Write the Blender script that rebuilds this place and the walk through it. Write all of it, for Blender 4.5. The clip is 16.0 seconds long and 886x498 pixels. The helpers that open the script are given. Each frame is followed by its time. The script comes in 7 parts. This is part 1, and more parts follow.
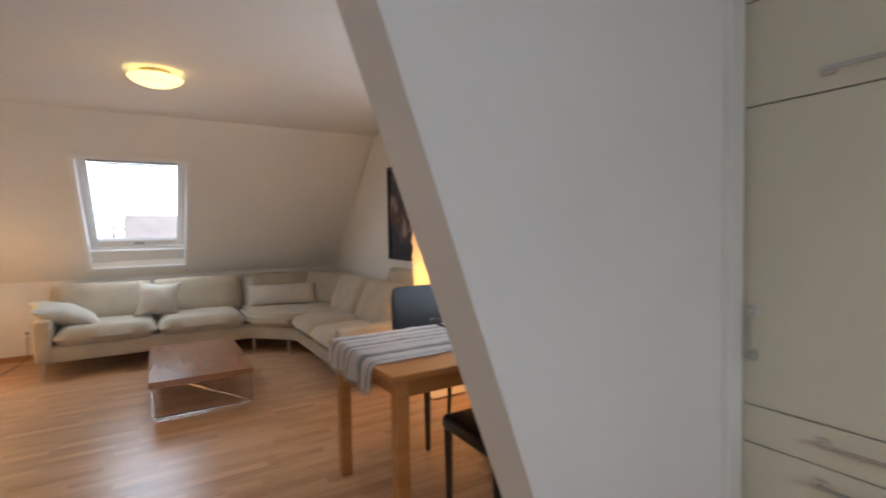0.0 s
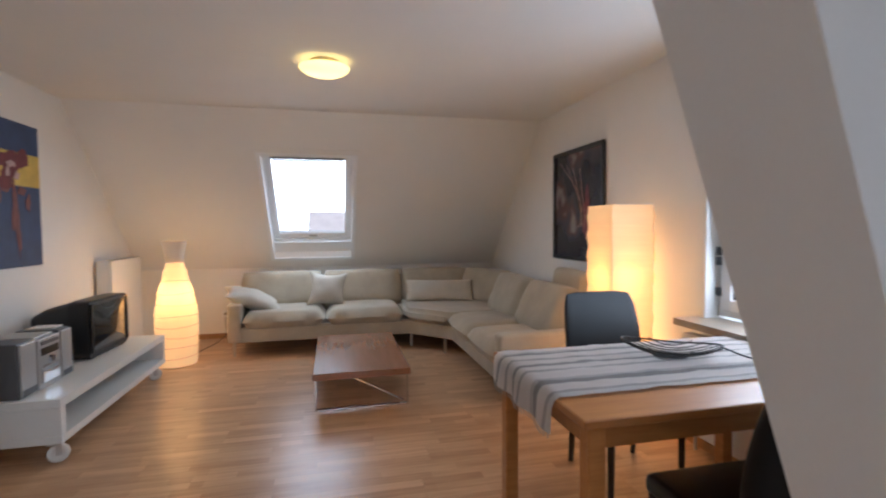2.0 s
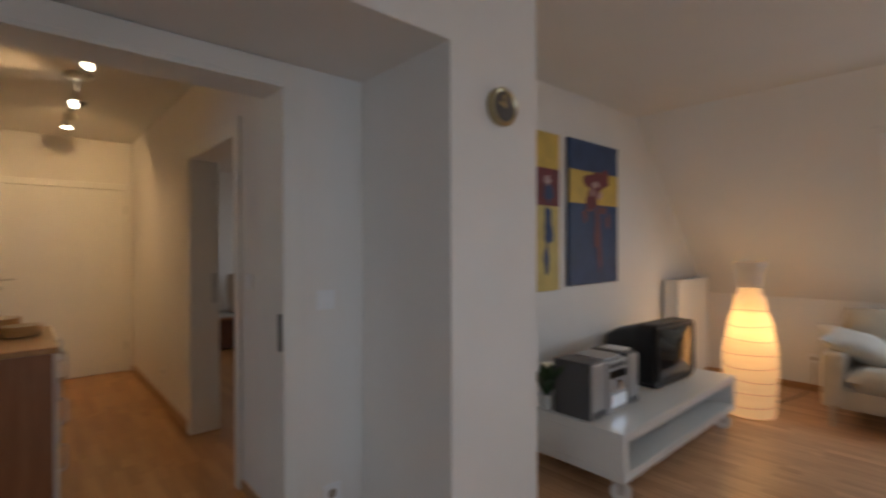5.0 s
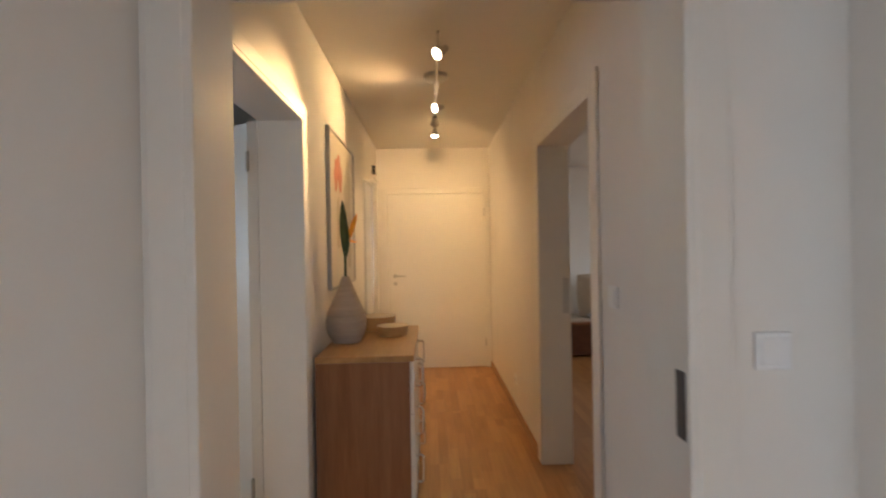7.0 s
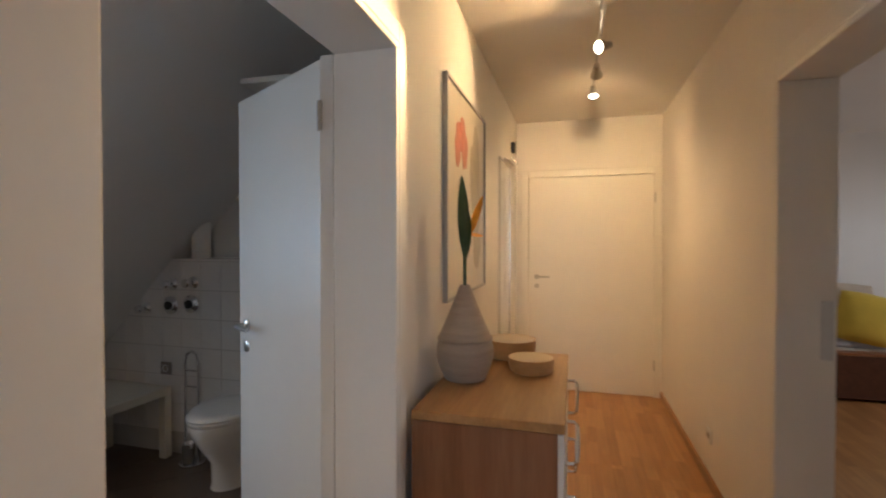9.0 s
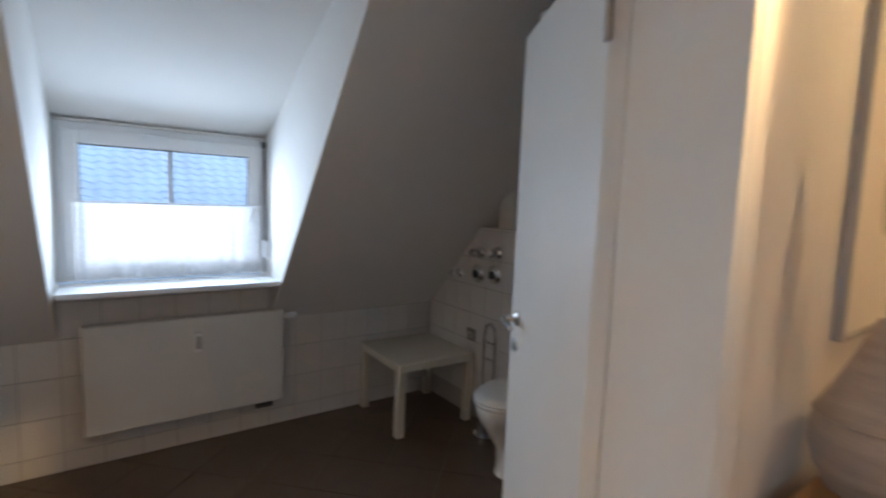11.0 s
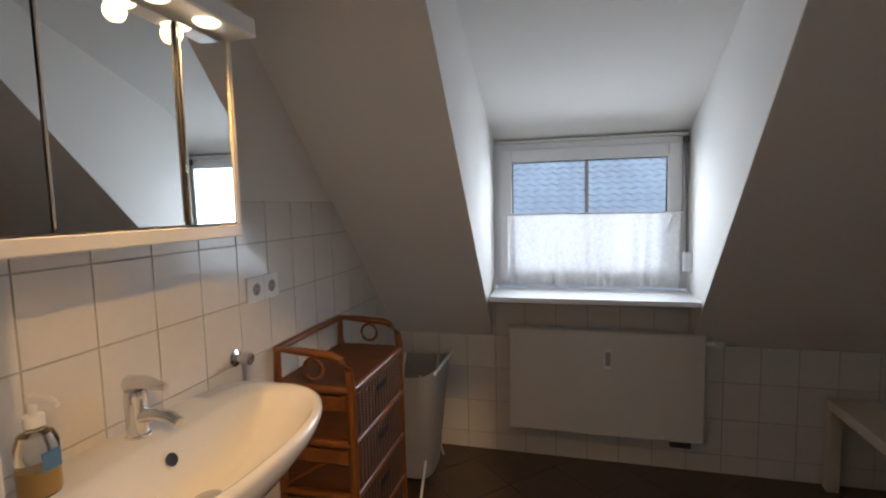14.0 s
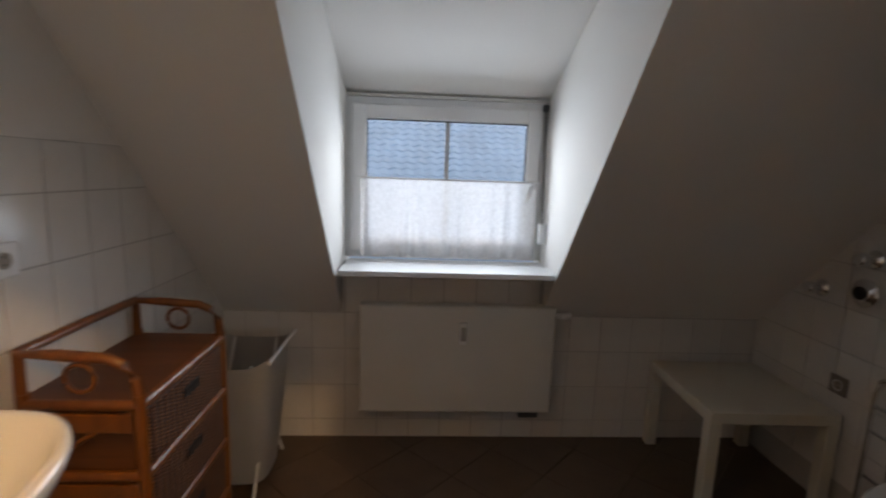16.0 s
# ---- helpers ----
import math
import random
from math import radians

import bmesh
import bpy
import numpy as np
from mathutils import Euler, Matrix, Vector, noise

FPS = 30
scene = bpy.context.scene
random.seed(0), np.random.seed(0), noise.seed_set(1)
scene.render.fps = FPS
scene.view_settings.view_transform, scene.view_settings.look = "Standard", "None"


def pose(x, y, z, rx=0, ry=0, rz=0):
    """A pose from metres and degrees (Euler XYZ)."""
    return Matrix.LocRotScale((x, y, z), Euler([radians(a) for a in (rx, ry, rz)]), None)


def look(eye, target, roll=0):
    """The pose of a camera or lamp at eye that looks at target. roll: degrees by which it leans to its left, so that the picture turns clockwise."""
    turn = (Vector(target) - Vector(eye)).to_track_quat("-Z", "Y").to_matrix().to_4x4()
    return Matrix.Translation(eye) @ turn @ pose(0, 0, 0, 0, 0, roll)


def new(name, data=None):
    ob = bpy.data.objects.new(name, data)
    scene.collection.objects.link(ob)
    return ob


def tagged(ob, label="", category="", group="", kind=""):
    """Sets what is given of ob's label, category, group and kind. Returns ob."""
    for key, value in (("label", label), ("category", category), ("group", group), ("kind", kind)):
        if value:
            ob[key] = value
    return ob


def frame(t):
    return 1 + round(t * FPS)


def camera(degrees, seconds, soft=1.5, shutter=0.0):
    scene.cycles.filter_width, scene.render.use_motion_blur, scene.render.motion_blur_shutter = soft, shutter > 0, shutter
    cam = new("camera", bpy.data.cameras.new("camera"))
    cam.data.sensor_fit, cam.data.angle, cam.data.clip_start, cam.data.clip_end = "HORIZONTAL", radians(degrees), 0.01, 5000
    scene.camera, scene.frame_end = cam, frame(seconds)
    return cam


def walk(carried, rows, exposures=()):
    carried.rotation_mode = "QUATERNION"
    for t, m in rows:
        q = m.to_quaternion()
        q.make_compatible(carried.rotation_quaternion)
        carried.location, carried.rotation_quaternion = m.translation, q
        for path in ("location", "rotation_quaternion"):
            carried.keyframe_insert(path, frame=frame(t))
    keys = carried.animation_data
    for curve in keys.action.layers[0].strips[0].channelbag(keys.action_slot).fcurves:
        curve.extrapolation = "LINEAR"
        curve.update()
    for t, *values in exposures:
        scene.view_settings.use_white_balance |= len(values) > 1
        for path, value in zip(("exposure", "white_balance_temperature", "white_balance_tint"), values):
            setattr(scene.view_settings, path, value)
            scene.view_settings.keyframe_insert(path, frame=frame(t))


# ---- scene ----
cam = camera(86.4, 16.0, soft=2.0, shutter=0.6)
PATH = [
    (0, (0.901, 0.395, 1.345), (1.939, 2.103, 1.264), -1.0),
    (0.5, (0.901, 0.542, 1.354), (1.756, 2.349, 1.272), -1.9),
    (1, (0.888, 0.688, 1.341), (1.61, 2.552, 1.283), -1.3),
    (1.5, (0.909, 0.795, 1.338), (1.561, 2.682, 1.23), -1.5),
    (2, (0.978, 0.869, 1.329), (1.43, 2.816, 1.242), -0.4),
    (2.5, (1.039, 0.982, 1.337), (1.305, 2.961, 1.234), 0.4),
    (3, (1.074, 1.089, 1.335), (1.12, 3.086, 1.254), 0.0),
    (3.5, (1.039, 1.195, 1.342), (0.81, 3.18, 1.272), -1.0),
    (4, (0.913, 1.383, 1.338), (0.334, 3.297, 1.314), -1.0),
    (4.5, (0.778, 1.539, 1.354), (-0.263, 3.246, 1.36), -0.8),
    (5, (0.647, 1.622, 1.346), (-0.847, 2.952, 1.338), -0.2),
    (5.2, (0.618, 1.643, 1.341), (-1.004, 2.814, 1.33), 0.1),
    (7.3, (-0.325, 1.89, 1.359), (-2.323, 1.79, 1.365), -0.2),
    (7.5, (-0.415, 1.912, 1.35), (-2.405, 1.72, 1.355), 0.4),
    (8, (-0.641, 1.893, 1.333), (-2.618, 1.594, 1.3), -0.5),
    (8.2, (-0.742, 1.862, 1.341), (-2.713, 1.524, 1.306), -0.4),
    (10.3, (-1.402, 1.685, 1.405), (-2.992, 0.478, 1.283), 2.0),
    (10.5, (-1.479, 1.659, 1.405), (-2.945, 0.307, 1.247), 2.5),
    (11, (-1.563, 1.605, 1.404), (-2.71, -0.022, 1.216), 2.2),
    (11.5, (-1.581, 1.512, 1.372), (-2.409, -0.302, 1.207), 1.4),
    (12, (-1.7, 1.47, 1.401), (-2.129, -0.476, 1.221), 1.6),
    (12.5, (-1.76, 1.435, 1.407), (-1.9, -0.553, 1.237), 1.0),
    (13, (-1.74, 1.372, 1.401), (-1.667, -0.621, 1.249), -0.1),
    (13.5, (-1.742, 1.336, 1.402), (-1.418, -0.633, 1.273), -1.4),
    (14, (-1.719, 1.301, 1.406), (-1.22, -0.627, 1.225), -1.3),
    (14.5, (-1.695, 1.249, 1.405), (-1.182, -0.668, 1.158), -1.0),
    (15, (-1.674, 1.191, 1.404), (-1.309, -0.748, 1.075), -0.6),
    (15.5, (-1.677, 1.108, 1.401), (-1.528, -0.857, 1.059), 0.5),
    (16, (-1.699, 1.02, 1.386), (-1.807, -0.952, 1.066), 2.0),
]
walk(cam, [(t, look(eye, target, roll)) for t, eye, target, roll in PATH], [
    (0, 0.0, 6350, 11), (0.8, 0.06, 6100, 12), (2.0, -0.1, 5900, 12), (2.5, -0.22, 5800, 12), (3.0, -0.42, 5700, 12), (3.5, -0.6, 5700, 12), (4.0, -0.85, 5800, 12), (4.5, -0.9, 6000, 12),
    (5.0, -0.76, 6200, 11), (7.3, 0.1, 6550, 11), (8.2, 0.03, 6400, 11), (10.3, 0.25, 5600, 11), (11.2, 0.32, 6250, 12), (12.5, 0.12, 6900, 12), (13.5, -0.1, 6950, 14), (14, -0.2, 7000, 16), (16, -0.4, 7200, 17)])

# ---- world and light ----
world = bpy.data.worlds.new("overcast_sky")
scene.world = world
world.use_nodes = True
wn = world.node_tree.nodes
sky = wn.new("ShaderNodeTexSky")
sky.sky_type = "NISHITA"
sky.sun_disc = False
sky.sun_elevation, sky.sun_rotation = radians(58), radians(200)
sky.air_density, sky.dust_density, sky.ozone_density = 1.0, 1.0, 1.0
wn["Background"].inputs["Strength"].default_value = 0.15
world.node_tree.links.new(sky.outputs["Color"], wn["Background"].inputs["Color"])

sun = new("sun", bpy.data.lights.new("sun", "SUN"))
sun.data.energy, sun.data.angle, sun.data.color = 1.5, radians(80), (1.0, 0.98, 0.95)
sun.matrix_world = pose(0, -20, 30, 32, 0, -20)

WARM, BULB = (1.0, 0.62, 0.26), (1.0, 0.62, 0.27)


def lamp_point(name, x, y, z, watts, colour, radius):
    ob = new(name, bpy.data.lights.new(name, "POINT"))
    ob.data.energy, ob.data.color, ob.data.shadow_soft_size = watts, colour, radius
    ob.location = (x, y, z)
    return ob


def lamp_window(name, m, width, height, watts, colour):
    ob = new(name, bpy.data.lights.new(name, "AREA"))
    ob.data.shape, ob.data.size, ob.data.size_y = "RECTANGLE", width, height
    ob.data.energy, ob.data.color = watts, colour
    ob.matrix_world = m
    return ob


def lamp_spot(name, eye, target, watts, colour, angle, blend=0.5, radius=0.02):
    ob = new(name, bpy.data.lights.new(name, "SPOT"))
    ob.data.energy, ob.data.color, ob.data.spot_size, ob.data.spot_blend = watts, colour, radians(angle), blend
    ob.data.shadow_soft_size = radius
    ob.matrix_world = look(eye, target)
    return ob


DAY = (0.72, 0.86, 1.0)
lamp_window("skylight_daylight", look((0.735, 6.47, 1.60), (0.735, 5.47, 0.57)), 0.74, 1.05, 16, DAY)
lamp_window("east_daylight", look((3.12, 2.72, 1.4), (0.0, 2.9, 1.0)), 0.85, 1.05, 18, DAY)
lamp_window("bath_daylight", look((-1.84, -1.345, 1.34), (-1.84, 2.0, 1.30)), 0.85, 0.66, 7.6, (0.66, 0.83, 1.0)).data.spread = radians(155)
# added fill lamp for the bedroom, set at an invented roof opening
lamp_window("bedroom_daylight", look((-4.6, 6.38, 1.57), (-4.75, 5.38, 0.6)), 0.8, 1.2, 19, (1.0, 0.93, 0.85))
# stands at an assumed, unseen window behind the walker
lamp_window("kitchen_daylight", look((0.9, -1.05, 1.5), (0.9, 2.0, 1.2)), 1.6, 1.0, 10.5, (0.85, 0.91, 1.0))
lamp_point("ceiling_bulb", 0.939, 4.17, 2.385, 7, WARM, 0.08)
lamp_point("square_lamp_bulb", 2.87, 3.73, 0.52, 3, (1.0, 0.60, 0.24), 0.04)
lamp_point("square_lamp_bulb", 2.84, 3.70, 0.98, 3, (1.0, 0.60, 0.24), 0.04)
lamp_point("bottle_lamp_bulb", -0.54, 5.96, 0.68, 7, (1.0, 0.60, 0.24), 0.06)
for spot_x, spot_aim, spot_w, spot_cone in ((-2.60, (-1.20, 0.15, 0.75), 110, 58), (-3.55, (-3.05, 1.25, 2.10), 38, 105), (-3.95, (-5.55, 1.93, 1.55), 66, 110), (-4.36, (-3.9, 1.85, 0.0), 38, 130)):
    lamp_eye = Vector((spot_x, 1.90, 2.36)) + (Vector(spot_aim) - Vector((spot_x, 1.90, 2.36))).normalized() * 0.03
    lamp_spot("hall_halogen", lamp_eye, spot_aim, spot_w, BULB, spot_cone, 1.0, 0.02)
for spot_y in (0.43, 0.56):
    lamp_spot("mirror_halogen", (-1.008, spot_y, 1.784), (-1.05, spot_y + 0.05, 0.9), 8, BULB, 150, 0.8, 0.02)

# ---- materials ----


def nodes_of(name):
    m = bpy.data.materials.new(name)
    m.use_nodes = True
    n, l = m.node_tree.nodes, m.node_tree.links
    return m, n, l, n["Principled BSDF"]


def coords(n, l, scale=(1, 1, 1), kind="Object", rot=(0, 0, 0)):
    tc, mp = n.new("ShaderNodeTexCoord"), n.new("ShaderNodeMapping")
    mp.inputs["Scale"].default_value = scale
    mp.inputs["Rotation"].default_value = rot
    l.new(tc.outputs[kind], mp.inputs["Vector"])
    return mp.outputs["Vector"]


def noise_tex(n, l, vec, scale, detail=4.0, rough=0.55):
    t = n.new("ShaderNodeTexNoise")
    t.inputs["Scale"].default_value, t.inputs["Detail"].default_value, t.inputs["Roughness"].default_value = scale, detail, rough
    l.new(vec, t.inputs["Vector"])
    return t.outputs["Fac"]


def ramp(n, l, fac, stops):
    r = n.new("ShaderNodeValToRGB")
    el = r.color_ramp.elements
    while len(el) < len(stops):
        el.new(0.5)
    for e, (p, c) in zip(el, stops):
        e.position, e.color = p, (*c, 1)
    l.new(fac, r.inputs["Fac"])
    return r.outputs["Color"]


def bump(n, l, b, height, strength, distance=0.002):
    bn = n.new("ShaderNodeBump")
    bn.inputs["Strength"].default_value, bn.inputs["Distance"].default_value = strength, distance
    l.new(height, bn.inputs["Height"])
    l.new(bn.outputs["Normal"], b.inputs["Normal"])


def varied(name, colour, rough=0.6, spread=0.08, scale=6.0, fine=120.0, relief=0.15, metal=0.0, dist=0.002, coat=0.0, stretch=(1, 1, 1)):
    """A plain surface with large stains, fine grain and a little relief."""
    m, n, l, b = nodes_of(name)
    v = coords(n, l, stretch)
    big, small = noise_tex(n, l, v, scale), noise_tex(n, l, v, fine, 3.0)
    mx = n.new("ShaderNodeMath")
    mx.operation = "MULTIPLY_ADD"
    mx.inputs[1].default_value = 0.35
    l.new(small, mx.inputs[0])
    l.new(big, mx.inputs[2])
    lo = tuple(c * (1 - spread) for c in colour)
    hi = tuple(min(1, c * (1 + spread)) for c in colour)
    l.new(ramp(n, l, mx.outputs[0], [(0.35, lo), (1.0, hi)]), b.inputs["Base Color"])
    rr = n.new("ShaderNodeMapRange")
    rr.inputs["To Min"].default_value, rr.inputs["To Max"].default_value = max(0.02, rough - 0.07), min(1, rough + 0.07)
    l.new(big, rr.inputs["Value"])
    l.new(rr.outputs["Result"], b.inputs["Roughness"])
    b.inputs["Metallic"].default_value = metal
    b.inputs["Coat Weight"].default_value = coat
    if relief:
        bump(n, l, b, small, relief, dist)
    return m


def wood(name, dark, light, rough=0.4, along="x", grain=1.0, random_piece=False, coat=0.0):
    """Wood with stretched grain along one axis; random_piece tints each piece a little differently."""
    m, n, l, b = nodes_of(name)
    st = {"x": (1.2, 14, 14), "y": (14, 1.2, 14), "z": (14, 14, 1.2)}[along]
    v = coords(n, l, tuple(c * grain for c in st))
    info = n.new("ShaderNodeObjectInfo")
    add = n.new("ShaderNodeVectorMath")
    add.operation = "MULTIPLY_ADD"
    comb = n.new("ShaderNodeCombineXYZ")
    for k in ("X", "Y", "Z"):
        l.new(info.outputs["Random"], comb.inputs[k])
    add.inputs[1].default_value = (37, 53, 71)
    l.new(comb.outputs[0], add.inputs[0])
    l.new(v, add.inputs[2])
    g1 = noise_tex(n, l, add.outputs[0], 1.6, 6.0, 0.6)
    g2 = noise_tex(n, l, add.outputs[0], 9.0, 4.0, 0.6)
    mx = n.new("ShaderNodeMath")
    mx.operation = "MULTIPLY_ADD"
    mx.inputs[1].default_value = 0.4
    l.new(g2, mx.inputs[0])
    l.new(g1, mx.inputs[2])
    fac = mx.outputs[0]
    if random_piece:
        a2 = n.new("ShaderNodeMath")
        a2.operation = "MULTIPLY_ADD"
        a2.inputs[1].default_value = 0.22
        l.new(info.outputs["Random"], a2.inputs[0])
        l.new(fac, a2.inputs[2])
        fac = a2.outputs[0]
    l.new(ramp(n, l, fac, [(0.4, dark), (1.0, light)]), b.inputs["Base Color"])
    b.inputs["Roughness"].default_value = rough
    b.inputs["Coat Weight"].default_value = coat
    bump(n, l, b, g2, 0.12, 0.001)
    return m


def laminate(name, dark, light, rough):
    """Three-strip laminate: each board shows three rows of short strips of different tint."""
    m, n, l, b = nodes_of(name)
    v = coords(n, l)
    info = n.new("ShaderNodeObjectInfo")
    comb = n.new("ShaderNodeCombineXYZ")
    l.new(info.outputs["Random"], comb.inputs["X"])
    off = n.new("ShaderNodeVectorMath")
    off.operation = "MULTIPLY_ADD"
    off.inputs[1].default_value = (9.7, 0, 0)
    l.new(comb.outputs[0], off.inputs[0])
    l.new(v, off.inputs[2])
    br = n.new("ShaderNodeTexBrick")
    br.offset, br.squash = 0.37, 1.0
    br.inputs["Scale"].default_value = 1.0
    br.inputs["Brick Width"].default_value = 0.42
    br.inputs["Row Height"].default_value = 0.064
    br.inputs["Mortar Size"].default_value = 0.0006
    br.inputs["Color1"].default_value = (0.0, 0.0, 0.0, 1)
    br.inputs["Color2"].default_value = (1.0, 1.0, 1.0, 1)
    br.inputs["Mortar"].default_value = (0.0, 0.0, 0.0, 1)
    l.new(off.outputs[0], br.inputs["Vector"])
    st = n.new("ShaderNodeMapping")
    st.inputs["Scale"].default_value = (2.0, 26, 26)
    l.new(off.outputs[0], st.inputs["Vector"])
    g = noise_tex(n, l, st.outputs["Vector"], 1.5, 6.0, 0.6)
    a = n.new("ShaderNodeMath")
    a.operation = "MULTIPLY_ADD"
    a.inputs[1].default_value = 0.45
    l.new(br.outputs["Color"], a.inputs[0])
    l.new(g, a.inputs[2])
    l.new(ramp(n, l, a.outputs[0], [(0.3, dark), (1.0, light)]), b.inputs["Base Color"])
    r = n.new("ShaderNodeMapRange")
    r.inputs["To Min"].default_value, r.inputs["To Max"].default_value = rough - 0.06, rough + 0.08
    l.new(g, r.inputs["Value"])
    l.new(r.outputs["Result"], b.inputs["Roughness"])
    bump(n, l, b, g, 0.05, 0.001)
    return m


def fabric(name, colour, scale=420.0, spread=0.12, rough=0.9):
    m, n, l, b = nodes_of(name)
    v = coords(n, l)
    w1, w2 = n.new("ShaderNodeTexWave"), n.new("ShaderNodeTexWave")
    w2.bands_direction = "Z"
    for w in (w1, w2):
        w.inputs["Scale"].default_value, w.inputs["Distortion"].default_value = scale * 0.4, 1.5
        l.new(v, w.inputs["Vector"])
    mul = n.new("ShaderNodeMath")
    mul.operation = "ADD"
    l.new(w1.outputs["Fac"], mul.inputs[0])
    l.new(w2.outputs["Fac"], mul.inputs[1])
    big = noise_tex(n, l, v, 5.0, 4.0)
    lo, hi = tuple(c * (1 - spread) for c in colour), tuple(min(1, c * (1 + spread)) for c in colour)
    l.new(ramp(n, l, big, [(0.25, lo), (0.75, hi)]), b.inputs["Base Color"])
    b.inputs["Roughness"].default_value = rough
    b.inputs["Sheen Weight"].default_value = 0.15
    bump(n, l, b, mul.outputs[0], 0.2, 0.001)
    return m


def glowing(name, colour, strength, base=(0.9, 0.85, 0.75), ribs=0.0, spread=0.25, rough=0.6, thin=0.0):
    """The shade of a lit lamp: paper or glass that passes the light of its bulb."""
    m, n, l, b = nodes_of(name)
    b.inputs["Base Color"].default_value = (*base, 1)
    b.inputs["Roughness"].default_value = rough
    v = coords(n, l, (1, 1, 30 if ribs else 1))
    f = noise_tex(n, l, v, 2.2, 4.0)
    lo = tuple(c * (1 - spread) for c in colour)
    l.new(ramp(n, l, f, [(0.3, lo), (0.7, colour)]), b.inputs["Emission Color"])
    b.inputs["Emission Strength"].default_value = strength
    if ribs:
        bump(n, l, b, f, ribs, 0.003)
    if thin:
        tr, mix = n.new("ShaderNodeBsdfTranslucent"), n.new("ShaderNodeMixShader")
        tr.inputs["Color"].default_value = (*colour, 1)
        mix.inputs["Fac"].default_value = thin
        l.new(b.outputs[0], mix.inputs[1])
        l.new(tr.outputs[0], mix.inputs[2])
        l.new(mix.outputs[0], n["Material Output"].inputs["Surface"])
    return m


def glass(name, tint=(1, 1, 1), rough=0.0):
    m, n, l, b = nodes_of(name)
    b.inputs["Base Color"].default_value = (*tint, 1)
    b.inputs["Transmission Weight"].default_value = 1.0
    b.inputs["Roughness"].default_value = rough
    b.inputs["IOR"].default_value = 1.45
    return m


M_WALL = varied("white_wall_paint", (0.78, 0.755, 0.72), 0.85, 0.03, 3.0, 160.0, 0.25, dist=0.0015)
M_CEIL = varied("white_ceiling_paint", (0.78, 0.76, 0.73), 0.9, 0.025, 2.0, 140.0, 0.2, dist=0.0015)
M_TRIM = varied("white_lacquer", (0.76, 0.74, 0.70), 0.38, 0.03, 4.0, 60.0, 0.04)
M_PVC = varied("white_window_plastic", (0.82, 0.83, 0.84), 0.35, 0.02, 4.0, 60.0, 0.02)
M_FLOOR = laminate("beech_laminate", (0.37, 0.195, 0.095), (0.64, 0.40, 0.23), 0.30)
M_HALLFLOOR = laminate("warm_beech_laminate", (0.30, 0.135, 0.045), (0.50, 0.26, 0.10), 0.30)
M_BASE = wood("beech_skirting", (0.30, 0.15, 0.06), (0.48, 0.27, 0.12), 0.4)
M_TILE = varied("white_wall_tile", (0.72, 0.70, 0.675), 0.16, 0.04, 5.0, 40.0, 0.03)
M_GROUT = varied("grey_grout", (0.45, 0.43, 0.41), 0.9, 0.1, 10.0, 200.0, 0.2)
M_FTILE = varied("brown_floor_tile", (0.105, 0.070, 0.050), 0.34, 0.22, 7.0, 60.0, 0.12)
M_FGROUT = varied("brown_floor_grout", (0.16, 0.125, 0.10), 0.9, 0.1, 10.0, 200.0, 0.2)
M_CHROME = varied("chrome", (0.75, 0.76, 0.78), 0.12, 0.04, 8.0, 60.0, 0.0, metal=1.0)
M_STEEL = varied("brushed_steel", (0.55, 0.54, 0.52), 0.32, 0.06, 8.0, 90.0, 0.03, metal=1.0)
M_BRASS = varied("antique_brass", (0.50, 0.42, 0.26), 0.3, 0.15, 12.0, 90.0, 0.05, metal=1.0)
M_SOFA = fabric("cream_sofa_fabric", (0.42, 0.355, 0.265))
M_PILLOW = fabric("pale_cushion_fabric", (0.50, 0.455, 0.38), 300.0)
M_COFFEE = wood("walnut_red_wood", (0.24, 0.092, 0.038), (0.32, 0.130, 0.060), 0.27, "y", 1.1, coat=0.3)
M_DINING = wood("oiled_beech_wood", (0.34, 0.118, 0.027), (0.52, 0.225, 0.062), 0.45, "x", 0.9)
M_LEATHER = varied("black_leather", (0.006, 0.0055, 0.0055), 0.40, 0.3, 9.0, 260.0, 0.35, dist=0.001)
for _node in [*M_LEATHER.node_tree.nodes]:
    if _node.type == "BSDF_PRINCIPLED":
        _node.inputs["Specular IOR Level"].default_value = 0.3
M_DARKWOOD = wood("dark_stained_wood", (0.012, 0.008, 0.006), (0.035, 0.022, 0.016), 0.4, "z")
M_WHITEFURN = varied("white_furniture_foil", (0.70, 0.69, 0.66), 0.35, 0.03, 4.0, 80.0, 0.03)
M_BLACKPL = varied("black_plastic", (0.009, 0.009, 0.010), 0.44, 0.2, 8.0, 200.0, 0.12)
M_SILVERPL = varied("silver_plastic", (0.40, 0.395, 0.39), 0.38, 0.06, 6.0, 140.0, 0.05, metal=0.3)
M_DARKPL = varied("dark_grey_plastic", (0.07, 0.07, 0.075), 0.4, 0.15, 6.0, 140.0, 0.05)
M_SCREEN = varied("dark_screen_glass", (0.012, 0.014, 0.016), 0.08, 0.1, 5.0, 50.0, 0.0, coat=0.5)
M_CREAMCAB = varied("cream_cabinet_lacquer", (0.66, 0.605, 0.47), 0.38, 0.03, 4.0, 90.0, 0.03)
M_GLASS = glass("window_glass")
M_MIRROR, _n, _l, _b = nodes_of("mirror_silver")
_b.inputs["Base Color"].default_value, _b.inputs["Metallic"].default_value, _b.inputs["Roughness"].default_value = (0.86, 0.88, 0.88, 1), 1.0, 0.01
M_PORC = varied("white_glazed_ceramic", (0.80, 0.785, 0.75), 0.09, 0.02, 4.0, 60.0, 0.0, coat=0.4)

# ---- building helpers ----


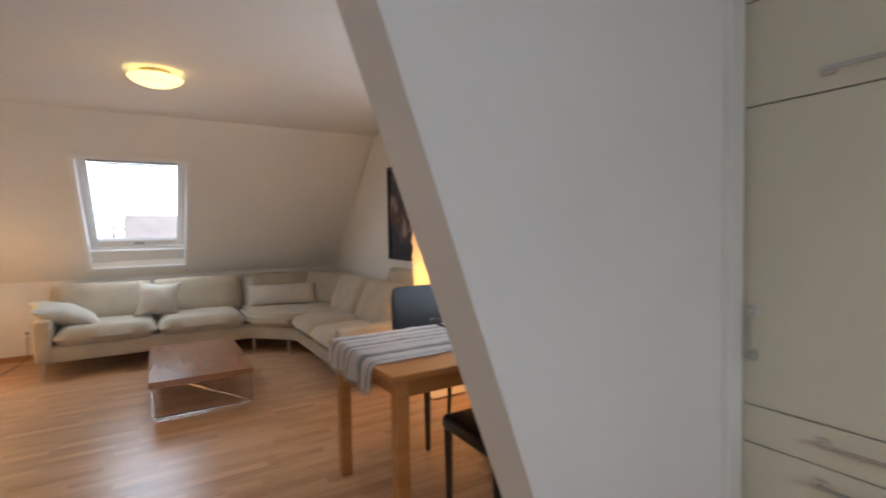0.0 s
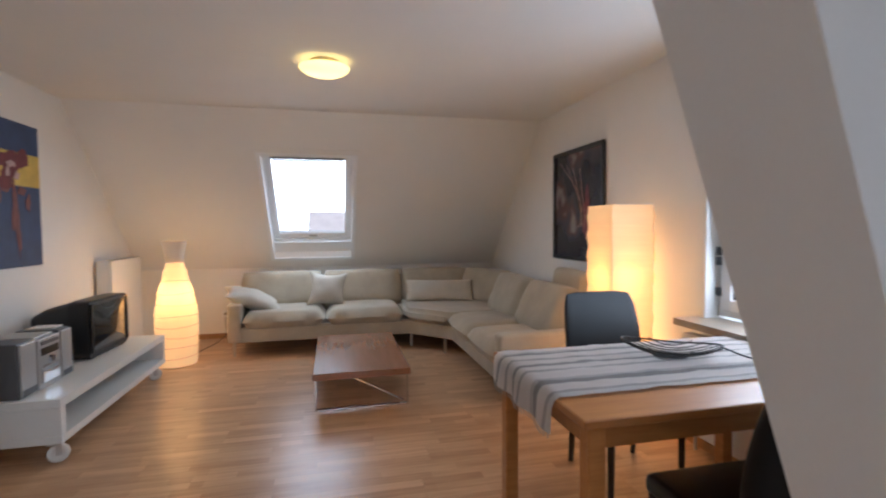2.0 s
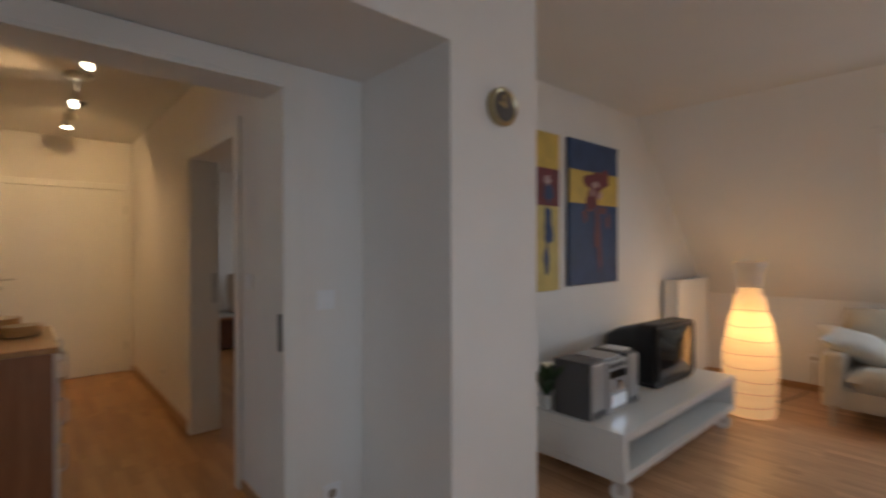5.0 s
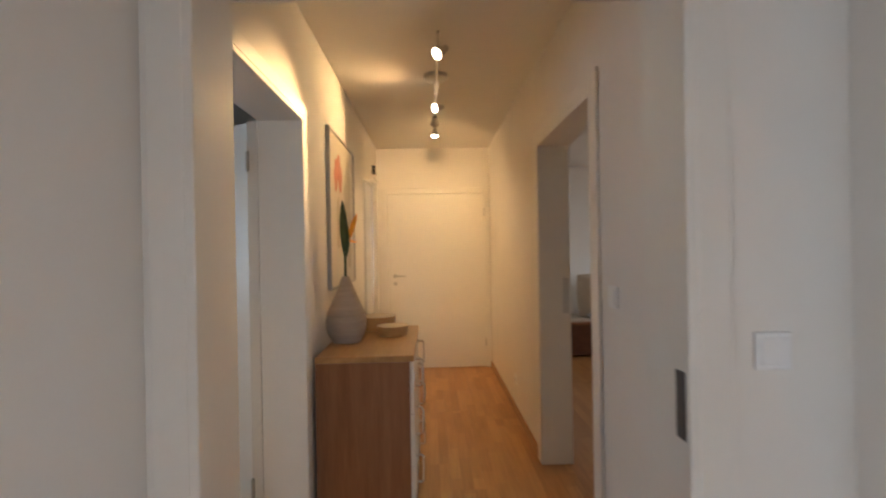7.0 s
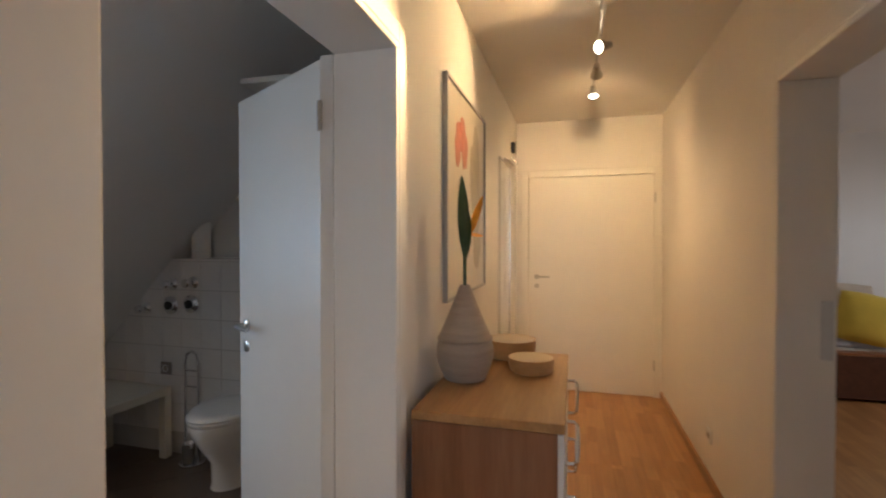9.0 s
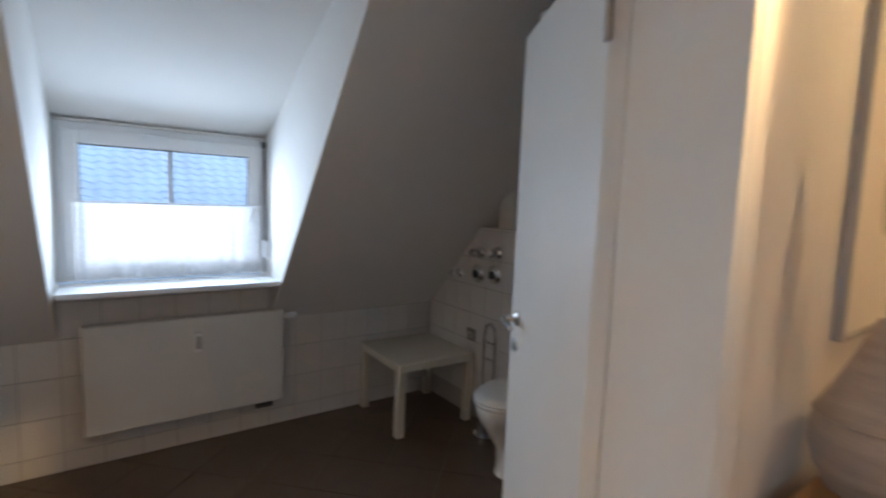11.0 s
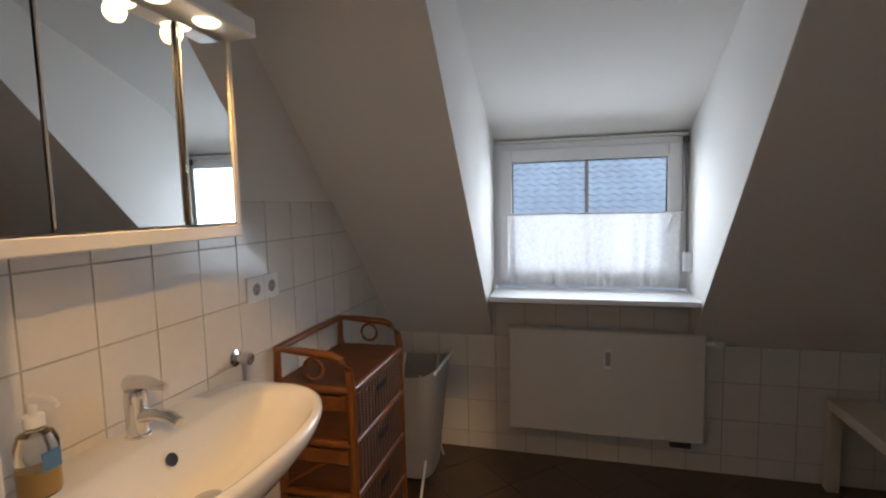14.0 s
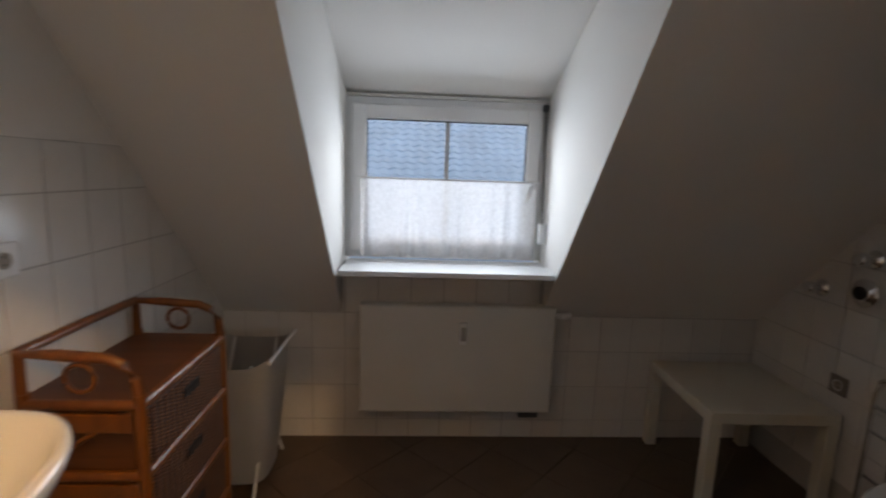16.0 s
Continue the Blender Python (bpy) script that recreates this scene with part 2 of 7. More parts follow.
def box(bm, x0, x1, y0, y1, z0, z1, bevel=0.0, segs=2, m=None):
    got = bmesh.ops.create_cube(bm, size=1.0, matrix=Matrix.Translation(((x0 + x1) / 2, (y0 + y1) / 2, (z0 + z1) / 2)) @ Matrix.Diagonal((abs(x1 - x0), abs(y1 - y0), abs(z1 - z0), 1)))
    vs = got["verts"]
    if bevel:
        es = list({e for v in vs for e in v.link_edges})
        r = bmesh.ops.bevel(bm, geom=es, offset=bevel, segments=segs, affect="EDGES", profile=0.5)
        vs = list({v for f in r["faces"] for v in f.verts} | {v for v in vs if v.is_valid})
    if m is not None:
        bmesh.ops.transform(bm, matrix=m, verts=vs)
    return vs


def prism(bm, ring, axis, a, b):
    """A solid with the outline ring (pairs) swept along the axis from a to b."""
    def at(p, v):
        return {"x": (v, p[0], p[1]), "y": (p[0], v, p[1]), "z": (p[0], p[1], v)}[axis]
    lo = [bm.verts.new(at(p, a)) for p in ring]
    hi = [bm.verts.new(at(p, b)) for p in ring]
    k = len(ring)
    bm.faces.new(lo)
    bm.faces.new(list(reversed(hi)))
    for i in range(k):
        bm.faces.new((lo[i], hi[i], hi[(i + 1) % k], lo[(i + 1) % k]))
    bmesh.ops.recalc_face_normals(bm, faces=bm.faces)


def lathe(bm, profile, segs=32, m=Matrix(), squash=1.0):
    rings = []
    for r, z in profile:
        rings.append([bm.verts.new(m @ Vector((r * math.cos(2 * math.pi * i / segs), squash * r * math.sin(2 * math.pi * i / segs), z))) for i in range(segs)])
    for a, b in zip(rings, rings[1:]):
        for i in range(segs):
            bm.faces.new((a[i], a[(i + 1) % segs], b[(i + 1) % segs], b[i]))
    for ring, flip in ((rings[0], True), (rings[-1], False)):
        c = sum((v.co for v in ring), Vector()) / segs
        if (ring[0].co - c).length > 1e-4:
            bm.faces.new(list(reversed(ring)) if flip else ring)
    bmesh.ops.recalc_face_normals(bm, faces=bm.faces)


def tube(bm, pts, r, segs=10, closed=False):
    pts = [Vector(p) for p in pts]
    rings, k = [], len(pts)
    for i, p in enumerate(pts):
        a = pts[i - 1] if (i or closed) else p
        b = pts[(i + 1) % k] if (i < k - 1 or closed) else p
        d = (b - a).normalized()
        up = Vector((0, 0, 1)) if abs(d.z) < 0.9 else Vector((1, 0, 0))
        u = d.cross(up).normalized()
        w = u.cross(d)
        rad = r[i] if isinstance(r, (list, tuple)) else r
        rings.append([bm.verts.new(p + rad * (math.cos(2 * math.pi * j / segs) * u + math.sin(2 * math.pi * j / segs) * w)) for j in range(segs)])
    pairs = list(zip(rings, rings[1:])) + ([(rings[-1], rings[0])] if closed else [])
    for a, b in pairs:
        for j in range(segs):
            bm.faces.new((a[j], a[(j + 1) % segs], b[(j + 1) % segs], b[j]))
    if not closed:
        bm.faces.new(list(reversed(rings[0])))
        bm.faces.new(rings[-1])
    bmesh.ops.recalc_face_normals(bm, faces=bm.faces)


def cushion(bm, sx, sy, sz, m, n=10, square=4.0, wrinkle=0.006, seed=0.0):
    """A stuffed block: full in the middle, thinner along its seams."""
    grid = {}
    for side in (1, -1):
        for i in range(n + 1):
            for j in range(n + 1):
                u, v = 2 * i / n - 1, 2 * j / n - 1
                rim = i in (0, n) or j in (0, n)
                if rim and side < 0:
                    grid[(side, i, j)] = grid[(1, i, j)]
                    continue
                fall = max(0.0, (1 - abs(u) ** square) * (1 - abs(v) ** square)) ** 0.5
                pull = 1 - 0.05 * (u * u * v * v)
                h = 0.0 if rim else side * sz / 2 * fall
                p = Vector((u * sx / 2 * pull, v * sy / 2 * pull, h))
                p += noise.noise_vector(p * 6 + Vector((seed, seed * 2, side))) * wrinkle
                grid[(side, i, j)] = bm.verts.new(m @ p)
    for side in (1, -1):
        for i in range(n):
            for j in range(n):
                q = [grid[(side, i, j)], grid[(side, i + 1, j)], grid[(side, i + 1, j + 1)], grid[(side, i, j + 1)]]
                bm.faces.new(q if side > 0 else list(reversed(q)))


def mesh_of(name, bm, material, smooth=None):
    me = bpy.data.meshes.new(name)
    bm.normal_update()
    bm.to_mesh(me)
    bm.free()
    me.materials.append(material)
    if smooth is not None:
        me.polygons.foreach_set("use_smooth", [True] * len(me.polygons))
        me.set_sharp_from_angle(angle=radians(smooth))
    return me


def part(name, bm, material, parent, label="", smooth=None):
    """Links a bmesh as one mesh object under a thing or a part. Its coordinates are the parent's."""
    ob = new(name, mesh_of(name, bm, material, smooth))
    ob.parent = parent
    return tagged(ob, label)


def thing(name, m, label, category, group=""):
    ob = new(name)
    ob.empty_display_size = 0.1
    ob.matrix_world = m if isinstance(m, Matrix) else Matrix.Translation(m)
    return tagged(ob, label, category, group)


def solid(name, bm, material, label, category, smooth=None, kind="", m=None, group=""):
    ob = new(name, mesh_of(name, bm, material, smooth))
    if m is not None:
        ob.matrix_world = m
    return tagged(ob, label, category, group, kind)


def structure(name, boxes, material, label, category="wall", extra=None):
    bm = bmesh.new()
    for b in boxes:
        box(bm, *b)
    if extra:
        extra(bm)
    return solid(name, bm, material, label, category, kind="structure")


def B(*a, **k):
    bm = bmesh.new()
    box(bm, *a, **k)
    return bm


# ---- the plan: levels and wall lines ----
CEIL, BREAK, PITCH, KNEE = 2.45, 5.55, 1.03, 7.10
EAST, WEST = 3.12, -1.27
HALL_S, HALL_N, HALL_END, HALL_TOP = 1.245, 2.528, -5.57, 2.50
BATH_E, BATH_W, BATH_S, BATH_N = -0.735, -3.66, -1.30, 1.10
LOW, BPITCH, BTOP = 0.675, 1.05, 2.48


def roof_z(y):
    return CEIL - PITCH * (y - BREAK)


def bath_z(y):
    return LOW + BPITCH * (y - BATH_S)

# ---- living room: structure ----
structure("wall_east", [(EAST, EAST + 0.28, -1.3, 2.18, 0, 2.75), (EAST, EAST + 0.28, 3.24, 7.4, 0, 2.75), (EAST, EAST + 0.28, 2.18, 3.24, 0, 0.74), (EAST, EAST + 0.28, 2.18, 3.24, 2.02, 2.75)], M_WALL, "white painted gable wall with a window opening")
structure("wall_west", [(WEST - 0.18, WEST, 2.528, 7.4, 0, 2.75)], M_WALL, "white painted wall behind the television")
structure("wall_knee", [(WEST, EAST, KNEE, KNEE + 0.2, 0, roof_z(KNEE) + 0.1)], M_WALL, "low white knee wall behind the sofa")
structure("wall_pier", [(WEST, -0.588, 2.76, 3.255, 0, CEIL)], M_WALL, "white painted pier beside the hall door")
structure("wall_lintel", [(-1.175, -0.588, 1.246, 2.76, 2.083, CEIL)], M_WALL, "white lintel over the recess before the hall door")
structure("wall_door", [(-1.355, -1.175, 1.245, 1.33, 0, 2.6), (-1.355, -1.175, 2.42, 2.76, 0, 2.6), (-1.355, -1.175, 1.33, 2.42, 2.01, 2.6)], M_WALL, "white wall with the door opening to the hall")
structure("wall_kitchen_west", [(-0.72, -0.588, -1.3, 1.06, 0, 2.6)], M_WALL, "plain white wall between kitchen and bathroom")
structure("wall_kitchen_south", [(-0.588, 0.1, -1.5, -1.3, 0, 2.6), (1.7, EAST, -1.5, -1.3, 0, 2.6), (0.1, 1.7, -1.5, -1.3, 0, 1.0), (0.1, 1.7, -1.5, -1.3, 2.0, 2.6)], M_WALL, "plain white kitchen wall with an assumed window opening")


def roof_slab(name, x0, x1, hole, ytop, ylow, zfun, material, label, thick=0.24):
    """A sloping ceiling with one rectangular hole (x0, x1, y0, y1 on its face)."""
    bm = bmesh.new()
    cells = [(x0, x1, ytop, ylow)] if hole is None else [(x0, hole[0], ytop, ylow), (hole[1], x1, ytop, ylow), (hole[0], hole[1], ytop, hole[2]), (hole[0], hole[1], hole[3], ylow)]
    for a, b, ya, yb in cells:
        prism(bm, [(ya, zfun(ya)), (yb, zfun(yb)), (yb, zfun(yb) + thick), (ya, zfun(ya) + thick)], "x", a, b)
    return solid(name, bm, material, label, "ceiling", kind="structure")


SKY = (0.262, 1.208, 5.915, 6.99)
roof_slab("ceiling_slope", WEST, EAST, SKY, BREAK, KNEE + 0.2, roof_z, M_CEIL, "white sloping attic ceiling with a roof window")
structure("ceiling", [(WEST, EAST, -1.3, BREAK, CEIL, CEIL + 0.2)], M_CEIL, "flat white ceiling of the living room", "ceiling")


def slant_wall(bm):
    prism(bm, [(1.85, 0), (EAST, 0), (EAST, CEIL), (1.85 - 0.353 * CEIL, CEIL)], "y", 1.15, 1.30)


structure("wall_partition", [], M_WALL, "white partition wall with a slanting free edge", extra=slant_wall)

# skirting boards
structure("baseboard", [(WEST, WEST + 0.014, 3.255, 7.1, 0, 0.06), (WEST + 0.014, EAST - 0.014, KNEE - 0.014, KNEE, 0, 0.06), (EAST - 0.014, EAST, 1.30, 7.1, 0, 0.06), (-0.588, -0.574, 2.76, 3.255, 0, 0.06)], M_BASE, "beech skirting board of the living room", "baseboard")
structure("baseboard_hall", [(HALL_END, -3.16, HALL_N - 0.014, HALL_N, 0, 0.06), (-2.06, -1.36, HALL_N - 0.014, HALL_N, 0, 0.06), (HALL_END, -2.48, HALL_S, HALL_S + 0.014, 0, 0.06), (-5.5, -5.4, HALL_S, HALL_S + 0.01, 0, 0.05)], M_BASE, "beech skirting board of the hall", "baseboard")

# ---- hall: structure ----
structure("wall_hall_south", [(HALL_END, -2.36, 1.10, HALL_S, 0, 2.6), (-1.31, -0.588, 1.10, HALL_S, 0, 2.6), (-2.36, -1.31, 1.10, HALL_S, 1.977, 2.6)], M_WALL, "white hall wall with the bathroom door opening")
structure("wall_hall_north", [(HALL_END, -3.11, HALL_N, HALL_N + 0.17, 0, 2.6), (-2.11, -1.355, HALL_N, HALL_N + 0.17, 0, 2.6), (-3.11, -2.11, HALL_N, HALL_N + 0.17, 2.01, 2.6)], M_WALL, "white hall wall with the bedroom door opening")
structure("wall_hall_end", [(HALL_END - 0.15, HALL_END, 1.10, 2.7, 0, 2.6)], M_WALL, "white end wall of the hall")
structure("ceiling_hall", [(HALL_END, -1.355, HALL_S, HALL_N, HALL_TOP, HALL_TOP + 0.1)], M_CEIL, "white ceiling of the hall", "ceiling")


def door_frame(name, axis, a, b, front, back, top, label, w=0.07, t=0.025, lip=0.014, wb=0.07):
    """A door lining through the wall with casings on both faces. axis: along which the wall runs."""
    f = thing(name, Matrix(), label, "door frame")
    tagged(f, kind="structure")

    def bx(p0, p1, q0, q1, z0, z1, bev=0.004):
        return B(p0, p1, q0, q1, z0, z1, bevel=bev) if axis == "x" else B(q0, q1, p0, p1, z0, z1, bevel=bev)
    lo, hi = min(front, back), max(front, back)
    part("lining", bx(a - t, a, lo - lip, hi + lip, 0.0, top), M_TRIM, f)
    part("lining", bx(b, b + t, lo - lip, hi + lip, 0.0, top), M_TRIM, f)
    part("lining", bx(a - t, b + t, lo - lip, hi + lip, top, top + t), M_TRIM, f)
    for q0, q1 in ((lo - lip - 0.002, lo - 0.001), (hi + 0.001, hi + lip + 0.002)):
        part("casing", bx(a - t - w, a - t + 0.006, q0, q1, 0.0, top + t + w), M_TRIM, f)
        if wb:
            part("casing", bx(b + t - 0.006, b + t + wb, q0, q1, 0.0, top + t + w), M_TRIM, f)
        part("casing", bx(a - t + 0.006, b + t - 0.006, q0, q1, top + t - 0.006, top + t + w), M_TRIM, f)
    return f


d1 = door_frame("door_frame_1", "y", 1.36, 2.39, -1.175, -1.355, 1.98, "white wooden door frame between living room and hall")
part("strike_plate", B(-1.215, -1.178, 2.3865, 2.391, 0.93, 1.08, bevel=0.002), M_DARKPL, d1, "steel strike plate")
d2 = door_frame("door_frame_2", "x", -2.335, -1.335, HALL_S, 1.10, 1.95, "white wooden door frame of the bathroom", w=0.05, lip=0.03, wb=0.0)
part("lining", B(-2.3595, -2.335, 1.024, 1.069, 0.0, 1.95, bevel=0.004), M_TRIM, d2)
d3 = door_frame("door_frame_3", "x", -3.085, -2.14, HALL_N, HALL_N + 0.17, 1.98, "white wooden door frame of the bedroom")
part("strike_plate", B(-3.0865, -3.080, 2.66, 2.70, 0.94, 1.16, bevel=0.002), M_STEEL, d3, "dark steel strike plate")
d4 = thing("door_frame_4", Matrix(), "white wooden frame of the entrance door", "door frame")
tagged(d4, kind="structure")
for y0, y1, z0, z1 in ((1.30, 1.366, 0, 2.04), (2.459, 2.525, 0, 2.04), (1.366, 2.459, 1.975, 2.04)):
    part("casing", B(HALL_END + 0.001, HALL_END + 0.05, y0, y1, z0, z1, bevel=0.004), M_TRIM, d4)


def lever(parent, side, m, material):
    """A lever handle with rosettes; side: +1 or -1 for the way the lever points along local x."""
    bm = bmesh.new()
    lathe(bm, [(0.001, 0.0), (0.024, 0.0), (0.024, 0.006), (0.018, 0.010), (0.010, 0.012), (0.009, 0.045), (0.001, 0.045)], 20, m)
    tube(bm, [m @ Vector(p) for p in ((0, 0, 0.04), (side * 0.015, 0, 0.050), (side * 0.06, 0, 0.052), (side * 0.12, 0, 0.050))], [0.009, 0.010, 0.009, 0.008], 10)
    h = part("door_handle", bm, material, parent, "satin metal lever handle", 40)
    bm = bmesh.new()
    lathe(bm, [(0.001, 0.0), (0.022, 0.0), (0.022, 0.006), (0.016, 0.009), (0.001, 0.009)], 20, m @ Matrix.Translation((0, -0.085, 0)))
    part("key_rosette", bm, material, parent, "", 40)
    return h


def door_leaf(name, m, width, height, label, swing, thick=0.04):
    """A flush door leaf: local x along its width from the hinge, local y its thickness."""
    d = thing(name, m, label, "door")
    part("leaf", B(0, width, -thick, 0, 0.006, height, bevel=0.003), M_TRIM, d)
    for face, sy in ((0.0, 1), (-thick, -1)):
        rot = Matrix(((1, 0, 0, width - 0.075), (0, 0, sy, face), (0, 1, 0, 1.05), (0, 0, 0, 1)))
        lever(d, -1, rot, M_STEEL)
    for z in (0.24, 1.72):
        bm = bmesh.new()
        lathe(bm, [(0.001, 0), (0.008, 0), (0.008, 0.09), (0.001, 0.09)], 12, Matrix.Translation((-0.006, swing * 0.006 - (thick if swing < 0 else 0), z)))
        part("hinge", bm, M_STEEL, d, "steel hinge", 40)
    return d


HINGE, FREE = Vector((-2.338, 1.022, 0)), Vector((-2.655, 0.47, 0))
door_leaf("bathroom_door", Matrix.Translation(HINGE) @ Matrix.Rotation(math.atan2(FREE.y - HINGE.y, FREE.x - HINGE.x), 4, "Z"), 0.637, 1.94, "white flush bathroom door standing open", 1)
door_leaf("entrance_door", Matrix.Translation((HALL_END + 0.045, 2.457, 0)) @ Matrix.Rotation(radians(-90), 4, "Z"), 1.088, 1.972, "closed white flush entrance door at the end of the hall", 1)
door_leaf("bedroom_door", Matrix.Translation((-2.14, HALL_N + 0.20, 0)) @ Matrix.Rotation(radians(84), 4, "Z"), 0.94, 1.975, "white flush bedroom door standing open", 1)

# ---- bathroom: structure ----
structure("wall_bath_east", [(BATH_E, -0.72, -1.5, 1.10, 0, 2.6)], M_WALL, "white bathroom wall behind the washbasin")
structure("wall_bath_west", [(BATH_W - 0.15, BATH_W, -1.5, 1.10, 0, 2.6)], M_WALL, "white bathroom wall behind the toilet")
DX0, DX1 = -2.352, -1.322
structure("wall_bath_south", [(BATH_W, DX0, BATH_S - 0.25, BATH_S, 0, LOW + 0.1), (DX1, BATH_E, BATH_S - 0.25, BATH_S, 0, LOW + 0.1), (DX0, DX1, BATH_S - 0.25, BATH_S, 0, 0.907)], M_WALL, "low white bathroom wall under the dormer window")
YT = BATH_S + (BTOP - LOW) / BPITCH


def bath_slope(bm):
    for a, b in ((BATH_W, DX0), (DX1, BATH_E)):
        prism(bm, [(BATH_S - 0.25, bath_z(BATH_S - 0.25)), (YT, BTOP), (YT, BTOP + 0.25), (BATH_S - 0.25, bath_z(BATH_S - 0.25) + 0.30)], "x", a, b)


structure("ceiling_bath_slope", [], M_CEIL, "white sloping bathroom ceiling beside the dormer", "ceiling", extra=bath_slope)


def dormer_z(y):
    return 1.762 + (BTOP - 1.762) / (YT + 1.45) * (y + 1.45)


def dormer(bm):
    prism(bm, [(-1.56, dormer_z(-1.56)), (YT, BTOP), (YT, BTOP + 0.15), (-1.56, dormer_z(-1.56) + 0.15)], "x", DX0, DX1)


def dormer_cheek(name, edge, inner, taper, label):
    """One cheek of the dormer, with plaster that grows a little thicker towards the room."""
    bm = bmesh.new()
    prism(bm, [(-1.56, 0.80), (-1.25, bath_z(-1.25) + 0.004), (YT - 0.02, bath_z(YT - 0.02) + 0.004), (YT - 0.02, BTOP + 0.2), (-1.56, dormer_z(-1.56) + 0.15)], "x", edge - inner * 0.12, edge - inner * 0.001)
    old = set(bm.verts)
    prism(bm, [(-1.50, 0.80), (-1.25, bath_z(-1.25)), (YT, bath_z(YT)), (YT, dormer_z(YT) + 0.01), (-1.50, dormer_z(-1.50) + 0.01)], "x", edge, edge + inner * 0.003)
    for v in bm.verts:
        if v not in old and abs(v.co.x - edge) > 1e-4:
            v.co.x += inner * taper * max(0.0, v.co.y + 1.42)
    return solid(name, bm, M_CEIL, label, "wall", kind="structure")


structure("ceiling_dormer", [], M_CEIL, "white dormer ceiling above the bathroom window", "ceiling", extra=dormer)
dormer_cheek("wall_dormer_west", DX0, 1, 0.029, "white dormer cheek beside the shutter strap")
dormer_cheek("wall_dormer_east", DX1, -1, 0.008, "white dormer cheek beside the bathroom window")
structure("ceiling_bath", [(BATH_W, BATH_E, YT, 1.10, BTOP, BTOP + 0.1)], M_CEIL, "flat white bathroom ceiling", "ceiling")

# ---- bedroom seen through its door ----
structure("wall_bedroom_west", [(-6.75, -6.60, 2.698, 7.3, 0, 2.6)], M_WALL, "white bedroom end wall")
structure("wall_bedroom_knee", [(-6.60, -1.45, KNEE, KNEE + 0.2, 0, roof_z(KNEE) + 0.1)], M_WALL, "low white bedroom knee wall")
structure("wall_bedroom_south", [(-6.60, HALL_END - 0.15, 2.55, 2.698, 0, 2.6)], M_WALL, "white bedroom wall beside the hall")
# the opening is added, out of view, to give the fill lamp a source
roof_slab("ceiling_bedroom_slope", -6.60, -1.45, (-5.05, -4.15, 5.9, 6.9), BREAK, KNEE + 0.2, roof_z, M_CEIL, "white sloping bedroom ceiling with an added unseen opening")
structure("ceiling_bedroom", [(-6.60, -1.45, 2.698, BREAK, CEIL, CEIL + 0.2)], M_CEIL, "flat white bedroom ceiling", "ceiling")

# ---- floors: subfloor; boards and tiles come last ----
structure("floor", [(WEST - 0.2, EAST + 0.25, 1.10, KNEE + 0.2, -0.15, -0.012), (-0.72, EAST + 0.25, -1.45, 1.10, -0.15, -0.012)], M_BASE, "living room floor under the boards", "floor")
structure("floor_hall", [(HALL_END - 0.1, WEST - 0.2, 1.10, 2.72, -0.15, -0.012)], M_BASE, "hall floor under the boards", "floor")
structure("floor_bedroom", [(-6.75, WEST - 0.2, 2.72, KNEE + 0.2, -0.15, -0.012)], M_BASE, "bedroom floor under the boards", "floor")
structure("floor_bath", [(BATH_W - 0.1, -0.72, -1.5, 1.10, -0.15, -0.008)], M_FGROUT, "bathroom floor bed with brown grout", "floor")
# ---- windows ----


def roof_window():
    """The living room roof window: white lining through the slope, sash, glass, bottom ledge."""
    x0, x1, y0, y1 = SKY
    ang = -math.atan(PITCH)
    L = math.hypot(y1 - y0, PITCH * (y1 - y0))
    w = thing("window_1", Matrix.Translation((x0, y0, roof_z(y0))) @ Matrix.Rotation(ang, 4, "X"), "white roof window with a dark blind box at its top", "window")
    tagged(w, kind="structure")
    wd = x1 - x0
    for a, b, c, d in ((-0.03, 0.012, -0.03, L + 0.03), (wd - 0.012, wd + 0.03, -0.03, L + 0.03), (0.012, wd - 0.012, -0.03, 0.012), (0.012, wd - 0.012, L - 0.012, L + 0.03)):
        part("window_lining", B(a, b, c, d, -0.004, 0.20, bevel=0.002), M_PVC, w)
    for a, b, c, d in ((0.03, 0.095, 0.03, L - 0.27), (wd - 0.095, wd - 0.03, 0.03, L - 0.27), (0.095, wd - 0.095, 0.03, 0.10), (0.095, wd - 0.095, L - 0.34, L - 0.27)):
        part("window_frame", B(a, b, c, d, 0.10, 0.16, bevel=0.006), M_PVC, w)
    for a, b, c, d in ((0.012, 0.03, 0.012, L - 0.25), (wd - 0.03, wd - 0.012, 0.012, L - 0.25), (0.03, wd - 0.03, L - 0.27, L - 0.23)):
        part("outer_frame", B(a, b, c, d, 0.08, 0.19), M_PVC, w)
    part("window_ledge", B(0.014, wd - 0.014, L - 0.23, L - 0.014, 0.06, 0.075), M_PVC, w, "white lower lining panel")
    part("blind_box", B(0.095, wd - 0.095, 0.06, 0.105, 0.085, 0.125, bevel=0.006), M_DARKPL, w, "dark blind box")
    part("handle_bar", B(0.11, wd - 0.11, 0.112, 0.128, 0.082, 0.098, bevel=0.005), M_SILVERPL, w, "grey opening bar")
    part("latch", B(wd / 2 - 0.05, wd / 2 + 0.05, L - 0.325, L - 0.30, 0.082, 0.10, bevel=0.006), M_SILVERPL, w)
    g = part("pane", B(0.09, wd - 0.09, 0.09, L - 0.33, 0.125, 0.131), M_GLASS, w)
    g.visible_shadow = False
    bm = bmesh.new()
    for a, b, c, d in ((-0.085, wd + 0.085, -0.085, -0.070),):
        box(bm, a, b, c, d, -0.004, 0.004, 0.002)
    part("trim", bm, M_CEIL, w, "painted trim strip above the lining")
    return w


roof_window()


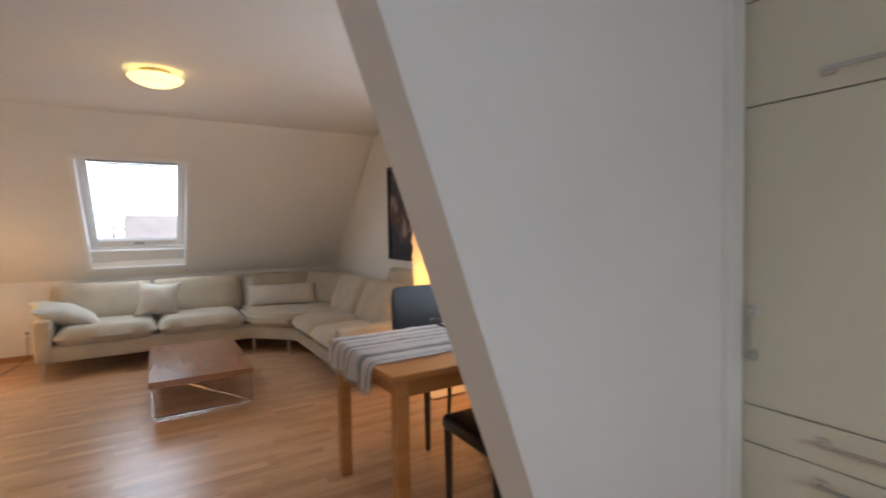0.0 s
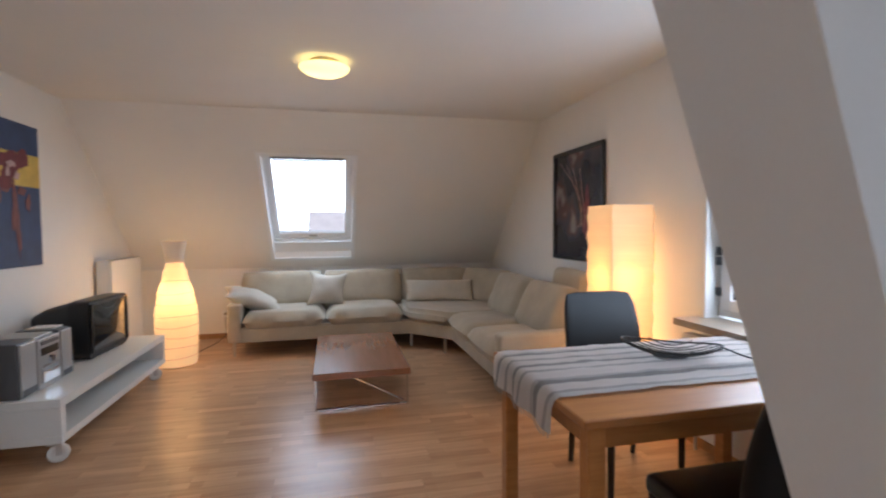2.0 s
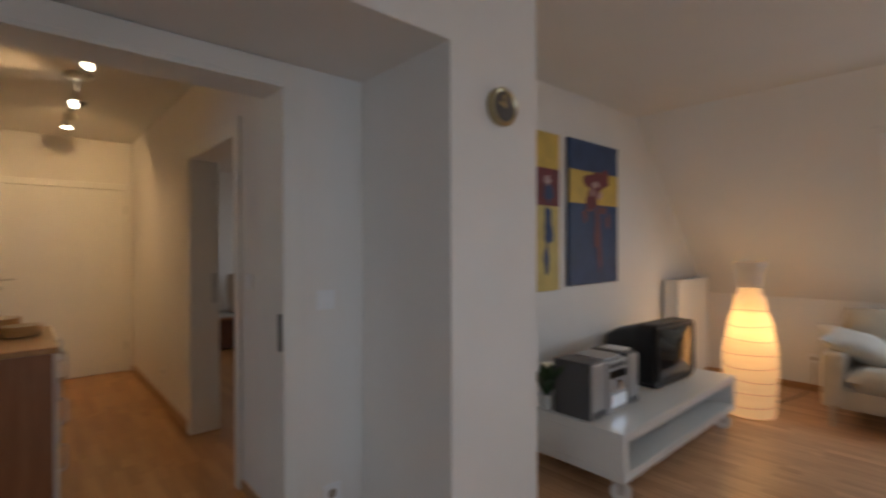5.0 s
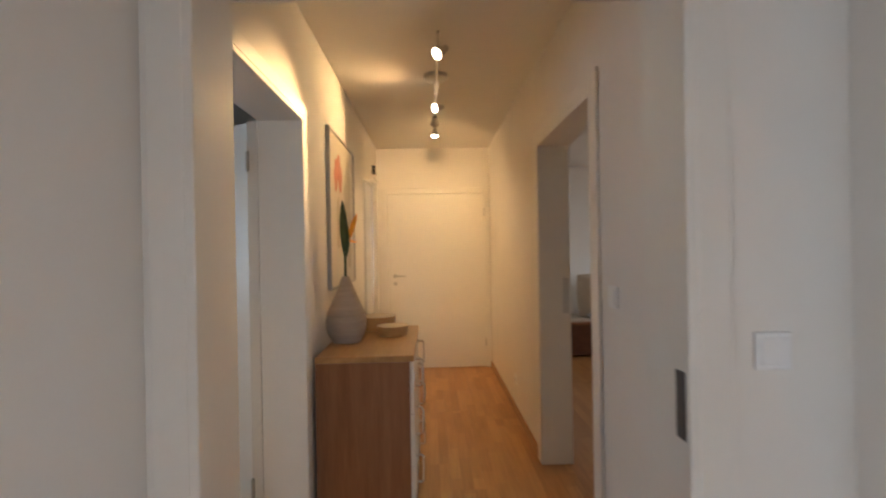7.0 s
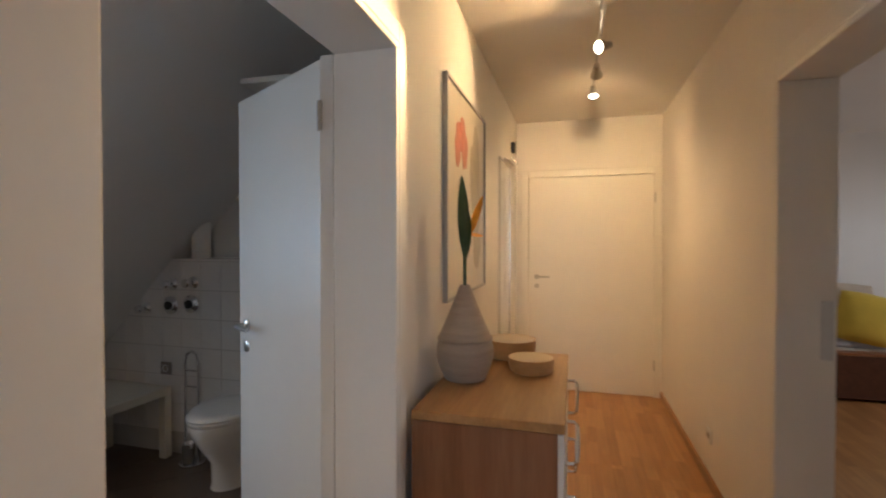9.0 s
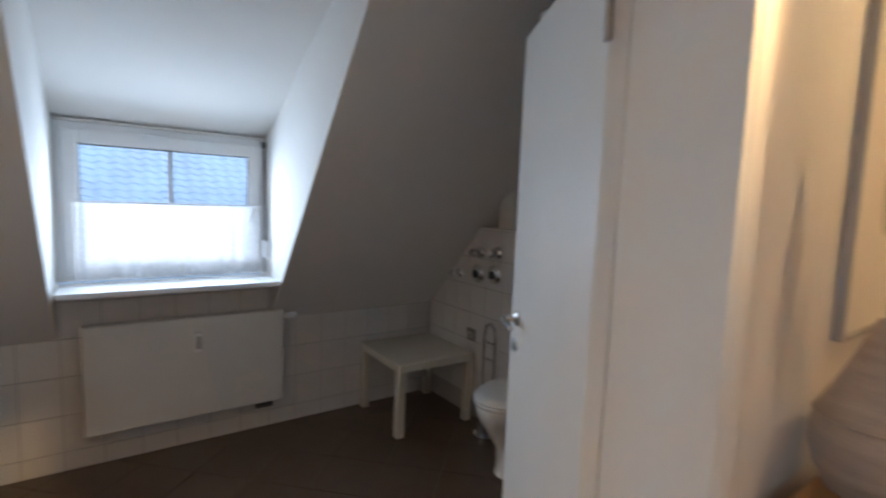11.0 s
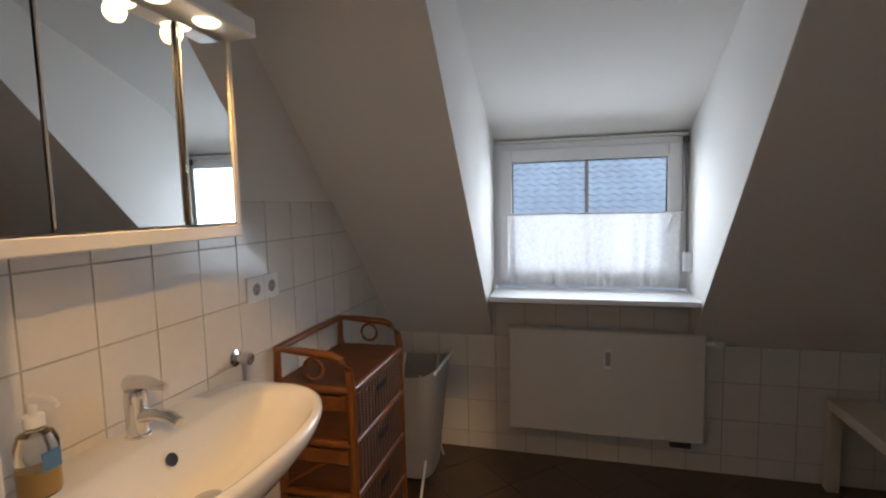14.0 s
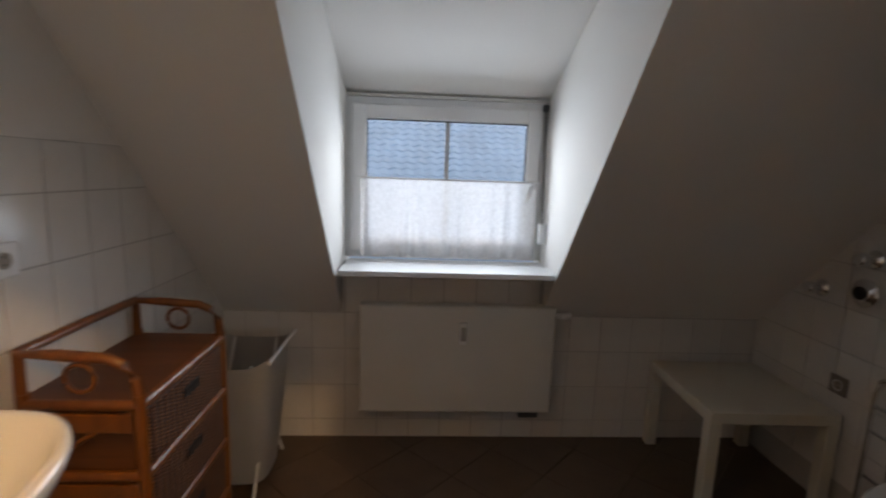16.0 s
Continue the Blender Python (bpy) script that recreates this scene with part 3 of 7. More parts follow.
def casement(name, m, width, height, label, depth=0.07, bars=0, rail=None):
    """A plastic casement; local x along the width, local y towards the outside, z up."""
    w = tagged(thing(name, m, label, "window"), kind="structure")
    for a, b, c, d in ((0, 0.05, 0, height), (width - 0.05, width, 0, height), (0.05, width - 0.05, 0, 0.05), (0.05, width - 0.05, height - 0.05, height)):
        part("window_frame", B(a, b, 0, depth, c, d, bevel=0.004), M_PVC, w)
    for a, b, c, d in ((0.035, 0.105, 0.035, height - 0.035), (width - 0.105, width - 0.035, 0.035, height - 0.035), (0.105, width - 0.105, 0.035, 0.105), (0.105, width - 0.105, height - 0.105, height - 0.035)):
        part("sash", B(a, b, -0.022, depth - 0.02, c, d, bevel=0.006), M_PVC, w)
    g = part("pane", B(0.10, width - 0.10, 0.012, 0.018, 0.10, height - 0.10), M_GLASS, w)
    g.visible_shadow = False
    for a, b, c, d in ((0.105, 0.111, 0.105, height - 0.105), (width - 0.111, width - 0.105, 0.105, height - 0.105), (0.111, width - 0.111, 0.105, 0.111), (0.111, width - 0.111, height - 0.111, height - 0.105)):
        part("gasket", B(a, b, 0.0, 0.012, c, d), M_BLACKPL, w, "black rubber gasket")
    for k in range(bars):
        x = width * (k + 1) / (bars + 1)
        part("glazing_bar", B(x - 0.011, x + 0.011, 0.0125, 0.0175 + 0.01, 0.105, height - 0.105), M_PVC, w)
    return w


# east window: local x runs south, outside is +x
we = casement("window_2", Matrix.Translation((EAST + 0.10, 3.23, 0.80)) @ Matrix.Rotation(radians(-90), 4, "Z"), 1.04, 1.21, "white plastic casement window over a radiator")
part("glazing_bar", B(0.105, 0.935, 0.010, 0.024, 0.55, 0.57), M_PVC, we)
bm = bmesh.new()
lathe(bm, [(0.001, 0), (0.016, 0), (0.016, 0.012), (0.008, 0.014), (0.008, 0.045), (0.001, 0.045)], 16, Matrix.Translation((0.07, -0.022, 0.50)) @ Matrix.Rotation(radians(90), 4, "X"))
tube(bm, [(0.07, -0.060, 0.50), (0.085, -0.064, 0.48), (0.115, -0.064, 0.40)], [0.010, 0.011, 0.008], 10)
part("window_handle", bm, M_PVC, we, "white tilt handle", 40)
for z in (0.12, 0.36, 0.30):
    part("hinge_cover", B(0.006, 0.034, -0.034, -0.001, z, z + 0.05, bevel=0.003), M_DARKPL, we)
structure("window_sill_east", [(EAST - 0.16, EAST + 0.10, 2.14, 3.30, 0.745, 0.785)], varied("brown_sill_stone", (0.33, 0.27, 0.21), 0.3, 0.2, 14.0, 120.0, 0.05), "brown polished stone window sill", "window sill")
# roller shutter guide rail and strap box on the reveal
structure("window_reveal", [(EAST + 0.001, EAST + 0.099, 3.228, 3.238, 0.786, 2.018)], M_WALL, "white plastered window reveal", "wall")

# bathroom dormer window
wb = casement("window_3", Matrix.Translation((DX1 - 0.002, -1.425, 0.936)) @ Matrix.Rotation(radians(180), 4, "Z"), DX1 - DX0 - 0.004, 0.81, "white plastic dormer window with a half curtain", bars=1)
bm = bmesh.new()
lathe(bm, [(0.001, 0), (0.014, 0), (0.014, 0.012), (0.007, 0.014), (0.007, 0.04), (0.001, 0.04)], 16, Matrix.Translation((0.955, -0.022, 0.40)) @ Matrix.Rotation(radians(90), 4, "X"))
tube(bm, [(0.955, -0.056, 0.40), (0.945, -0.060, 0.39), (0.915, -0.060, 0.31)], [0.009, 0.010, 0.007], 10)
part("window_handle", bm, M_PVC, wb, "white tilt handle", 40)
part("shutter_slot", B(0.01, 1.015, -0.015, 0.03, 0.811, 0.824), M_TRIM, wb)
structure("window_sill_bath", [(DX0 - 0.016, DX1 - 0.018, -1.42, -1.09, 0.908, 0.932)], M_PVC, "white marble window sill of the bathroom", "window sill")
structure("wall_dormer_front", [(DX0 - 0.1, DX1 + 0.1, -1.56, -1.50, 1.748, 2.1)], M_WALL, "white strip above the dormer window")

# assumed kitchen window behind the walker, unseen, for the daylight on the partition
casement("window_4", Matrix.Translation((1.7, -1.40, 1.0)) @ Matrix.Rotation(radians(180), 4, "Z"), 1.6, 1.0, "assumed white plastic kitchen window", bars=1)

# half curtain on a rod
M_CURTAIN, _n, _l, _b = nodes_of("white_voile")
_b.inputs["Base Color"].default_value, _b.inputs["Roughness"].default_value = (0.86, 0.88, 0.92, 1), 0.9
_tr, _mix = _n.new("ShaderNodeBsdfTranslucent"), _n.new("ShaderNodeMixShader")
_tp, _mix2 = _n.new("ShaderNodeBsdfTransparent"), _n.new("ShaderNodeMixShader")
_tr.inputs["Color"].default_value = (0.95, 0.97, 1.0, 1)
_mix.inputs["Fac"].default_value = 0.94
_v = coords(_n, _l, (1, 1, 1))
_f = noise_tex(_n, _l, _v, 60.0, 2.0)
_mr = _n.new("ShaderNodeMapRange")
_mr.inputs["To Min"].default_value, _mr.inputs["To Max"].default_value = 0.22, 0.48
_l.new(_f, _mr.inputs["Value"])
_l.new(_mr.outputs["Result"], _mix2.inputs["Fac"])
_l.new(_b.outputs[0], _mix.inputs[1])
_l.new(_tr.outputs[0], _mix.inputs[2])
_l.new(_mix.outputs[0], _mix2.inputs[1])
_l.new(_tp.outputs[0], _mix2.inputs[2])
_l.new(_mix2.outputs[0], _n["Material Output"].inputs["Surface"])
cur = thing("half_curtain", (DX1 - 0.085, -1.378, 1.345), "white voile half curtain with a scalloped hem", "curtain")
bm = bmesh.new()
cols, rows_n, cw, ch = 120, 16, 0.89, 0.392
grid = []
for i in range(cols + 1):
    u = i / cols
    col = []
    for j in range(rows_n + 1):
        v = j / rows_n
        hem = 0.009 * (1 - abs(math.sin(u * math.pi * 11)))
        y = 0.006 + (0.004 + 0.007 * v) * math.sin(u * 60 + 1.5 * math.sin(u * 23)) + 0.005 * v * noise.noise((u * 9, v * 2, 0))
        col.append(bm.verts.new((-u * cw, y, -v * (ch - hem))))
    grid.append(col)
for i in range(cols):
    for j in range(rows_n):
        bm.faces.new((grid[i][j], grid[i + 1][j], grid[i + 1][j + 1], grid[i][j + 1]))
part("cloth", bm, M_CURTAIN, cur, "", 180)
bm = bmesh.new()
tube(bm, [(0.015, 0.006, 0.004), (-cw - 0.015, 0.006, 0.004)], 0.005, 8)
part("curtain_rod", bm, M_PVC, cur, "thin white rod", 60)

# shutter strap and its winder box on the dormer's cheek side
strap = thing("shutter_strap", (DX0 + 0.03, -1.36, 0.0), "grey roller shutter strap with a white winder box", "strap")
bm = bmesh.new()
prism(bm, [(-0.031, 1.715), (-0.029, 1.715), (0.036, 1.14), (0.034, 1.14)], "x", -0.008, 0.006)
part("strap", bm, varied("grey_webbing", (0.20, 0.19, 0.18), 0.8, 0.1, 30.0, 200.0, 0.3), strap, "grey woven strap")
part("winder_box", B(-0.026, 0.016, 0.015, 0.055, 1.045, 1.145, bevel=0.006), M_PVC, strap)
part("strap_guide", B(-0.014, 0.014, -0.04, -0.015, 1.70, 1.735, bevel=0.004), M_DARKPL, strap)
# ---- living room: sofa ----
sofa = thing("corner_sofa", (0, 0, 0), "large cream fabric corner sofa on slim metal legs", "sofa")
SEAT, BASE = 0.42, 0.15


def seat_cushion(m, sx, sy, seed):
    bm = bmesh.new()
    cushion(bm, sx, sy, 0.21, m, 14, 7.0, 0.005, seed)
    part("seat_cushion", bm, M_SOFA, sofa, "", 60)


def back_cushion(x, y, turn, width, seed, lean=17, height=0.46, z=0.61, depth=0.22):
    bm = bmesh.new()
    m = pose(x, y, z, 90 - lean, 0, turn)
    cushion(bm, width, height, depth, m, 14, 6.0, 0.006, seed)
    part("back_cushion", bm, M_SOFA, sofa, "", 60)


bm = bmesh.new()
prism(bm, [(-0.10, 6.08), (1.78, 6.08), (2.17, 5.66), (2.17, 4.10), (3.06, 4.10), (3.06, 7.02), (-0.10, 7.02)], "z", BASE, 0.31)
bmesh.ops.bevel(bm, geom=list(bm.edges), offset=0.02, segments=2, affect="EDGES")
part("base", bm, M_SOFA, sofa, "cream fabric sofa base", 50)
bm = bmesh.new()
prism(bm, [(-0.10, 6.90), (2.93, 6.90), (2.93, 4.10), (3.06, 4.10), (3.06, 7.03), (-0.10, 7.03)], "z", 0.31, 0.74)
bmesh.ops.bevel(bm, geom=list(bm.edges), offset=0.02, segments=2, affect="EDGES")
part("back_frame", bm, M_SOFA, sofa, "", 50)
part("armrest", B(-0.11, 0.03, 6.07, 7.0, BASE, 0.555, bevel=0.03, segs=3), M_SOFA, sofa, "", 50)
part("armrest", B(2.13, 3.05, 4.06, 4.19, BASE, 0.555, bevel=0.03, segs=3), M_SOFA, sofa, "", 50)
seat_cushion(pose(0.45, 6.40, 0.365), 0.87, 0.72, 1.0)
seat_cushion(pose(1.31, 6.40, 0.365), 0.87, 0.72, 2.0)
seat_cushion(pose(2.50, 4.55, 0.365, 0, 0, 90), 0.76, 0.78, 3.0)
seat_cushion(pose(2.50, 5.28, 0.365, 0, 0, 90), 0.72, 0.78, 4.0)
bm = bmesh.new()
prism(bm, [(1.75, 6.07), (2.13, 5.64), (2.92, 5.64), (2.92, 6.80), (1.75, 6.80)], "z", 0.30, 0.445)
bmesh.ops.bevel(bm, geom=list(bm.edges), offset=0.045, segments=3, affect="EDGES")
part("seat_cushion", bm, M_SOFA, sofa, "corner seat cushion", 50)
back_cushion(0.37, 6.80, 0, 0.93, 5.0)
back_cushion(1.33, 6.80, 0, 0.96, 6.0)
back_cushion(2.24, 6.80, -4, 0.88, 7.0)
back_cushion(2.80, 6.42, -62, 0.78, 8.0, 15)
back_cushion(2.80, 5.55, -90, 0.84, 9.0, 24, 0.50, 0.61)
back_cushion(2.80, 4.72, -90, 0.84, 10.0, 26, 0.50, 0.61)
bm = bmesh.new()
cushion(bm, 0.62, 0.26, 0.13, pose(3.00, 4.62, 0.84, 84, 0, -90), 12, 5.0, 0.004, 11.0)
part("headrest", bm, M_SOFA, sofa, "folded-up headrest cushion", 60)
for x, y in ((-0.05, 6.13), (1.82, 6.12), (2.12, 5.72), (2.20, 4.12), (-0.05, 6.95), (2.98, 4.12), (1.0, 6.95), (2.98, 6.9)):
    bm = bmesh.new()
    lathe(bm, [(0.001, 0), (0.013, 0), (0.018, 0.15), (0.001, 0.15)], 14, Matrix.Translation((x, y, 0)))
    part("leg", bm, M_STEEL, sofa, "slim brushed metal leg", 40)


def pillow_shape(bm, sx, sy, sz, seed, n=18, pinch=0.16, wrinkle=0.010):
    """A loose pillow: edges drawn in between pointed corners, full in the middle, softly creased."""
    grid = {}
    for side in (1, -1):
        for i in range(n + 1):
            for j in range(n + 1):
                u, v = 2 * i / n - 1, 2 * j / n - 1
                if side < 0 and (i in (0, n) or j in (0, n)):
                    grid[(side, i, j)] = grid[(1, i, j)]
                    continue
                full = max(0.0, (1 - u * u) * (1 - v * v)) ** 0.55
                p = Vector((u * sx / 2 * (1 - pinch * (1 - v * v) * u * u), v * sy / 2 * (1 - pinch * (1 - u * u) * v * v), side * sz / 2 * full))
                p += noise.noise_vector(p * 9 + Vector((seed, seed * 2, side))) * wrinkle * (0.4 + full)
                grid[(side, i, j)] = bm.verts.new(p)
    for side in (1, -1):
        for i in range(n):
            for j in range(n):
                q = [grid[(side, i, j)], grid[(side, i + 1, j)], grid[(side, i + 1, j + 1)], grid[(side, i, j + 1)]]
                bm.faces.new(q if side > 0 else list(reversed(q)))


def throw_cushion(label, m, sx, sy, sz, seed, pinch=0.16):
    bm = bmesh.new()
    pillow_shape(bm, sx, sy, sz, seed, pinch=pinch)
    return solid("throw_cushion", bm, M_PILLOW, label, "cushion", 60, m=m, group="cushions on the sofa")


throw_cushion("pale throw cushion lying over the sofa arm", pose(0.10, 6.40, 0.565, 6, 20, 14), 0.62, 0.50, 0.20, 21.0)
throw_cushion("crumpled pale square cushion leaning on the sofa back", pose(0.90, 6.50, 0.635, 66, 6, 4), 0.47, 0.44, 0.22, 22.0, 0.26)
throw_cushion("long oblong pale cushion in the sofa corner", pose(2.24, 6.52, 0.57, 66, 0, -12), 0.82, 0.27, 0.15, 23.0, 0.05)

# ---- coffee table ----
ct = thing("coffee_table", (0.815, 4.345, 0), "low reddish wooden coffee table on a chrome frame", "table")
part("tabletop", B(0, 0.715, 0, 1.26, 0.235, 0.285, bevel=0.004), M_COFFEE, ct)
for y in (0.02, 1.20):
    bm = bmesh.new()
    for a in ((0.012, 0.027, y, y + 0.03, 0.0, 0.235), (0.683, 0.698, y, y + 0.03, 0.0, 0.235), (0.027, 0.683, y, y + 0.03, 0.0, 0.014)):
        box(bm, *a, bevel=0.002)
    part("frame", bm, M_CHROME, ct, "flat chrome frame")
bm = bmesh.new()
tube(bm, [(0.67, 0.075, 0.016), (0.04, 1.235, 0.016)], 0.008, 8)
part("brace", bm, M_CHROME, ct)

# ---- television bench ----
tb = thing("tv_bench", (-1.10, 3.90, 0), "long white open television bench on castors", "tv bench")
part("top", B(0, 0.57, 0, 1.68, 0.335, 0.385, bevel=0.003), M_WHITEFURN, tb)
part("bottom", B(0, 0.57, 0, 1.68, 0.13, 0.175, bevel=0.003), M_WHITEFURN, tb)
for y in (0, 1.63):
    part("side_panel", B(0.001, 0.569, y + 0.001, y + 0.049, 0.1755, 0.3345), M_WHITEFURN, tb)
part("back_panel", B(0.004, 0.02, 0.05, 1.63, 0.1755, 0.3345), M_WHITEFURN, tb)
for x, y in ((0.50, 0.07), (0.50, 1.58), (0.07, 0.55), (0.07, 1.58)):
    c = part("castor", B(x - 0.03, x + 0.03, y - 0.035, y + 0.035, 0.105, 0.13, bevel=0.003), M_STEEL, tb, "steel castor with a white wheel")
    spin = Matrix.Translation((x + 0.015, y, 0.054)) @ Matrix.Rotation(radians(28), 4, "Z") @ Matrix.Rotation(radians(90), 4, "X")
    bm = bmesh.new()
    lathe(bm, [(0.001, -0.009), (0.020, -0.009), (0.024, -0.012), (0.046, -0.012), (0.054, -0.007), (0.054, 0.007), (0.046, 0.012), (0.024, 0.012), (0.020, 0.009), (0.001, 0.009)], 26, spin)
    part("wheel", bm, M_WHITEFURN, c, "", 40)
    bm = bmesh.new()
    for s_ in (-0.017, 0.017):
        box(bm, -0.014, 0.014, -0.012, 0.056, s_ - 0.0015, s_ + 0.0015, m=spin)
    part("fork", bm, M_STEEL, c, "steel fork")

# ---- television ----
tv = thing("television", Matrix.Translation((-0.76, 5.03, 0.385)) @ Matrix.Rotation(radians(-4), 4, "Z"), "bulky black tube television on the white bench", "television")
bm = bmesh.new()
prev = None
for x, k, zl, zh in ((0.02, 1.0, 0.012, 0.435), (-0.10, 1.0, 0.012, 0.435), (-0.12, 0.97, 0.02, 0.425), (-0.30, 0.80, 0.05, 0.375), (-0.40, 0.62, 0.08, 0.325), (-0.42, 0.58, 0.09, 0.31)):
    ring = []
    for i in range(24):
        a = 2 * math.pi * i / 24
        cy, cz = math.cos(a), math.sin(a)
        cy, cz = math.copysign(abs(cy) ** 0.22, cy), math.copysign(abs(cz) ** 0.22, cz)
        ring.append(bm.verts.new((x, cy * 0.285 * k, (zl + zh) / 2 + cz * (zh - zl) / 2)))
    if prev:
        for i in range(24):
            bm.faces.new((prev[i], prev[(i + 1) % 24], ring[(i + 1) % 24], ring[i]))
    else:
        bm.faces.new(list(reversed(ring)))
    prev = ring
bm.faces.new(prev)
bmesh.ops.recalc_face_normals(bm, faces=bm.faces)
part("housing", bm, M_BLACKPL, tv, "", 40)
bm = bmesh.new()
n = 10
g = [[bm.verts.new((0.026 + 0.022 * (1 - (2 * i / n - 1) ** 2) * (1 - (2 * j / n - 1) ** 2), -0.235 + 0.47 * i / n, 0.065 + 0.33 * j / n)) for j in range(n + 1)] for i in range(n + 1)]
for i in range(n):
    for j in range(n):
        bm.faces.new((g[i][j], g[i + 1][j], g[i + 1][j + 1], g[i][j + 1]))
part("screen", bm, M_SCREEN, tv, "dark curved screen glass", 180)
for a in ((0.02, 0.036, -0.262, -0.240, 0.05, 0.41), (0.02, 0.036, 0.240, 0.262, 0.05, 0.41), (0.02, 0.036, -0.240, 0.240, 0.398, 0.412), (0.02, 0.036, -0.240, 0.240, 0.045, 0.06)):
    part("bezel", B(*a, bevel=0.004), M_BLACKPL, tv)
for i in range(5):
    part("button", B(0.020, 0.026, -0.06 + i * 0.03, -0.045 + i * 0.03, 0.026, 0.034, bevel=0.002), M_DARKPL, tv)
for y in (-0.2, 0.2):
    part("foot", B(-0.16, 0.0, y - 0.03, y + 0.03, 0.0, 0.016), M_BLACKPL, tv)

# ---- stereo ----


def speaker(y0, y1, label):
    sp = thing("loudspeaker", (-0.98, y0, 0.385), label, "loudspeaker", "loudspeakers of the stereo")
    w = y1 - y0
    part("cabinet", B(0, 0.235, 0, w, 0, 0.315, bevel=0.006), M_DARKPL, sp)
    part("grille", B(0.236, 0.252, 0.006, w - 0.006, 0.008, 0.307, bevel=0.006), M_SILVERPL, sp, "silver front grille")
    part("base_strip", B(0.2525, 0.255, 0.012, w - 0.012, 0.014, 0.05), M_DARKPL, sp)
    return sp


speaker(3.93, 4.08, "silver-grey compact loudspeaker on the bench")
speaker(4.335, 4.465, "silver-grey compact loudspeaker beside the television")
st = thing("stereo_system", (-0.98, 4.09, 0.385), "silver compact stereo system with a dark display", "stereo")
part("cabinet", B(0, 0.25, 0, 0.235, 0, 0.30, bevel=0.006), M_SILVERPL, st)
part("disc_lid", B(0.02, 0.22, 0.02, 0.215, 0.301, 0.315, bevel=0.004), M_SILVERPL, st)
part("display", B(0.251, 0.256, 0.03, 0.205, 0.20, 0.245), M_SCREEN, st, "dark display window")
part("cassette_door", B(0.251, 0.262, 0.03, 0.205, 0.035, 0.11, bevel=0.004), M_CHROME, st, "bright cassette door")
part("disc_tray", B(0.251, 0.259, 0.03, 0.205, 0.262, 0.285, bevel=0.003), M_DARKPL, st)
for i in range(6):
    part("button", B(0.251, 0.258, 0.035 + i * 0.028, 0.055 + i * 0.028, 0.125, 0.14, bevel=0.002), M_CHROME, st)
bm = bmesh.new()
lathe(bm, [(0.001, 0), (0.022, 0), (0.020, 0.018), (0.001, 0.018)], 20, Matrix.Translation((0.251, 0.118, 0.168)) @ Matrix.Rotation(radians(90), 4, "Y"))
part("volume_knob", bm, M_CHROME, st, "", 40)
solid("magazine", B(-0.93, -0.78, 4.36, 4.47, 0.703, 0.711, bevel=0.001), M_WHITEFURN, "thin white booklet lying on the loudspeaker", "magazine")

# ---- lily in a pot, partly behind the pier ----
M_LEAF = varied("dark_green_leaf", (0.026, 0.062, 0.018), 0.4, 0.3, 20.0, 120.0, 0.1)
M_PETAL = varied("white_petal", (0.75, 0.74, 0.62), 0.5, 0.06, 20.0, 120.0, 0.05)
M_POT = varied("white_glazed_pot", (0.62, 0.62, 0.60), 0.25, 0.05, 8.0, 60.0, 0.02)


def leaf_blade(bm, base, direction, length, width, droop, twist=0.0, n=8):
    d = Vector(direction).normalized()
    side = d.cross(Vector((0, 0, 1)))
    side = (side if side.length > 0.05 else Vector((1, 0, 0))).normalized()
    side = Matrix.Rotation(twist, 3, d) @ side
    rows_v, p = [], Vector(base)
    for i in range(n + 1):
        u = i / n
        w = width * math.sin(math.pi * min(1, u * 0.94 + 0.05)) ** 0.8
        mid = p - Vector((0, 0, 0.12 * w))
        rows_v.append([bm.verts.new(p - side * w), bm.verts.new(mid), bm.verts.new(p + side * w)])
        d = (d + Vector((0, 0, -droop / n))).normalized()
        p = p + d * (length / n)
    for a, b in zip(rows_v, rows_v[1:]):
        for j in (0, 1):
            bm.faces.new((a[j], a[j + 1], b[j + 1], b[j]))


lily = thing("potted_lily", (-1.045, 3.955, 0.385), "small white lily in a pale pot on the bench", "plant")
bm = bmesh.new()
lathe(bm, [(0.001, 0), (0.035, 0), (0.045, 0.08), (0.047, 0.085), (0.040, 0.085), (0.001, 0.075)], 24)
part("pot", bm, M_POT, lily, "", 40)
rng = random.Random(4)
for i in range(9):
    a = rng.uniform(0, 6.28)
    bm = bmesh.new()
    leaf_blade(bm, (0, 0, 0.07), (math.cos(a) * 0.5, math.sin(a) * 0.5, 1), rng.uniform(0.20, 0.32), rng.uniform(0.022, 0.036), rng.uniform(0.4, 1.3))
    part("leaf", bm, M_LEAF, lily, "", 60)
bm = bmesh.new()
tube(bm, [(0, 0, 0.07), (0.02, -0.01, 0.20), (0.03, -0.02, 0.27)], 0.004, 8)
part("stem", bm, M_LEAF, lily, "", 60)
for i in range(5):
    a = i * 1.256
    bm = bmesh.new()
    leaf_blade(bm, (0.03, -0.02, 0.26), (math.cos(a) * 0.7, math.sin(a) * 0.7, 0.8), 0.07, 0.016, 1.5)
    part("petal", bm, M_PETAL, lily, "white petal", 60)

# ---- radiator on the west wall, and the one below the east window ----


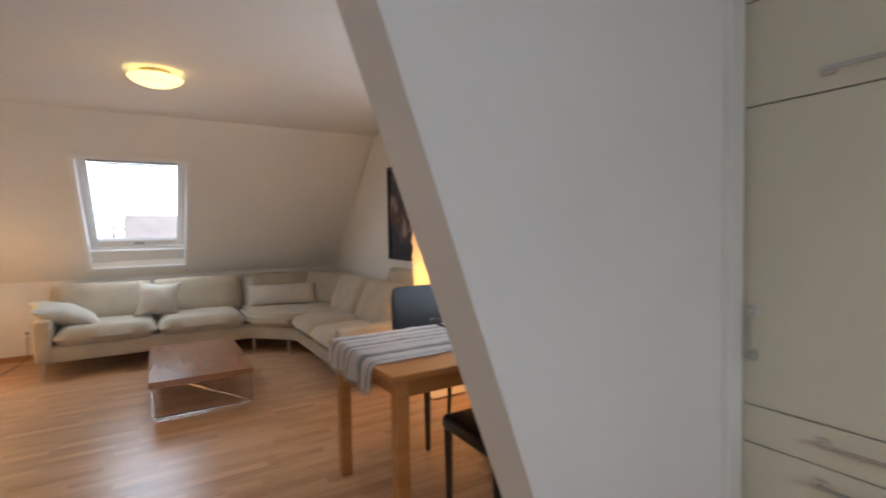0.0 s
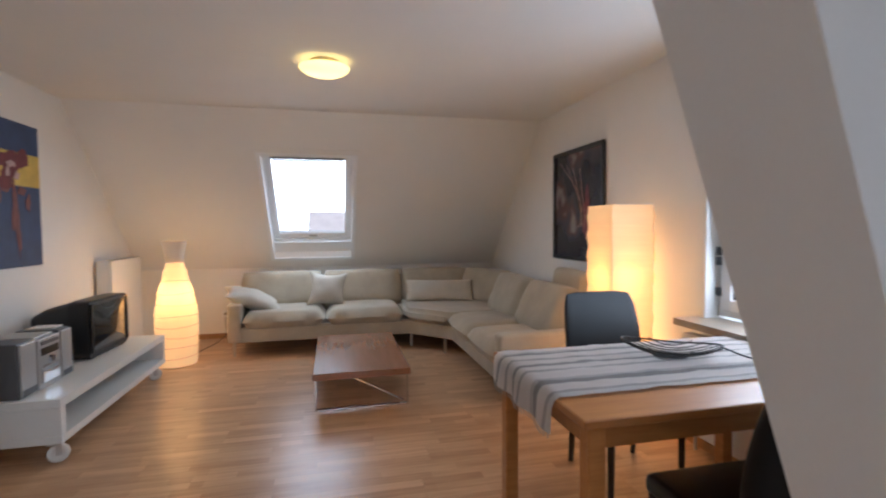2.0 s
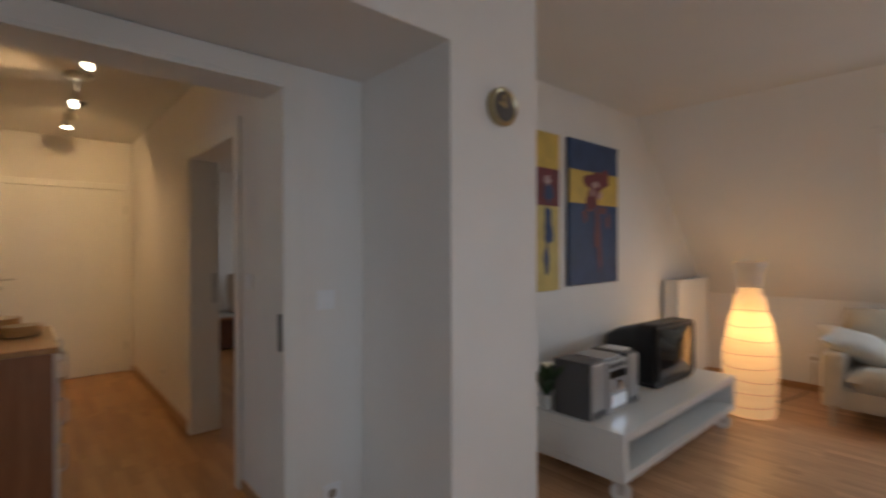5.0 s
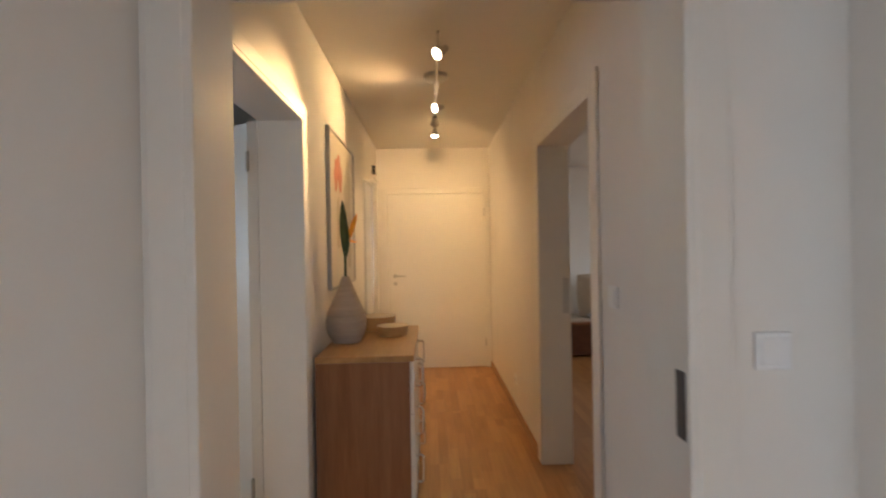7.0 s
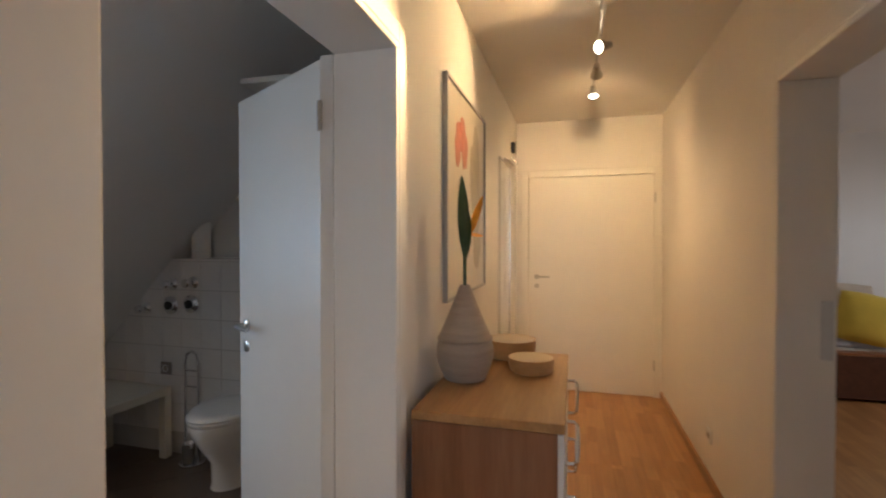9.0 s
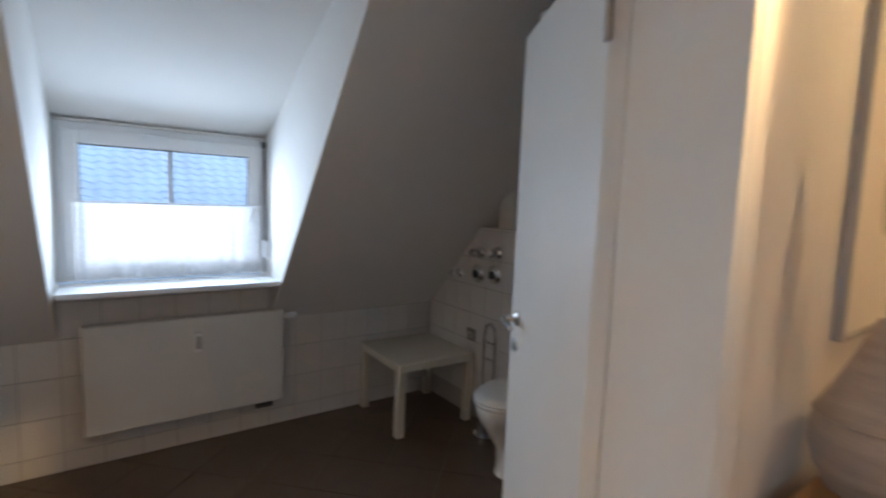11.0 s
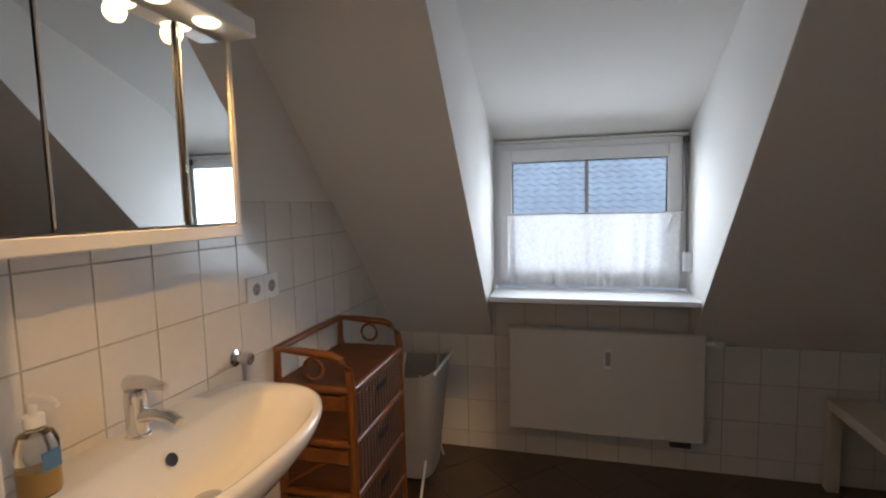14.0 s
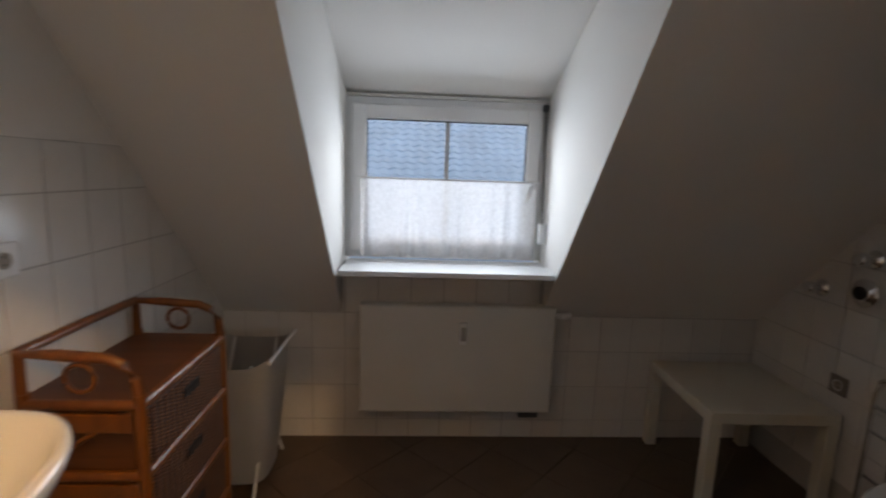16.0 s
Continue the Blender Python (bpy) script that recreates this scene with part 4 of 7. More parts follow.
def panel_radiator(name, m, length, height, depth, label, low, pipe_x=None, cover=False):
    """A flat panel radiator; local x along its length, y out of the wall, z up from its lower edge."""
    r = thing(name, m, label, "radiator")
    part("front_panel", B(0, length, depth - 0.02, depth, 0, height, bevel=0.008), M_WHITEFURN, r)
    part("rear_panel", B(0.01, length - 0.01, 0.03, 0.045, 0.01, height - 0.02), M_WHITEFURN, r)
    for x in (0.0, length - 0.012):
        part("side_cover", B(x, x + 0.012, 0.03, depth - 0.021, 0.012, height - 0.002, bevel=0.003), M_WHITEFURN, r)
    if cover:
        part("top_cover", B(0.0, length, 0.03, depth - 0.021, height - 0.014, height - 0.001, bevel=0.003), M_WHITEFURN, r)
    else:
        bm = bmesh.new()
        k = int(length / 0.022)
        for i in range(k):
            x = 0.016 + i * (length - 0.036) / k
            box(bm, x, x + 0.006, 0.032, depth - 0.022, height - 0.012, height - 0.004)
        part("grille", bm, M_WHITEFURN, r, "slotted top grille")
    for x in (0.08, length - 0.1):
        part("bracket", B(x, x + 0.02, 0.0, 0.03, 0.02, height - 0.05), M_WHITEFURN, r)
    bm = bmesh.new()
    px = length - 0.06 if pipe_x is None else pipe_x
    tube(bm, [(px, depth * 0.5, 0.01), (px, depth * 0.5, -low)], 0.008, 8)
    part("pipe", bm, M_WHITEFURN, r, "", 60)
    return r


RW = Matrix.Rotation(radians(-90), 4, "Z")
panel_radiator("radiator", Matrix.Translation((WEST, 6.72, 0.14)) @ RW, 0.72, 0.90, 0.165, "tall white panel radiator on the wall beside the lamp", 0.14)
RE = Matrix.Rotation(radians(90), 4, "Z")
panel_radiator("radiator", Matrix.Translation((EAST, 2.16, 0.12)) @ RE, 1.12, 0.58, 0.12, "white panel radiator below the window sill", 0.12)

# ---- lamps ----
M_BOTTLE = glowing("lit_rice_paper_bottle", (1.0, 0.76, 0.44), 0.36, base=(0.80, 0.68, 0.50), spread=0.2, thin=0.42)
M_BOTTLETOP = glowing("faintly_lit_rice_paper", (1.0, 0.76, 0.48), 0.05, base=(0.56, 0.51, 0.45), spread=0.2, thin=0.3)
M_SHADE = glowing("lit_ribbed_paper", (1.0, 0.68, 0.33), 0.55, base=(0.75, 0.52, 0.28), ribs=0.5, spread=0.25, thin=0.45)
M_OPAL = glowing("lit_opal_glass", (1.0, 0.74, 0.24), 2.0, spread=0.05)
M_RIB = varied("lamp_wire_rib", (0.32, 0.20, 0.09), 0.6, 0.1)


def bottle_radius(z):
    keys = [(0.0, 0.165), (0.05, 0.178), (0.35, 0.192), (0.50, 0.190), (0.70, 0.160), (0.88, 0.112), (1.02, 0.078), (1.12, 0.090), (1.22, 0.112)]
    for (z0, r0), (z1, r1) in zip(keys, keys[1:]):
        if z <= z1:
            t = (z - z0) / (z1 - z0)
            t = t * t * (3 - 2 * t)
            return r0 + (r1 - r0) * t
    return keys[-1][1]


bl = thing("bottle_lamp", (-0.54, 5.96, 0), "lit white paper floor lamp shaped like a bottle", "floor lamp")
bm = bmesh.new()
lathe(bm, [(bottle_radius(z) * (1 + 0.012 * math.sin(z * 90)), z) for z in [0.012 + 0.012 * i for i in range(84)]], 36)
sh = part("shade", bm, M_BOTTLE, bl, "glowing rice paper", 50)
sh.visible_shadow = False
bm = bmesh.new()
lathe(bm, [(bottle_radius(z), z) for z in [1.025 + 0.016 * i for i in range(13)]] + [(0.102, 1.222), (0.084, 1.10), (0.080, 1.03)], 36)
bmesh.ops.delete(bm, geom=[f for f in bm.faces if len(f.verts) > 4], context="FACES_ONLY")
part("neck", bm, M_BOTTLETOP, bl, "dim upper neck of the paper shade", 50).visible_shadow = False
for z in (0.10, 0.20, 0.30, 0.40, 0.50, 0.61, 0.72, 0.84):
    r = bottle_radius(z) + 0.0035
    bm = bmesh.new()
    tube(bm, [(r * math.cos(a), r * math.sin(a), z + 0.006 * math.sin(2 * a + z * 20)) for a in [6.283 * i / 36 for i in range(36)]], 0.0019, 5, True)
    part("rib", bm, M_RIB, bl, "thin wire rib", 60)
bm = bmesh.new()
lathe(bm, [(0.001, 0), (0.15, 0), (0.15, 0.01), (0.001, 0.012)], 30)
part("base", bm, M_RIB, bl, "", 40)
bm = bmesh.new()
tube(bm, [(0.02, 0.145, 0.006), (0.06, 0.40, 0.006), (0.16, 0.85, 0.006), (0.21, 1.12, 0.03), (0.21, 1.128, 0.16), (0.21, 1.13, 0.27)], 0.004, 6)
part("cable", bm, M_BLACKPL, bl, "dark cable to the wall socket", 60)

sl = thing("square_lamp", (2.72, 3.57, 0), "tall square floor lamp of glowing ribbed paper", "floor lamp")
bm = bmesh.new()
w = 0.305
pts = [(0.0, 0.0), (w, 0.0), (w, w), (0.0, w)]
ring, n_side = [], 8
for (ax, ay), (bx_, by_) in zip(pts, pts[1:] + pts[:1]):
    for i in range(n_side):
        t = i / n_side
        ring.append((ax + (bx_ - ax) * t, ay + (by_ - ay) * t))
levels = 40
vv = []
for k in range(levels + 1):
    z = 0.02 + 1.455 * k / levels
    vv.append([])
    for x, y in ring:
        bulge = 0.004 * math.sin(k * 1.7) + 0.003 * noise.noise((x * 9, y * 9, z * 6))
        cx, cy = x - w / 2, y - w / 2
        vv[-1].append(bm.verts.new((w / 2 + cx * (1 + bulge / w * 2), w / 2 + cy * (1 + bulge / w * 2), z)))
for a, b in zip(vv, vv[1:]):
    for i in range(len(ring)):
        j = (i + 1) % len(ring)
        bm.faces.new((a[i], a[j], b[j], b[i]))
sh = part("shade", bm, M_SHADE, sl, "glowing ribbed paper", 30)
sh.visible_shadow = False
for x, y in pts:
    px, py = (0.016 if x < 0.1 else w - 0.016), (0.016 if y < 0.1 else w - 0.016)
    part("post", B(px - 0.005, px + 0.005, py - 0.005, py + 0.005, 0.019, 1.46), M_RIB, sl)
part("base", B(0.01, w - 0.01, 0.01, w - 0.01, 0.0, 0.018), M_RIB, sl)

cl = thing("ceiling_lamp", (0.939, 4.17, CEIL), "round opal glass ceiling lamp with a metal rim, lit", "ceiling lamp")
bm = bmesh.new()
lathe(bm, [(0.001, 0), (0.095, 0), (0.10, -0.012), (0.10, -0.022), (0.06, -0.024), (0.001, -0.022)], 40)
part("rim", bm, M_BRASS, cl, "metal rim", 40)
bm = bmesh.new()
lathe(bm, [(0.001, -0.100), (0.05, -0.097), (0.10, -0.087), (0.142, -0.069), (0.163, -0.050), (0.166, -0.044)], 40)
o = part("glass", bm, M_OPAL, cl, "glowing opal glass", 60)
o.visible_shadow = False
for a in (0.4, 2.5, 4.6):
    part("clip", B(0.095, 0.170, -0.006, 0.006, -0.046, -0.020, bevel=0.003, m=Matrix.Rotation(a, 4, "Z")), M_STEEL, cl)

# ---- dining table, chairs, runner, bowl ----
dt = thing("dining_table", (1.70, 2.12, 0), "rectangular beech dining table below the window", "table")
part("tabletop", B(0, 1.30, 0, 0.83, 0.72, 0.75, bevel=0.006), M_DINING, dt)
for x, y in ((0.03, 0.03), (1.21, 0.03), (0.03, 0.74), (1.21, 0.74)):
    part("leg", B(x, x + 0.06, y, y + 0.06, 0, 0.719, bevel=0.006), M_DINING, dt)
for a in ((0.09, 1.21, 0.045, 0.065, 0.64, 0.719), (0.09, 1.21, 0.765, 0.785, 0.64, 0.719), (0.045, 0.065, 0.09, 0.74, 0.64, 0.719), (1.235, 1.255, 0.09, 0.74, 0.64, 0.719)):
    part("apron", B(*a), M_DINING, dt)

M_RUNNER, _n, _l, _b = nodes_of("striped_runner_cloth")
_v = coords(_n, _l)
_sep = _n.new("ShaderNodeSeparateXYZ")
_l.new(_v, _sep.inputs[0])
_mr = _n.new("ShaderNodeMapRange")
_mr.inputs["From Min"].default_value, _mr.inputs["From Max"].default_value = 0.0, 0.64
_l.new(_sep.outputs["Y"], _mr.inputs["Value"])
_c = ramp(_n, _l, _mr.outputs["Result"], [(0.0, (0.78, 0.75, 0.71))])
_r = _c.node.color_ramp
_r.interpolation = "CONSTANT"
_stripes = [(0.05, 0.55), (0.08, 0.84), (0.19, 0.36), (0.25, 0.62), (0.29, 0.84), (0.42, 0.52), (0.45, 0.84), (0.53, 0.40), (0.57, 0.84), (0.66, 0.50), (0.69, 0.86), (0.79, 0.34), (0.82, 0.66), (0.85, 0.86), (0.94, 0.58)]
for p, gval in _stripes:
    e = _r.elements.new(p)
    e.color = (gval, gval * 0.93, gval * 0.88, 1)
_l.new(_c, _b.inputs["Base Color"])
_b.inputs["Roughness"].default_value = 0.9
_f = noise_tex(_n, _l, coords(_n, _l, (1, 6, 1)), 140.0, 3.0)
bump(_n, _l, _b, _f, 0.35, 0.002)
tr_ = thing("table_runner", (1.70, 2.31, 0.752), "striped white and grey woven runner hanging over the table end", "table runner")
bm = bmesh.new()
nu, nv, ln = 70, 26, 1.55
g = []
for i in range(nu + 1):
    s_ = -0.12 + ln * i / nu
    row = []
    for j in range(nv + 1):
        v_ = j / nv
        wob = 0.007 * noise.noise((s_ * 5, v_ * 6, 1.0)) + 0.007 * noise.noise((s_ * 11, v_ * 13, 3.0))
        yy = v_ * 0.60 + 0.016 * noise.noise((s_ * 6, 0.0, 7.0 + v_))
        if s_ < 0:
            a = min(1.0, -s_ / 0.03)
            row.append(bm.verts.new((-0.012 * a - 0.010 * (1 + math.sin(v_ * 17)) * (-s_ / 0.12), yy + 0.01 * s_, 0.004 * (1 - a) + s_ * 0.98)))
        else:
            row.append(bm.verts.new((s_, yy, 0.006 + abs(wob))))
    g.append(row)
for i in range(nu):
    for j in range(nv):
        bm.faces.new((g[i][j], g[i + 1][j], g[i + 1][j + 1], g[i][j + 1]))
ext = bmesh.ops.solidify(bm, geom=list(bm.faces), thickness=0.003)
part("cloth", bm, M_RUNNER, tr_, "", 60)
for k in range(34):
    bm = bmesh.new()
    y = 0.008 + k * 0.0175
    x0 = -0.012 - 0.010 * (1 + math.sin(y / 0.6 * 17))
    tube(bm, [(x0, y, -0.114), (x0 - 0.004, y + 0.003 * math.sin(k * 2.1), -0.124), (x0 - 0.002, y + 0.006 * math.sin(k * 1.3), -0.135)], 0.0022, 5)
    part("fringe", bm, M_PILLOW, tr_, "", 60)

wbowl = thing("wire_bowl", Matrix.Translation((2.40, 2.63, 0.762)) @ Matrix.Rotation(radians(-38), 4, "Z"), "black leaf-shaped wire bowl on the runner", "bowl")
bm = bmesh.new()
L_, W_ = 0.20, 0.115
rim = [(L_ * math.cos(a), W_ * math.sin(a), 0.055 + 0.012 * math.cos(2 * a)) for a in [6.283 * i / 40 for i in range(40)]]
tube(bm, rim, 0.004, 6, True)
part("rim", bm, M_BLACKPL, wbowl, "", 60)
for k in range(-5, 6):
    y = k / 5.6 * W_
    half = L_ * math.sqrt(max(0.02, 1 - (y / W_) ** 2))
    bm = bmesh.new()
    tube(bm, [(half * u, y, 0.055 - 0.05 * (1 - u * u) * (1 - 0.5 * (y / W_) ** 2) + 0.004) for u in [i / 6 - 1 for i in range(13)]], 0.0026, 6)
    part("wire", bm, M_BLACKPL, wbowl, "", 60)
bm = bmesh.new()
lathe(bm, [(0.001, 0), (0.05, 0.0), (0.07, 0.004), (0.05, 0.007), (0.001, 0.006)], 24, squash=0.6)
part("foot", bm, M_BLACKPL, wbowl, "", 40)
bm = bmesh.new()
tube(bm, [(0.19, 0.0, 0.064), (0.28, 0.01, 0.03), (0.40, 0.015, 0.006)], 0.004, 6)
part("stem", bm, M_BLACKPL, wbowl, "", 60)


def dining_chair(m, label):
    """Local origin on the floor in the middle of the seat; the back is at +y."""
    c = thing("dining_chair", m, label, "chair", "chairs at the dining table")
    part("seat", B(-0.225, 0.225, -0.22, 0.20, 0.41, 0.48, bevel=0.025, segs=3), M_LEATHER, c, "padded black leather seat", 50)
    bm = bmesh.new()
    prev = None
    for k in range(9):
        t = k / 8
        z = 0.45 + 0.49 * t
        y = 0.185 + 0.085 * t * t
        hw = 0.215 + 0.02 * math.sin(math.pi * t) + (0.0 if k < 8 else -0.012)
        th = 0.028 if k < 8 else 0.012
        ring = []
        for i in range(20):
            a = 2 * math.pi * i / 20
            cx, cy = math.cos(a), math.sin(a)
            ring.append(bm.verts.new((math.copysign(abs(cx) ** 0.35, cx) * hw, y + math.copysign(abs(cy) ** 0.6, cy) * th - 0.018 * (1 - cx * cx) * -1, z + (0.012 * (1 - cx * cx) if k == 8 else 0))))
        if prev:
            for i in range(20):
                bm.faces.new((prev[i], prev[(i + 1) % 20], ring[(i + 1) % 20], ring[i]))
        else:
            bm.faces.new(list(reversed(ring)))
        prev = ring
    bm.faces.new(prev)
    bmesh.ops.recalc_face_normals(bm, faces=bm.faces)
    part("backrest", bm, M_LEATHER, c, "curved black leather backrest", 50)
    for x in (-0.2, 0.2):
        for y0, y1 in ((-0.19, -0.19), (0.17, 0.21)):
            bm = bmesh.new()
            tube(bm, [(x, y1, 0.0), (x, (y0 + y1) / 2, 0.22), (x, y0, 0.42)], [0.017, 0.020, 0.023], 4)
            part("leg", bm, M_DARKWOOD, c, "dark stained wooden leg")
    return c


dining_chair(Matrix.Translation((2.48, 3.07, 0)), "black leather dining chair behind the table")
dining_chair(Matrix.Translation((2.24, 2.06, 0)) @ Matrix.Rotation(radians(180), 4, "Z"), "black leather dining chair pushed under the table")

# ---- pictures ----
M_BLUE = varied("blue_canvas_paint", (0.028, 0.052, 0.125), 0.6, 0.35, 9.0, 120.0, 0.3)
M_YELLOW = varied("yellow_canvas_paint", (0.58, 0.40, 0.075), 0.6, 0.25, 9.0, 120.0, 0.3)
M_PALEY = varied("pale_yellow_canvas_paint", (0.56, 0.43, 0.13), 0.6, 0.2, 9.0, 120.0, 0.3)
M_RED = varied("dark_red_canvas_paint", (0.15, 0.022, 0.024), 0.6, 0.4, 14.0, 120.0, 0.3)
M_ORANGE = varied("orange_brushstroke", (0.17, 0.055, 0.05), 0.6, 0.4, 20.0, 120.0, 0.3)
M_PINK = varied("pale_brushstroke", (0.45, 0.30, 0.27), 0.6, 0.3, 20.0, 120.0, 0.3)


def blob(bm, cx, cz, rx, rz, x, seed, n=22, rough=0.35, thick=0.002):
    """A dab of paint with an uneven outline, facing +x."""
    ring = []
    for i in range(n):
        a = 2 * math.pi * i / n
        k = 1 + rough * noise.noise((math.cos(a) * 1.7 + seed, math.sin(a) * 1.7, seed * 3))
        ring.append((cx + rx * k * math.cos(a), cz + rz * k * math.sin(a)))
    prism(bm, ring, "x", x, x + thick)


pic = thing("flower_canvas", (-1.265, 4.49, 1.07), "tall blue canvas with a yellow band and a red flower", "painting")
part("canvas", B(0, 0.025, 0, 0.68, 0, 1.05, bevel=0.002), M_BLUE, pic)
part("band", B(0.0255, 0.0265, 0.001, 0.679, 0.59, 0.83), M_YELLOW, pic, "yellow painted band")
bm = bmesh.new()
rng = random.Random(11)
for i in range(9):
    blob(bm, 0.36 + rng.uniform(-0.11, 0.11), 0.70 + rng.uniform(-0.10, 0.10), rng.uniform(0.05, 0.09), rng.uniform(0.05, 0.08), 0.0268 + i * 0.0003, i)
part("flower", bm, M_RED, pic, "red painted blossom")
bm = bmesh.new()
for i, (cy, cz, ry, rz) in enumerate(((0.37, 0.40, 0.035, 0.22), (0.20, 0.50, 0.03, 0.05), (0.52, 0.47, 0.03, 0.06), (0.40, 0.24, 0.02, 0.14), (0.28, 0.56, 0.05, 0.03), (0.45, 0.55, 0.05, 0.03))):
    blob(bm, cy, cz, ry, rz, 0.0268 + i * 0.0003, 30 + i, rough=0.6)
part("stalk", bm, M_ORANGE, pic, "rusty painted stalk and drips")
bm = bmesh.new()
for i, (cy, cz, ry, rz) in enumerate(((0.34, 0.74, 0.05, 0.022), (0.40, 0.66, 0.03, 0.03), (0.30, 0.68, 0.02, 0.03))):
    blob(bm, cy, cz, ry, rz, 0.0305 + i * 0.0003, 50 + i, rough=0.6)
part("highlight", bm, M_PINK, pic, "pale brush strokes")

pic2 = thing("banded_canvas", (-1.265, 3.72, 1.05), "tall yellow canvas with a dark red square", "painting")
part("canvas", B(0, 0.025, 0, 0.65, 0, 1.06, bevel=0.002), M_PALEY, pic2)
part("band", B(0.0255, 0.0265, 0.001, 0.649, 0.82, 1.059), M_YELLOW, pic2, "strong yellow top band")
part("square", B(0.0255, 0.0265, 0.001, 0.649, 0.57, 0.82), M_RED, pic2, "dark red painted field")
bm = bmesh.new()
for i, (cy, cz, ry, rz) in enumerate(((0.52, 0.42, 0.05, 0.13), (0.50, 0.22, 0.03, 0.10), (0.53, 0.66, 0.05, 0.07))):
    blob(bm, cy, cz, ry, rz, 0.0268 + i * 0.0003, 60 + i, rough=0.5)
part("stroke", bm, M_BLUE, pic2, "blue brush strokes")
bm = bmesh.new()
blob(bm, 0.51, 0.74, 0.04, 0.03, 0.028, 71, rough=0.5)
part("highlight", bm, M_PINK, pic2)

M_ABS, _n, _l, _b = nodes_of("dark_abstract_print")
_v = coords(_n, _l, (1, 1.0, 0.8))
_w = _n.new("ShaderNodeTexWave")
_w.inputs["Scale"].default_value, _w.inputs["Distortion"].default_value, _w.inputs["Detail"].default_value = 1.6, 9.0, 4.0
_l.new(_v, _w.inputs["Vector"])
_l.new(ramp(_n, _l, _w.outputs["Fac"], [(0.0, (0.018, 0.020, 0.035)), (0.5, (0.055, 0.050, 0.065)), (0.8, (0.10, 0.05, 0.05)), (0.97, (0.24, 0.20, 0.19))]), _b.inputs["Base Color"])
_b.inputs["Roughness"].default_value = 0.22
fp = thing("framed_print", (EAST - 0.004, 4.28, 1.035), "dark abstract print in a black frame", "painting")
part("print", B(-0.012, -0.004, 0.03, 0.85, 0.03, 0.97), M_ABS, fp)
for a in ((-0.028, 0, 0, 0.035, 0, 1.0), (-0.028, 0, 0.845, 0.88, 0, 1.0), (-0.028, 0, 0.035, 0.845, 0, 0.035), (-0.028, 0, 0.035, 0.845, 0.965, 1.0)):
    part("frame", B(*a, bevel=0.004), M_BLACKPL, fp, "black wooden frame")
bm = bmesh.new()
blob(bm, 0.28, 0.38, 0.06, 0.22, -0.0145, 5, rough=0.7)
blob(bm, 0.18, 0.25, 0.10, 0.10, -0.0150, 6, rough=0.7)
part("red_stroke", bm, M_RED, fp, "dark red brush stroke")
bm = bmesh.new()
for k in range(4):
    tube(bm, [(-0.0135, 0.75 - 0.12 * k, 0.90 - 0.03 * k), (-0.0135, 0.45 - 0.05 * k, 0.65 - 0.1 * k), (-0.0135, 0.30 + 0.04 * k, 0.30)], 0.003, 5)
part("line", bm, M_PINK, fp, "thin pale lines")

# ---- small fittings of the living room ----
dev = thing("wall_clock", (-0.587, 3.018, 1.89), "small round brass wall clock on the pier", "clock")
bm = bmesh.new()
RX = Matrix.Rotation(radians(90), 4, "Y")
lathe(bm, [(0.001, 0), (0.070, 0), (0.075, 0.010), (0.075, 0.028), (0.068, 0.034), (0.060, 0.028), (0.001, 0.028)], 36, RX)
part("case", bm, M_BRASS, dev, "", 40)
bm = bmesh.new()
lathe(bm, [(0.001, 0.0285), (0.058, 0.0285), (0.058, 0.0295), (0.001, 0.0295)], 30, RX)
part("dial", bm, M_DARKPL, dev, "dark dial")
for ang, ln_, wd in ((70, 0.034, 0.004), (5, 0.046, 0.003)):
    part("pointer", B(0.030, 0.032, -wd, wd, -0.008, ln_, m=Matrix.Rotation(radians(ang), 4, "X")), M_BRASS, dev)


# darker cup colour stands in for the shadow inside the recess
M_CUP = varied("shaded_socket_plastic", (0.32, 0.27, 0.22), 0.5, 0.1)
# plate plastic darkened: the shade on one socket is put into its colour
M_SHADEDPL = varied("shaded_plate_plastic", (0.22, 0.19, 0.17), 0.45, 0.1)


def plate(name, m, label, category, rocker=True, hole=False, frame_m=M_PVC):
    """A square wall plate; local z out of the wall."""
    p = thing(name, m, label, category)
    part("frame", B(-0.041, 0.041, -0.041, 0.041, 0, 0.009, bevel=0.004), frame_m, p)
    if rocker:
        part("rocker", B(-0.030, 0.030, -0.030, 0.030, 0.0095, 0.014, bevel=0.003), M_PVC, p)
    if hole:
        bm = bmesh.new()
        lathe(bm, [(0.0225, 0.0095), (0.0235, 0.0115), (0.0215, 0.0115), (0.020, 0.0095)], 22)
        part("rim", bm, M_PVC, p, "", 40)
        bm = bmesh.new()
        lathe(bm, [(0.001, 0.0092), (0.020, 0.0092), (0.020, 0.0098), (0.001, 0.0098)], 22)
        part("cup", bm, M_CUP, p)
        for x in (-0.0095, 0.0095):
            bm = bmesh.new()
            lathe(bm, [(0.001, 0.0099), (0.003, 0.0099), (0.003, 0.0103), (0.001, 0.0103)], 10, Matrix.Translation((x, 0, 0)))
            part("contact", bm, M_BLACKPL, p)
    return p


